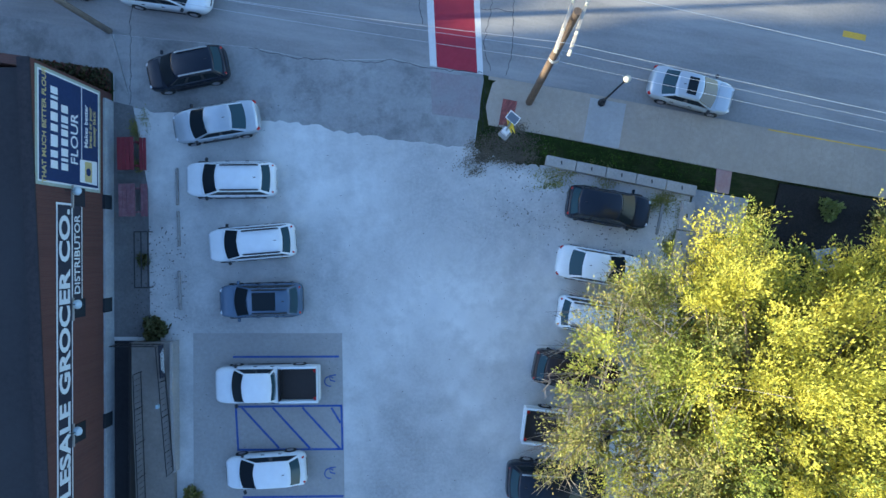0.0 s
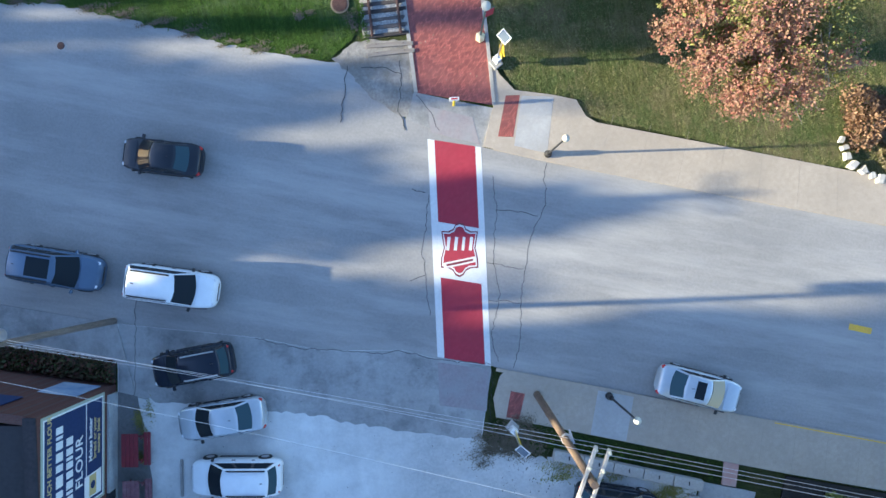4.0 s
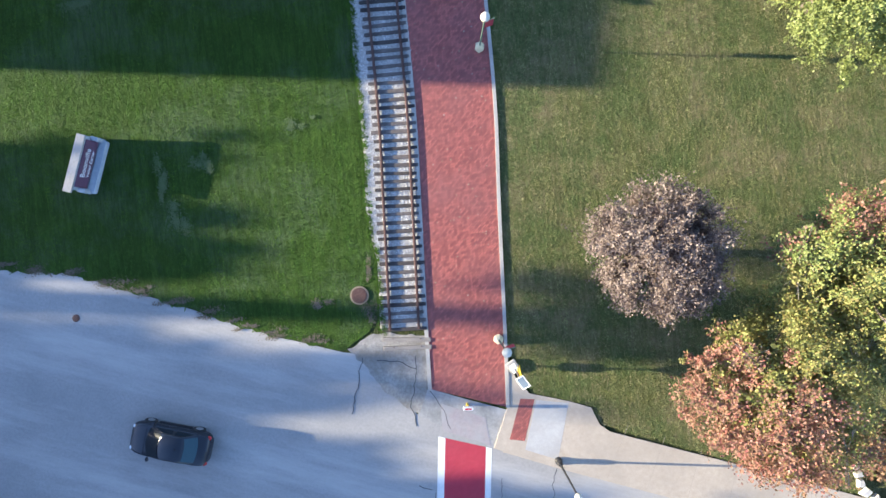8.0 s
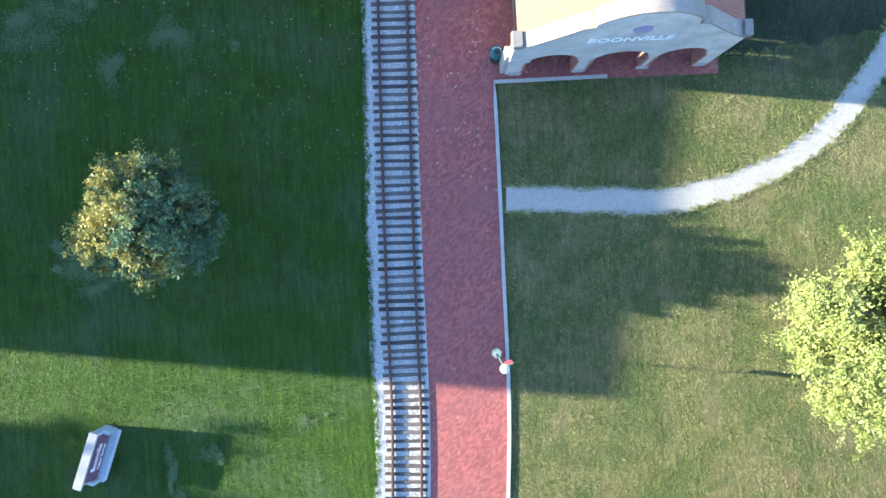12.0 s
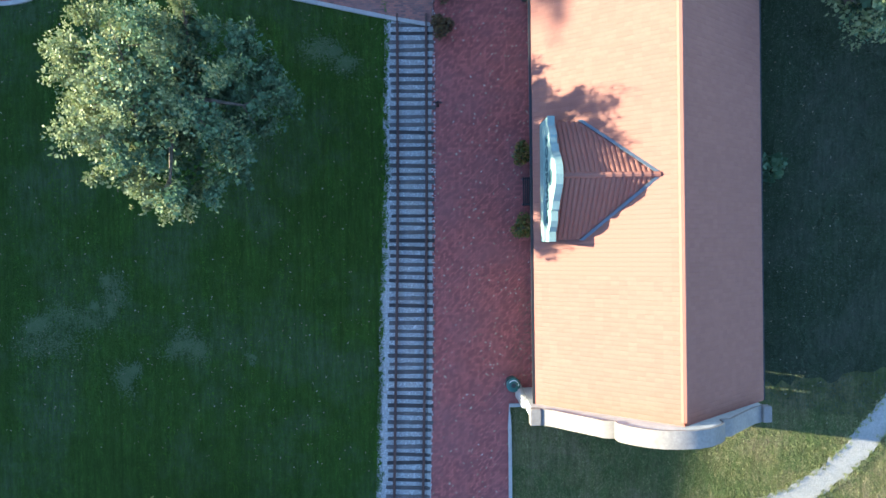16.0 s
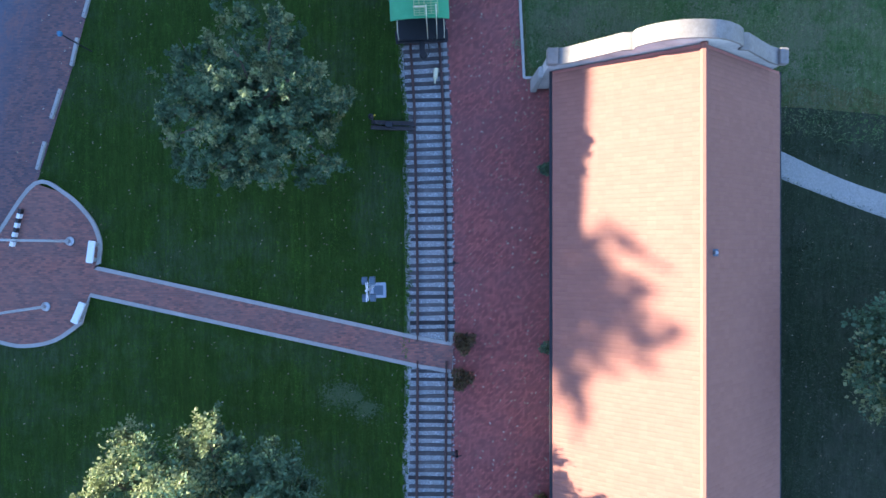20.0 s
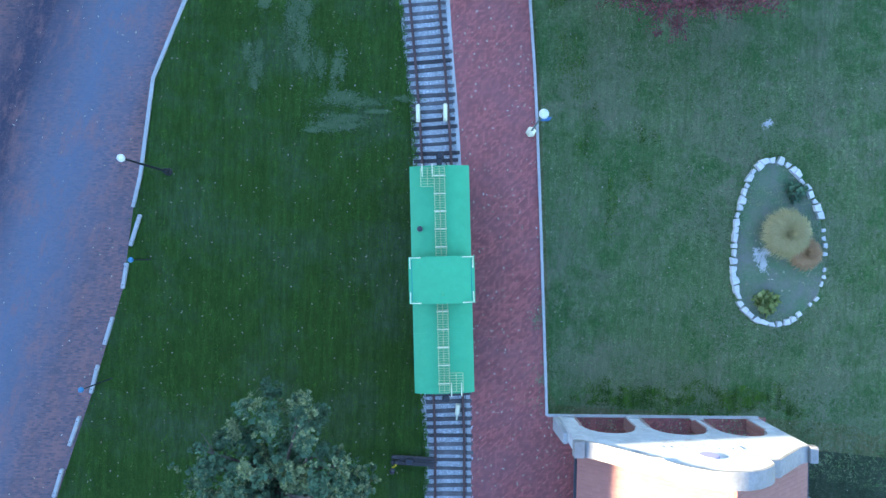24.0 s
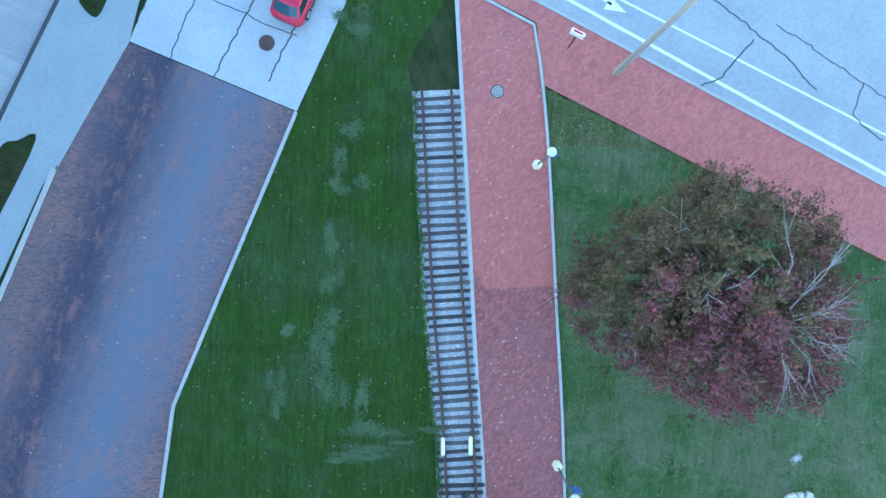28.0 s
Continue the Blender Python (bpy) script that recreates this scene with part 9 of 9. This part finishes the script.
worn_spots("worn_grass", [(-22.0, 104.7, 1.67, 0.36), (-21.2, 103.8, 1.8, 0.3), (-26.4, 116.5, 0.42, 0.42), (-25.1, 117.1, 0.3, 0.36), (-26.5, 117.6, 0.3, 0.9), (-26.3, 119.3, 0.5, 0.6), (-25.5, 109.0, 0.7, 1.1), (-27.3, 108.9, 0.4, 0.4), (-25.6, 111.6, 0.4, 0.7), (-26.1, 114.1, 0.5, 0.7), (-26.8, 124.8, 0.8, 0.7), (-22.3, 103.0, 1.2, 0.3), (-23.0, 106.5, 0.3, 1.2), (-27.2, 105.3, 0.4, 0.9), (-24.9, 106.9, 0.6, 1.2)], L_STRAW, "pale flattened grass in worn spots of the lawn", 231, 0.05, 2600)
worn_spots("worn_grass", [(-23.0, 43.4, 0.9, 0.6), (-21.9, 42.6, 0.7, 0.45), (-24.2, 44.4, 0.5, 0.5), (-16.8, 33.2, 0.35, 0.9), (-15.9, 31.6, 0.5, 0.7), (-14.6, 34.7, 0.4, 0.5), (-10.2, 36.9, 0.4, 0.3), (-22.3, 54.1, 0.6, 0.9), (-24.2, 58.1, 0.8, 0.8), (-20.0, 56.1, 0.9, 0.8), (-27.4, 55.8, 1.5, 0.9), (-16.2, 56.0, 0.24, 0.24), (-14.6, 72.0, 1.2, 0.8)], L_STRAW, "pale flattened grass in worn spots of the lawn", 232, 0.05, 2600)
rnd = random.Random(77)
worn_spots("worn_grass", [(rnd.uniform(-9, 9) - (y - 92) * 0.15, y, rnd.uniform(0.3, 1.3), rnd.uniform(0.3, 1.5)) for y in [rnd.uniform(92, 112) for _ in range(120)]], leaf_material("thin_dry_grass", [(0.15, 0.18, 0.085), (0.2, 0.21, 0.12), (0.12, 0.17, 0.06)], (0.14, 0.17, 0.08)), "thin dry grass in patches beyond the station", 234, 0.04, 380)
worn_spots("weeds", [(12.3, 1.2, 0.5, 1.6), (11.9, -0.8, 0.6, 1.4), (11.4, -2.6, 0.9, 1.0), (10.9, 2.2, 1.3, 0.5), (6.2, 3.9, 1.4, 0.4), (8.4, 3.5, 1.2, 0.35), (-16.6, 6.3, 0.4, 0.9), (-16.4, 4.5, 0.3, 0.7)], L_OLIVE, "low weeds along the edges of the parking lot", 235, 0.03)
L_SOIL = leaf_material("bare_soil_crumbs", [(0.14, 0.115, 0.08), (0.2, 0.17, 0.12), (0.1, 0.085, 0.06)], (0.1, 0.085, 0.06))
worn_spots("bare_ground", [(x, y + 0.15, 0.7, 0.22) for x, y, _ in along([(-27, 28.3), (-21.6, 28.3), (-16.2, 27.2), (-10.4, 25.85), (-6.8, 25.3)], 1.9)] + [(-5.5, 27.3, 0.3, 0.4), (-5.75, 29.6, 0.2, 0.5), (-8.0, 27.6, 0.5, 0.3)], L_SOIL, "bare brown earth along the edge of the lawn", 236, 0.045)
worn_spots("bare_ground", [(2.5, 5.3, 1.5, 0.8), (3.6, 4.6, 1.4, 0.5), (2.0, 5.2, 0.7, 0.6), (2.9, 5.8, 1.0, 0.5), (2.3, 5.0, 1.2, 0.5)], L_SOIL, "bare brown earth at the end of the grass strip", 233, 0.1)
L_GRASSDRY = leaf_material("dry_grass_tips", [(0.18, 0.24, 0.062), (0.3, 0.33, 0.115), (0.42, 0.385, 0.21), (0.15, 0.22, 0.056)], (0.2, 0.195, 0.078), (0.46, 0.35, 0.225), 0.42, 0.9, 0.35, (0.14, 0.21, 0.06))
worn_spots("grass_tufts", [(x, y, 0.22, 0.12) for line in (pl, pr) for x, y, _ in along(line, 0.5)], L_GRASSDRY, "grass tufts creeping over the edges of the gravel path", 237, 0.04, 500)
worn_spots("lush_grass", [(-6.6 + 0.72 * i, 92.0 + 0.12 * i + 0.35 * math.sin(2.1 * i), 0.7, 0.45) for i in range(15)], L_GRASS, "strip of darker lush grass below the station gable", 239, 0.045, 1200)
worn_spots("lush_grass", [(-10.7, 107.6, 0.8, 1.1), (-11.3, 109.4, 0.6, 1.0), (-9.6, 104.6, 0.5, 1.3), (-6.6, 105.7, 0.6, 0.5), (-7.6, 101.4, 0.4, 1.6), (-5.9, 103.2, 0.5, 0.7), (-12.4, 112.2, 0.5, 1.0)], L_GRASS, "darker lush patches in the patchy lawn", 244, 0.035, 420)
worn_spots("grass_tufts", [(x, y, 0.16, 0.3) for x, y, _ in along(bl, 0.4)], L_GRASS, "grass tufts creeping into the crushed stone", 238, 0.05, 1100)
blades("grass_blades", LAWN_W, (-33, -3, 25, 127), 370000, 0.04, L_GRASS, "short green mown grass blades", 201, 0.034, 1.5)
blades("grass_blades", LAWN_E, (-18, 26, 17, 58), 380000, 0.035, L_GRASSDRY, "short dry and green grass blades in the sun", 202, 0.04, 1.3)
L_GRASSMIX = leaf_material("patchy_grass_blades", [(0.16, 0.27, 0.085), (0.23, 0.33, 0.125), (0.31, 0.36, 0.18), (0.16, 0.28, 0.085)], (0.16, 0.21, 0.09), (0.42, 0.34, 0.26), 0.46, 0.9, 0.25, (0.085, 0.24, 0.045))
blades("grass_blades", LAWN_E, (-18, 14, 90, 124), 190000, 0.035, L_GRASSMIX, "patchy green and pale grass blades beyond the station", 203, 0.09)
# these blades are darkened too, for the shade behind the station
L_GRASSSHADE = leaf_material("shaded_grass_blades", [(0.07, 0.115, 0.055), (0.1, 0.15, 0.07), (0.15, 0.165, 0.1), (0.075, 0.125, 0.058)], (0.07, 0.105, 0.055), (0.2, 0.19, 0.145), 0.45, 0.2)
blades("grass_blades", LAWN_E, (-3, 26, 58, 90), 120000, 0.035, L_GRASSSHADE, "dense green grass blades behind the station, darkened for its shade", 205, 0.11)
blades("grass_blades", [(2.2, 6.38), (14.28, 4.06), (14.2, 3.1), (5.0, 4.85), (3.3, 4.55), (1.65, 5.15)], (1, 15, 3, 7), 9000, 0.10, L_GRASS, "short dark grass blades on the strip", 204, 0.09)


def litter(name, poly, box, n, z, material, label, seed, size, category="leaves", keep_out=()):
    rng = np.random.default_rng(seed)
    x, y = scatter(poly, n, rng, box)
    for k in keep_out:
        ok = ~inside(k, x, y)
        x, y = x[ok], y[ok]
    m = len(x)
    a = rng.uniform(0, 6.283, m)
    s = size * rng.uniform(0.5, 1.4, m)
    q = []
    for dx, dy, dz in ((-1, 0, 0.0), (0, -0.5, 0.012), (1, 0, 0.004), (0, 0.5, 0.014)):
        q.append(np.stack([x + s * (dx * np.cos(a) - dy * np.sin(a)), y + s * (dx * np.sin(a) + dy * np.cos(a)), np.full(m, z + dz)], 1))
    ob = loose_quads(name, np.stack(q, 1), material, None)
    return tagged(ob, label, category, "", "stuff")


L_FALLEN = leaf_material("fallen_leaf", [(0.3, 0.24, 0.14), (0.42, 0.37, 0.26), (0.24, 0.17, 0.09), (0.46, 0.42, 0.34)], (0.24, 0.19, 0.11))
litter("fallen_leaves", trail_poly, (-23, 3, 50, 128), 6500, 0.068, L_FALLEN, "pale fallen leaves on the brick trail", 211, 0.062)
litter("fallen_leaves", trail_poly, (-10, 3, 23, 50), 500, 0.064, L_FALLEN, "few pale fallen leaves on the brick trail", 218, 0.045)
litter("fallen_leaves", LAWN_W, (-33, -3, 50, 127), 3200, 0.11, L_FALLEN, "pale fallen leaves on the shaded lawn", 212, 0.05)
litter("fallen_leaves", LAWN_E, (-18, 14, 57, 124), 2600, 0.11, L_FALLEN, "pale fallen leaves round the station", 213, 0.05)
litter("fallen_leaves", DRIVE, (-45, -29, 66, 122), 600, 0.054, L_FALLEN, "pale fallen leaves on the brick drive", 214, 0.05)
M_STONES = surface("loose_stones", (0.03, 0.03, 0.03), (0.10, 0.095, 0.09), 8, 1.0)
litter("lot_debris", [(1.5, 4.6), (5.0, 3.9), (11.8, 2.4), (11.2, -4), (4.5, 0.5), (2.5, 1.5)], (1, 12.5, -4, 5), 900, 0.02, M_STONES, "dark grit and dead leaves on the gravel", 215, 0.045, "grit")
litter("lot_debris", [(-16.9, 1.0), (-14.0, 1.0), (-13.8, -5.0), (-16.9, -5.0)], (-17, -13.5, -5, 1), 260, 0.03, M_STONES, "dark grit along the warehouse", 216, 0.05, "grit")
litter("lot_debris", LOT, (-17, 12, -16, 9), 420, 0.024, M_STONES, "scattered dark grit on the parking lot", 217, 0.03, "grit")

# crushed stones of the ballast
rng = np.random.default_rng(221)
bx, by = scatter(list(bl) + list(br)[::-1], 250000, rng, (-24.5, -1.5, 25, 123))
m = len(bx)
s = rng.uniform(0.03, 0.06, m)
a = rng.uniform(0, 6.283, m)
tri = []
for k in range(3):
    tri.append(np.stack([bx + s * np.cos(a + 2.09 * k), by + s * np.sin(a + 2.09 * k), 0.045 + rng.uniform(0.0, 0.045, m)], 1))
L_BALLAST = leaf_material("ballast_chips", [(0.30, 0.30, 0.31), (0.55, 0.55, 0.55), (0.74, 0.73, 0.71), (0.42, 0.41, 0.40)], (0.42, 0.41, 0.40))
tagged(tri_mesh("ballast_chips", np.stack(tri, 1), L_BALLAST), "loose pale crushed stones between the ties", "gravel", "", "stuff")
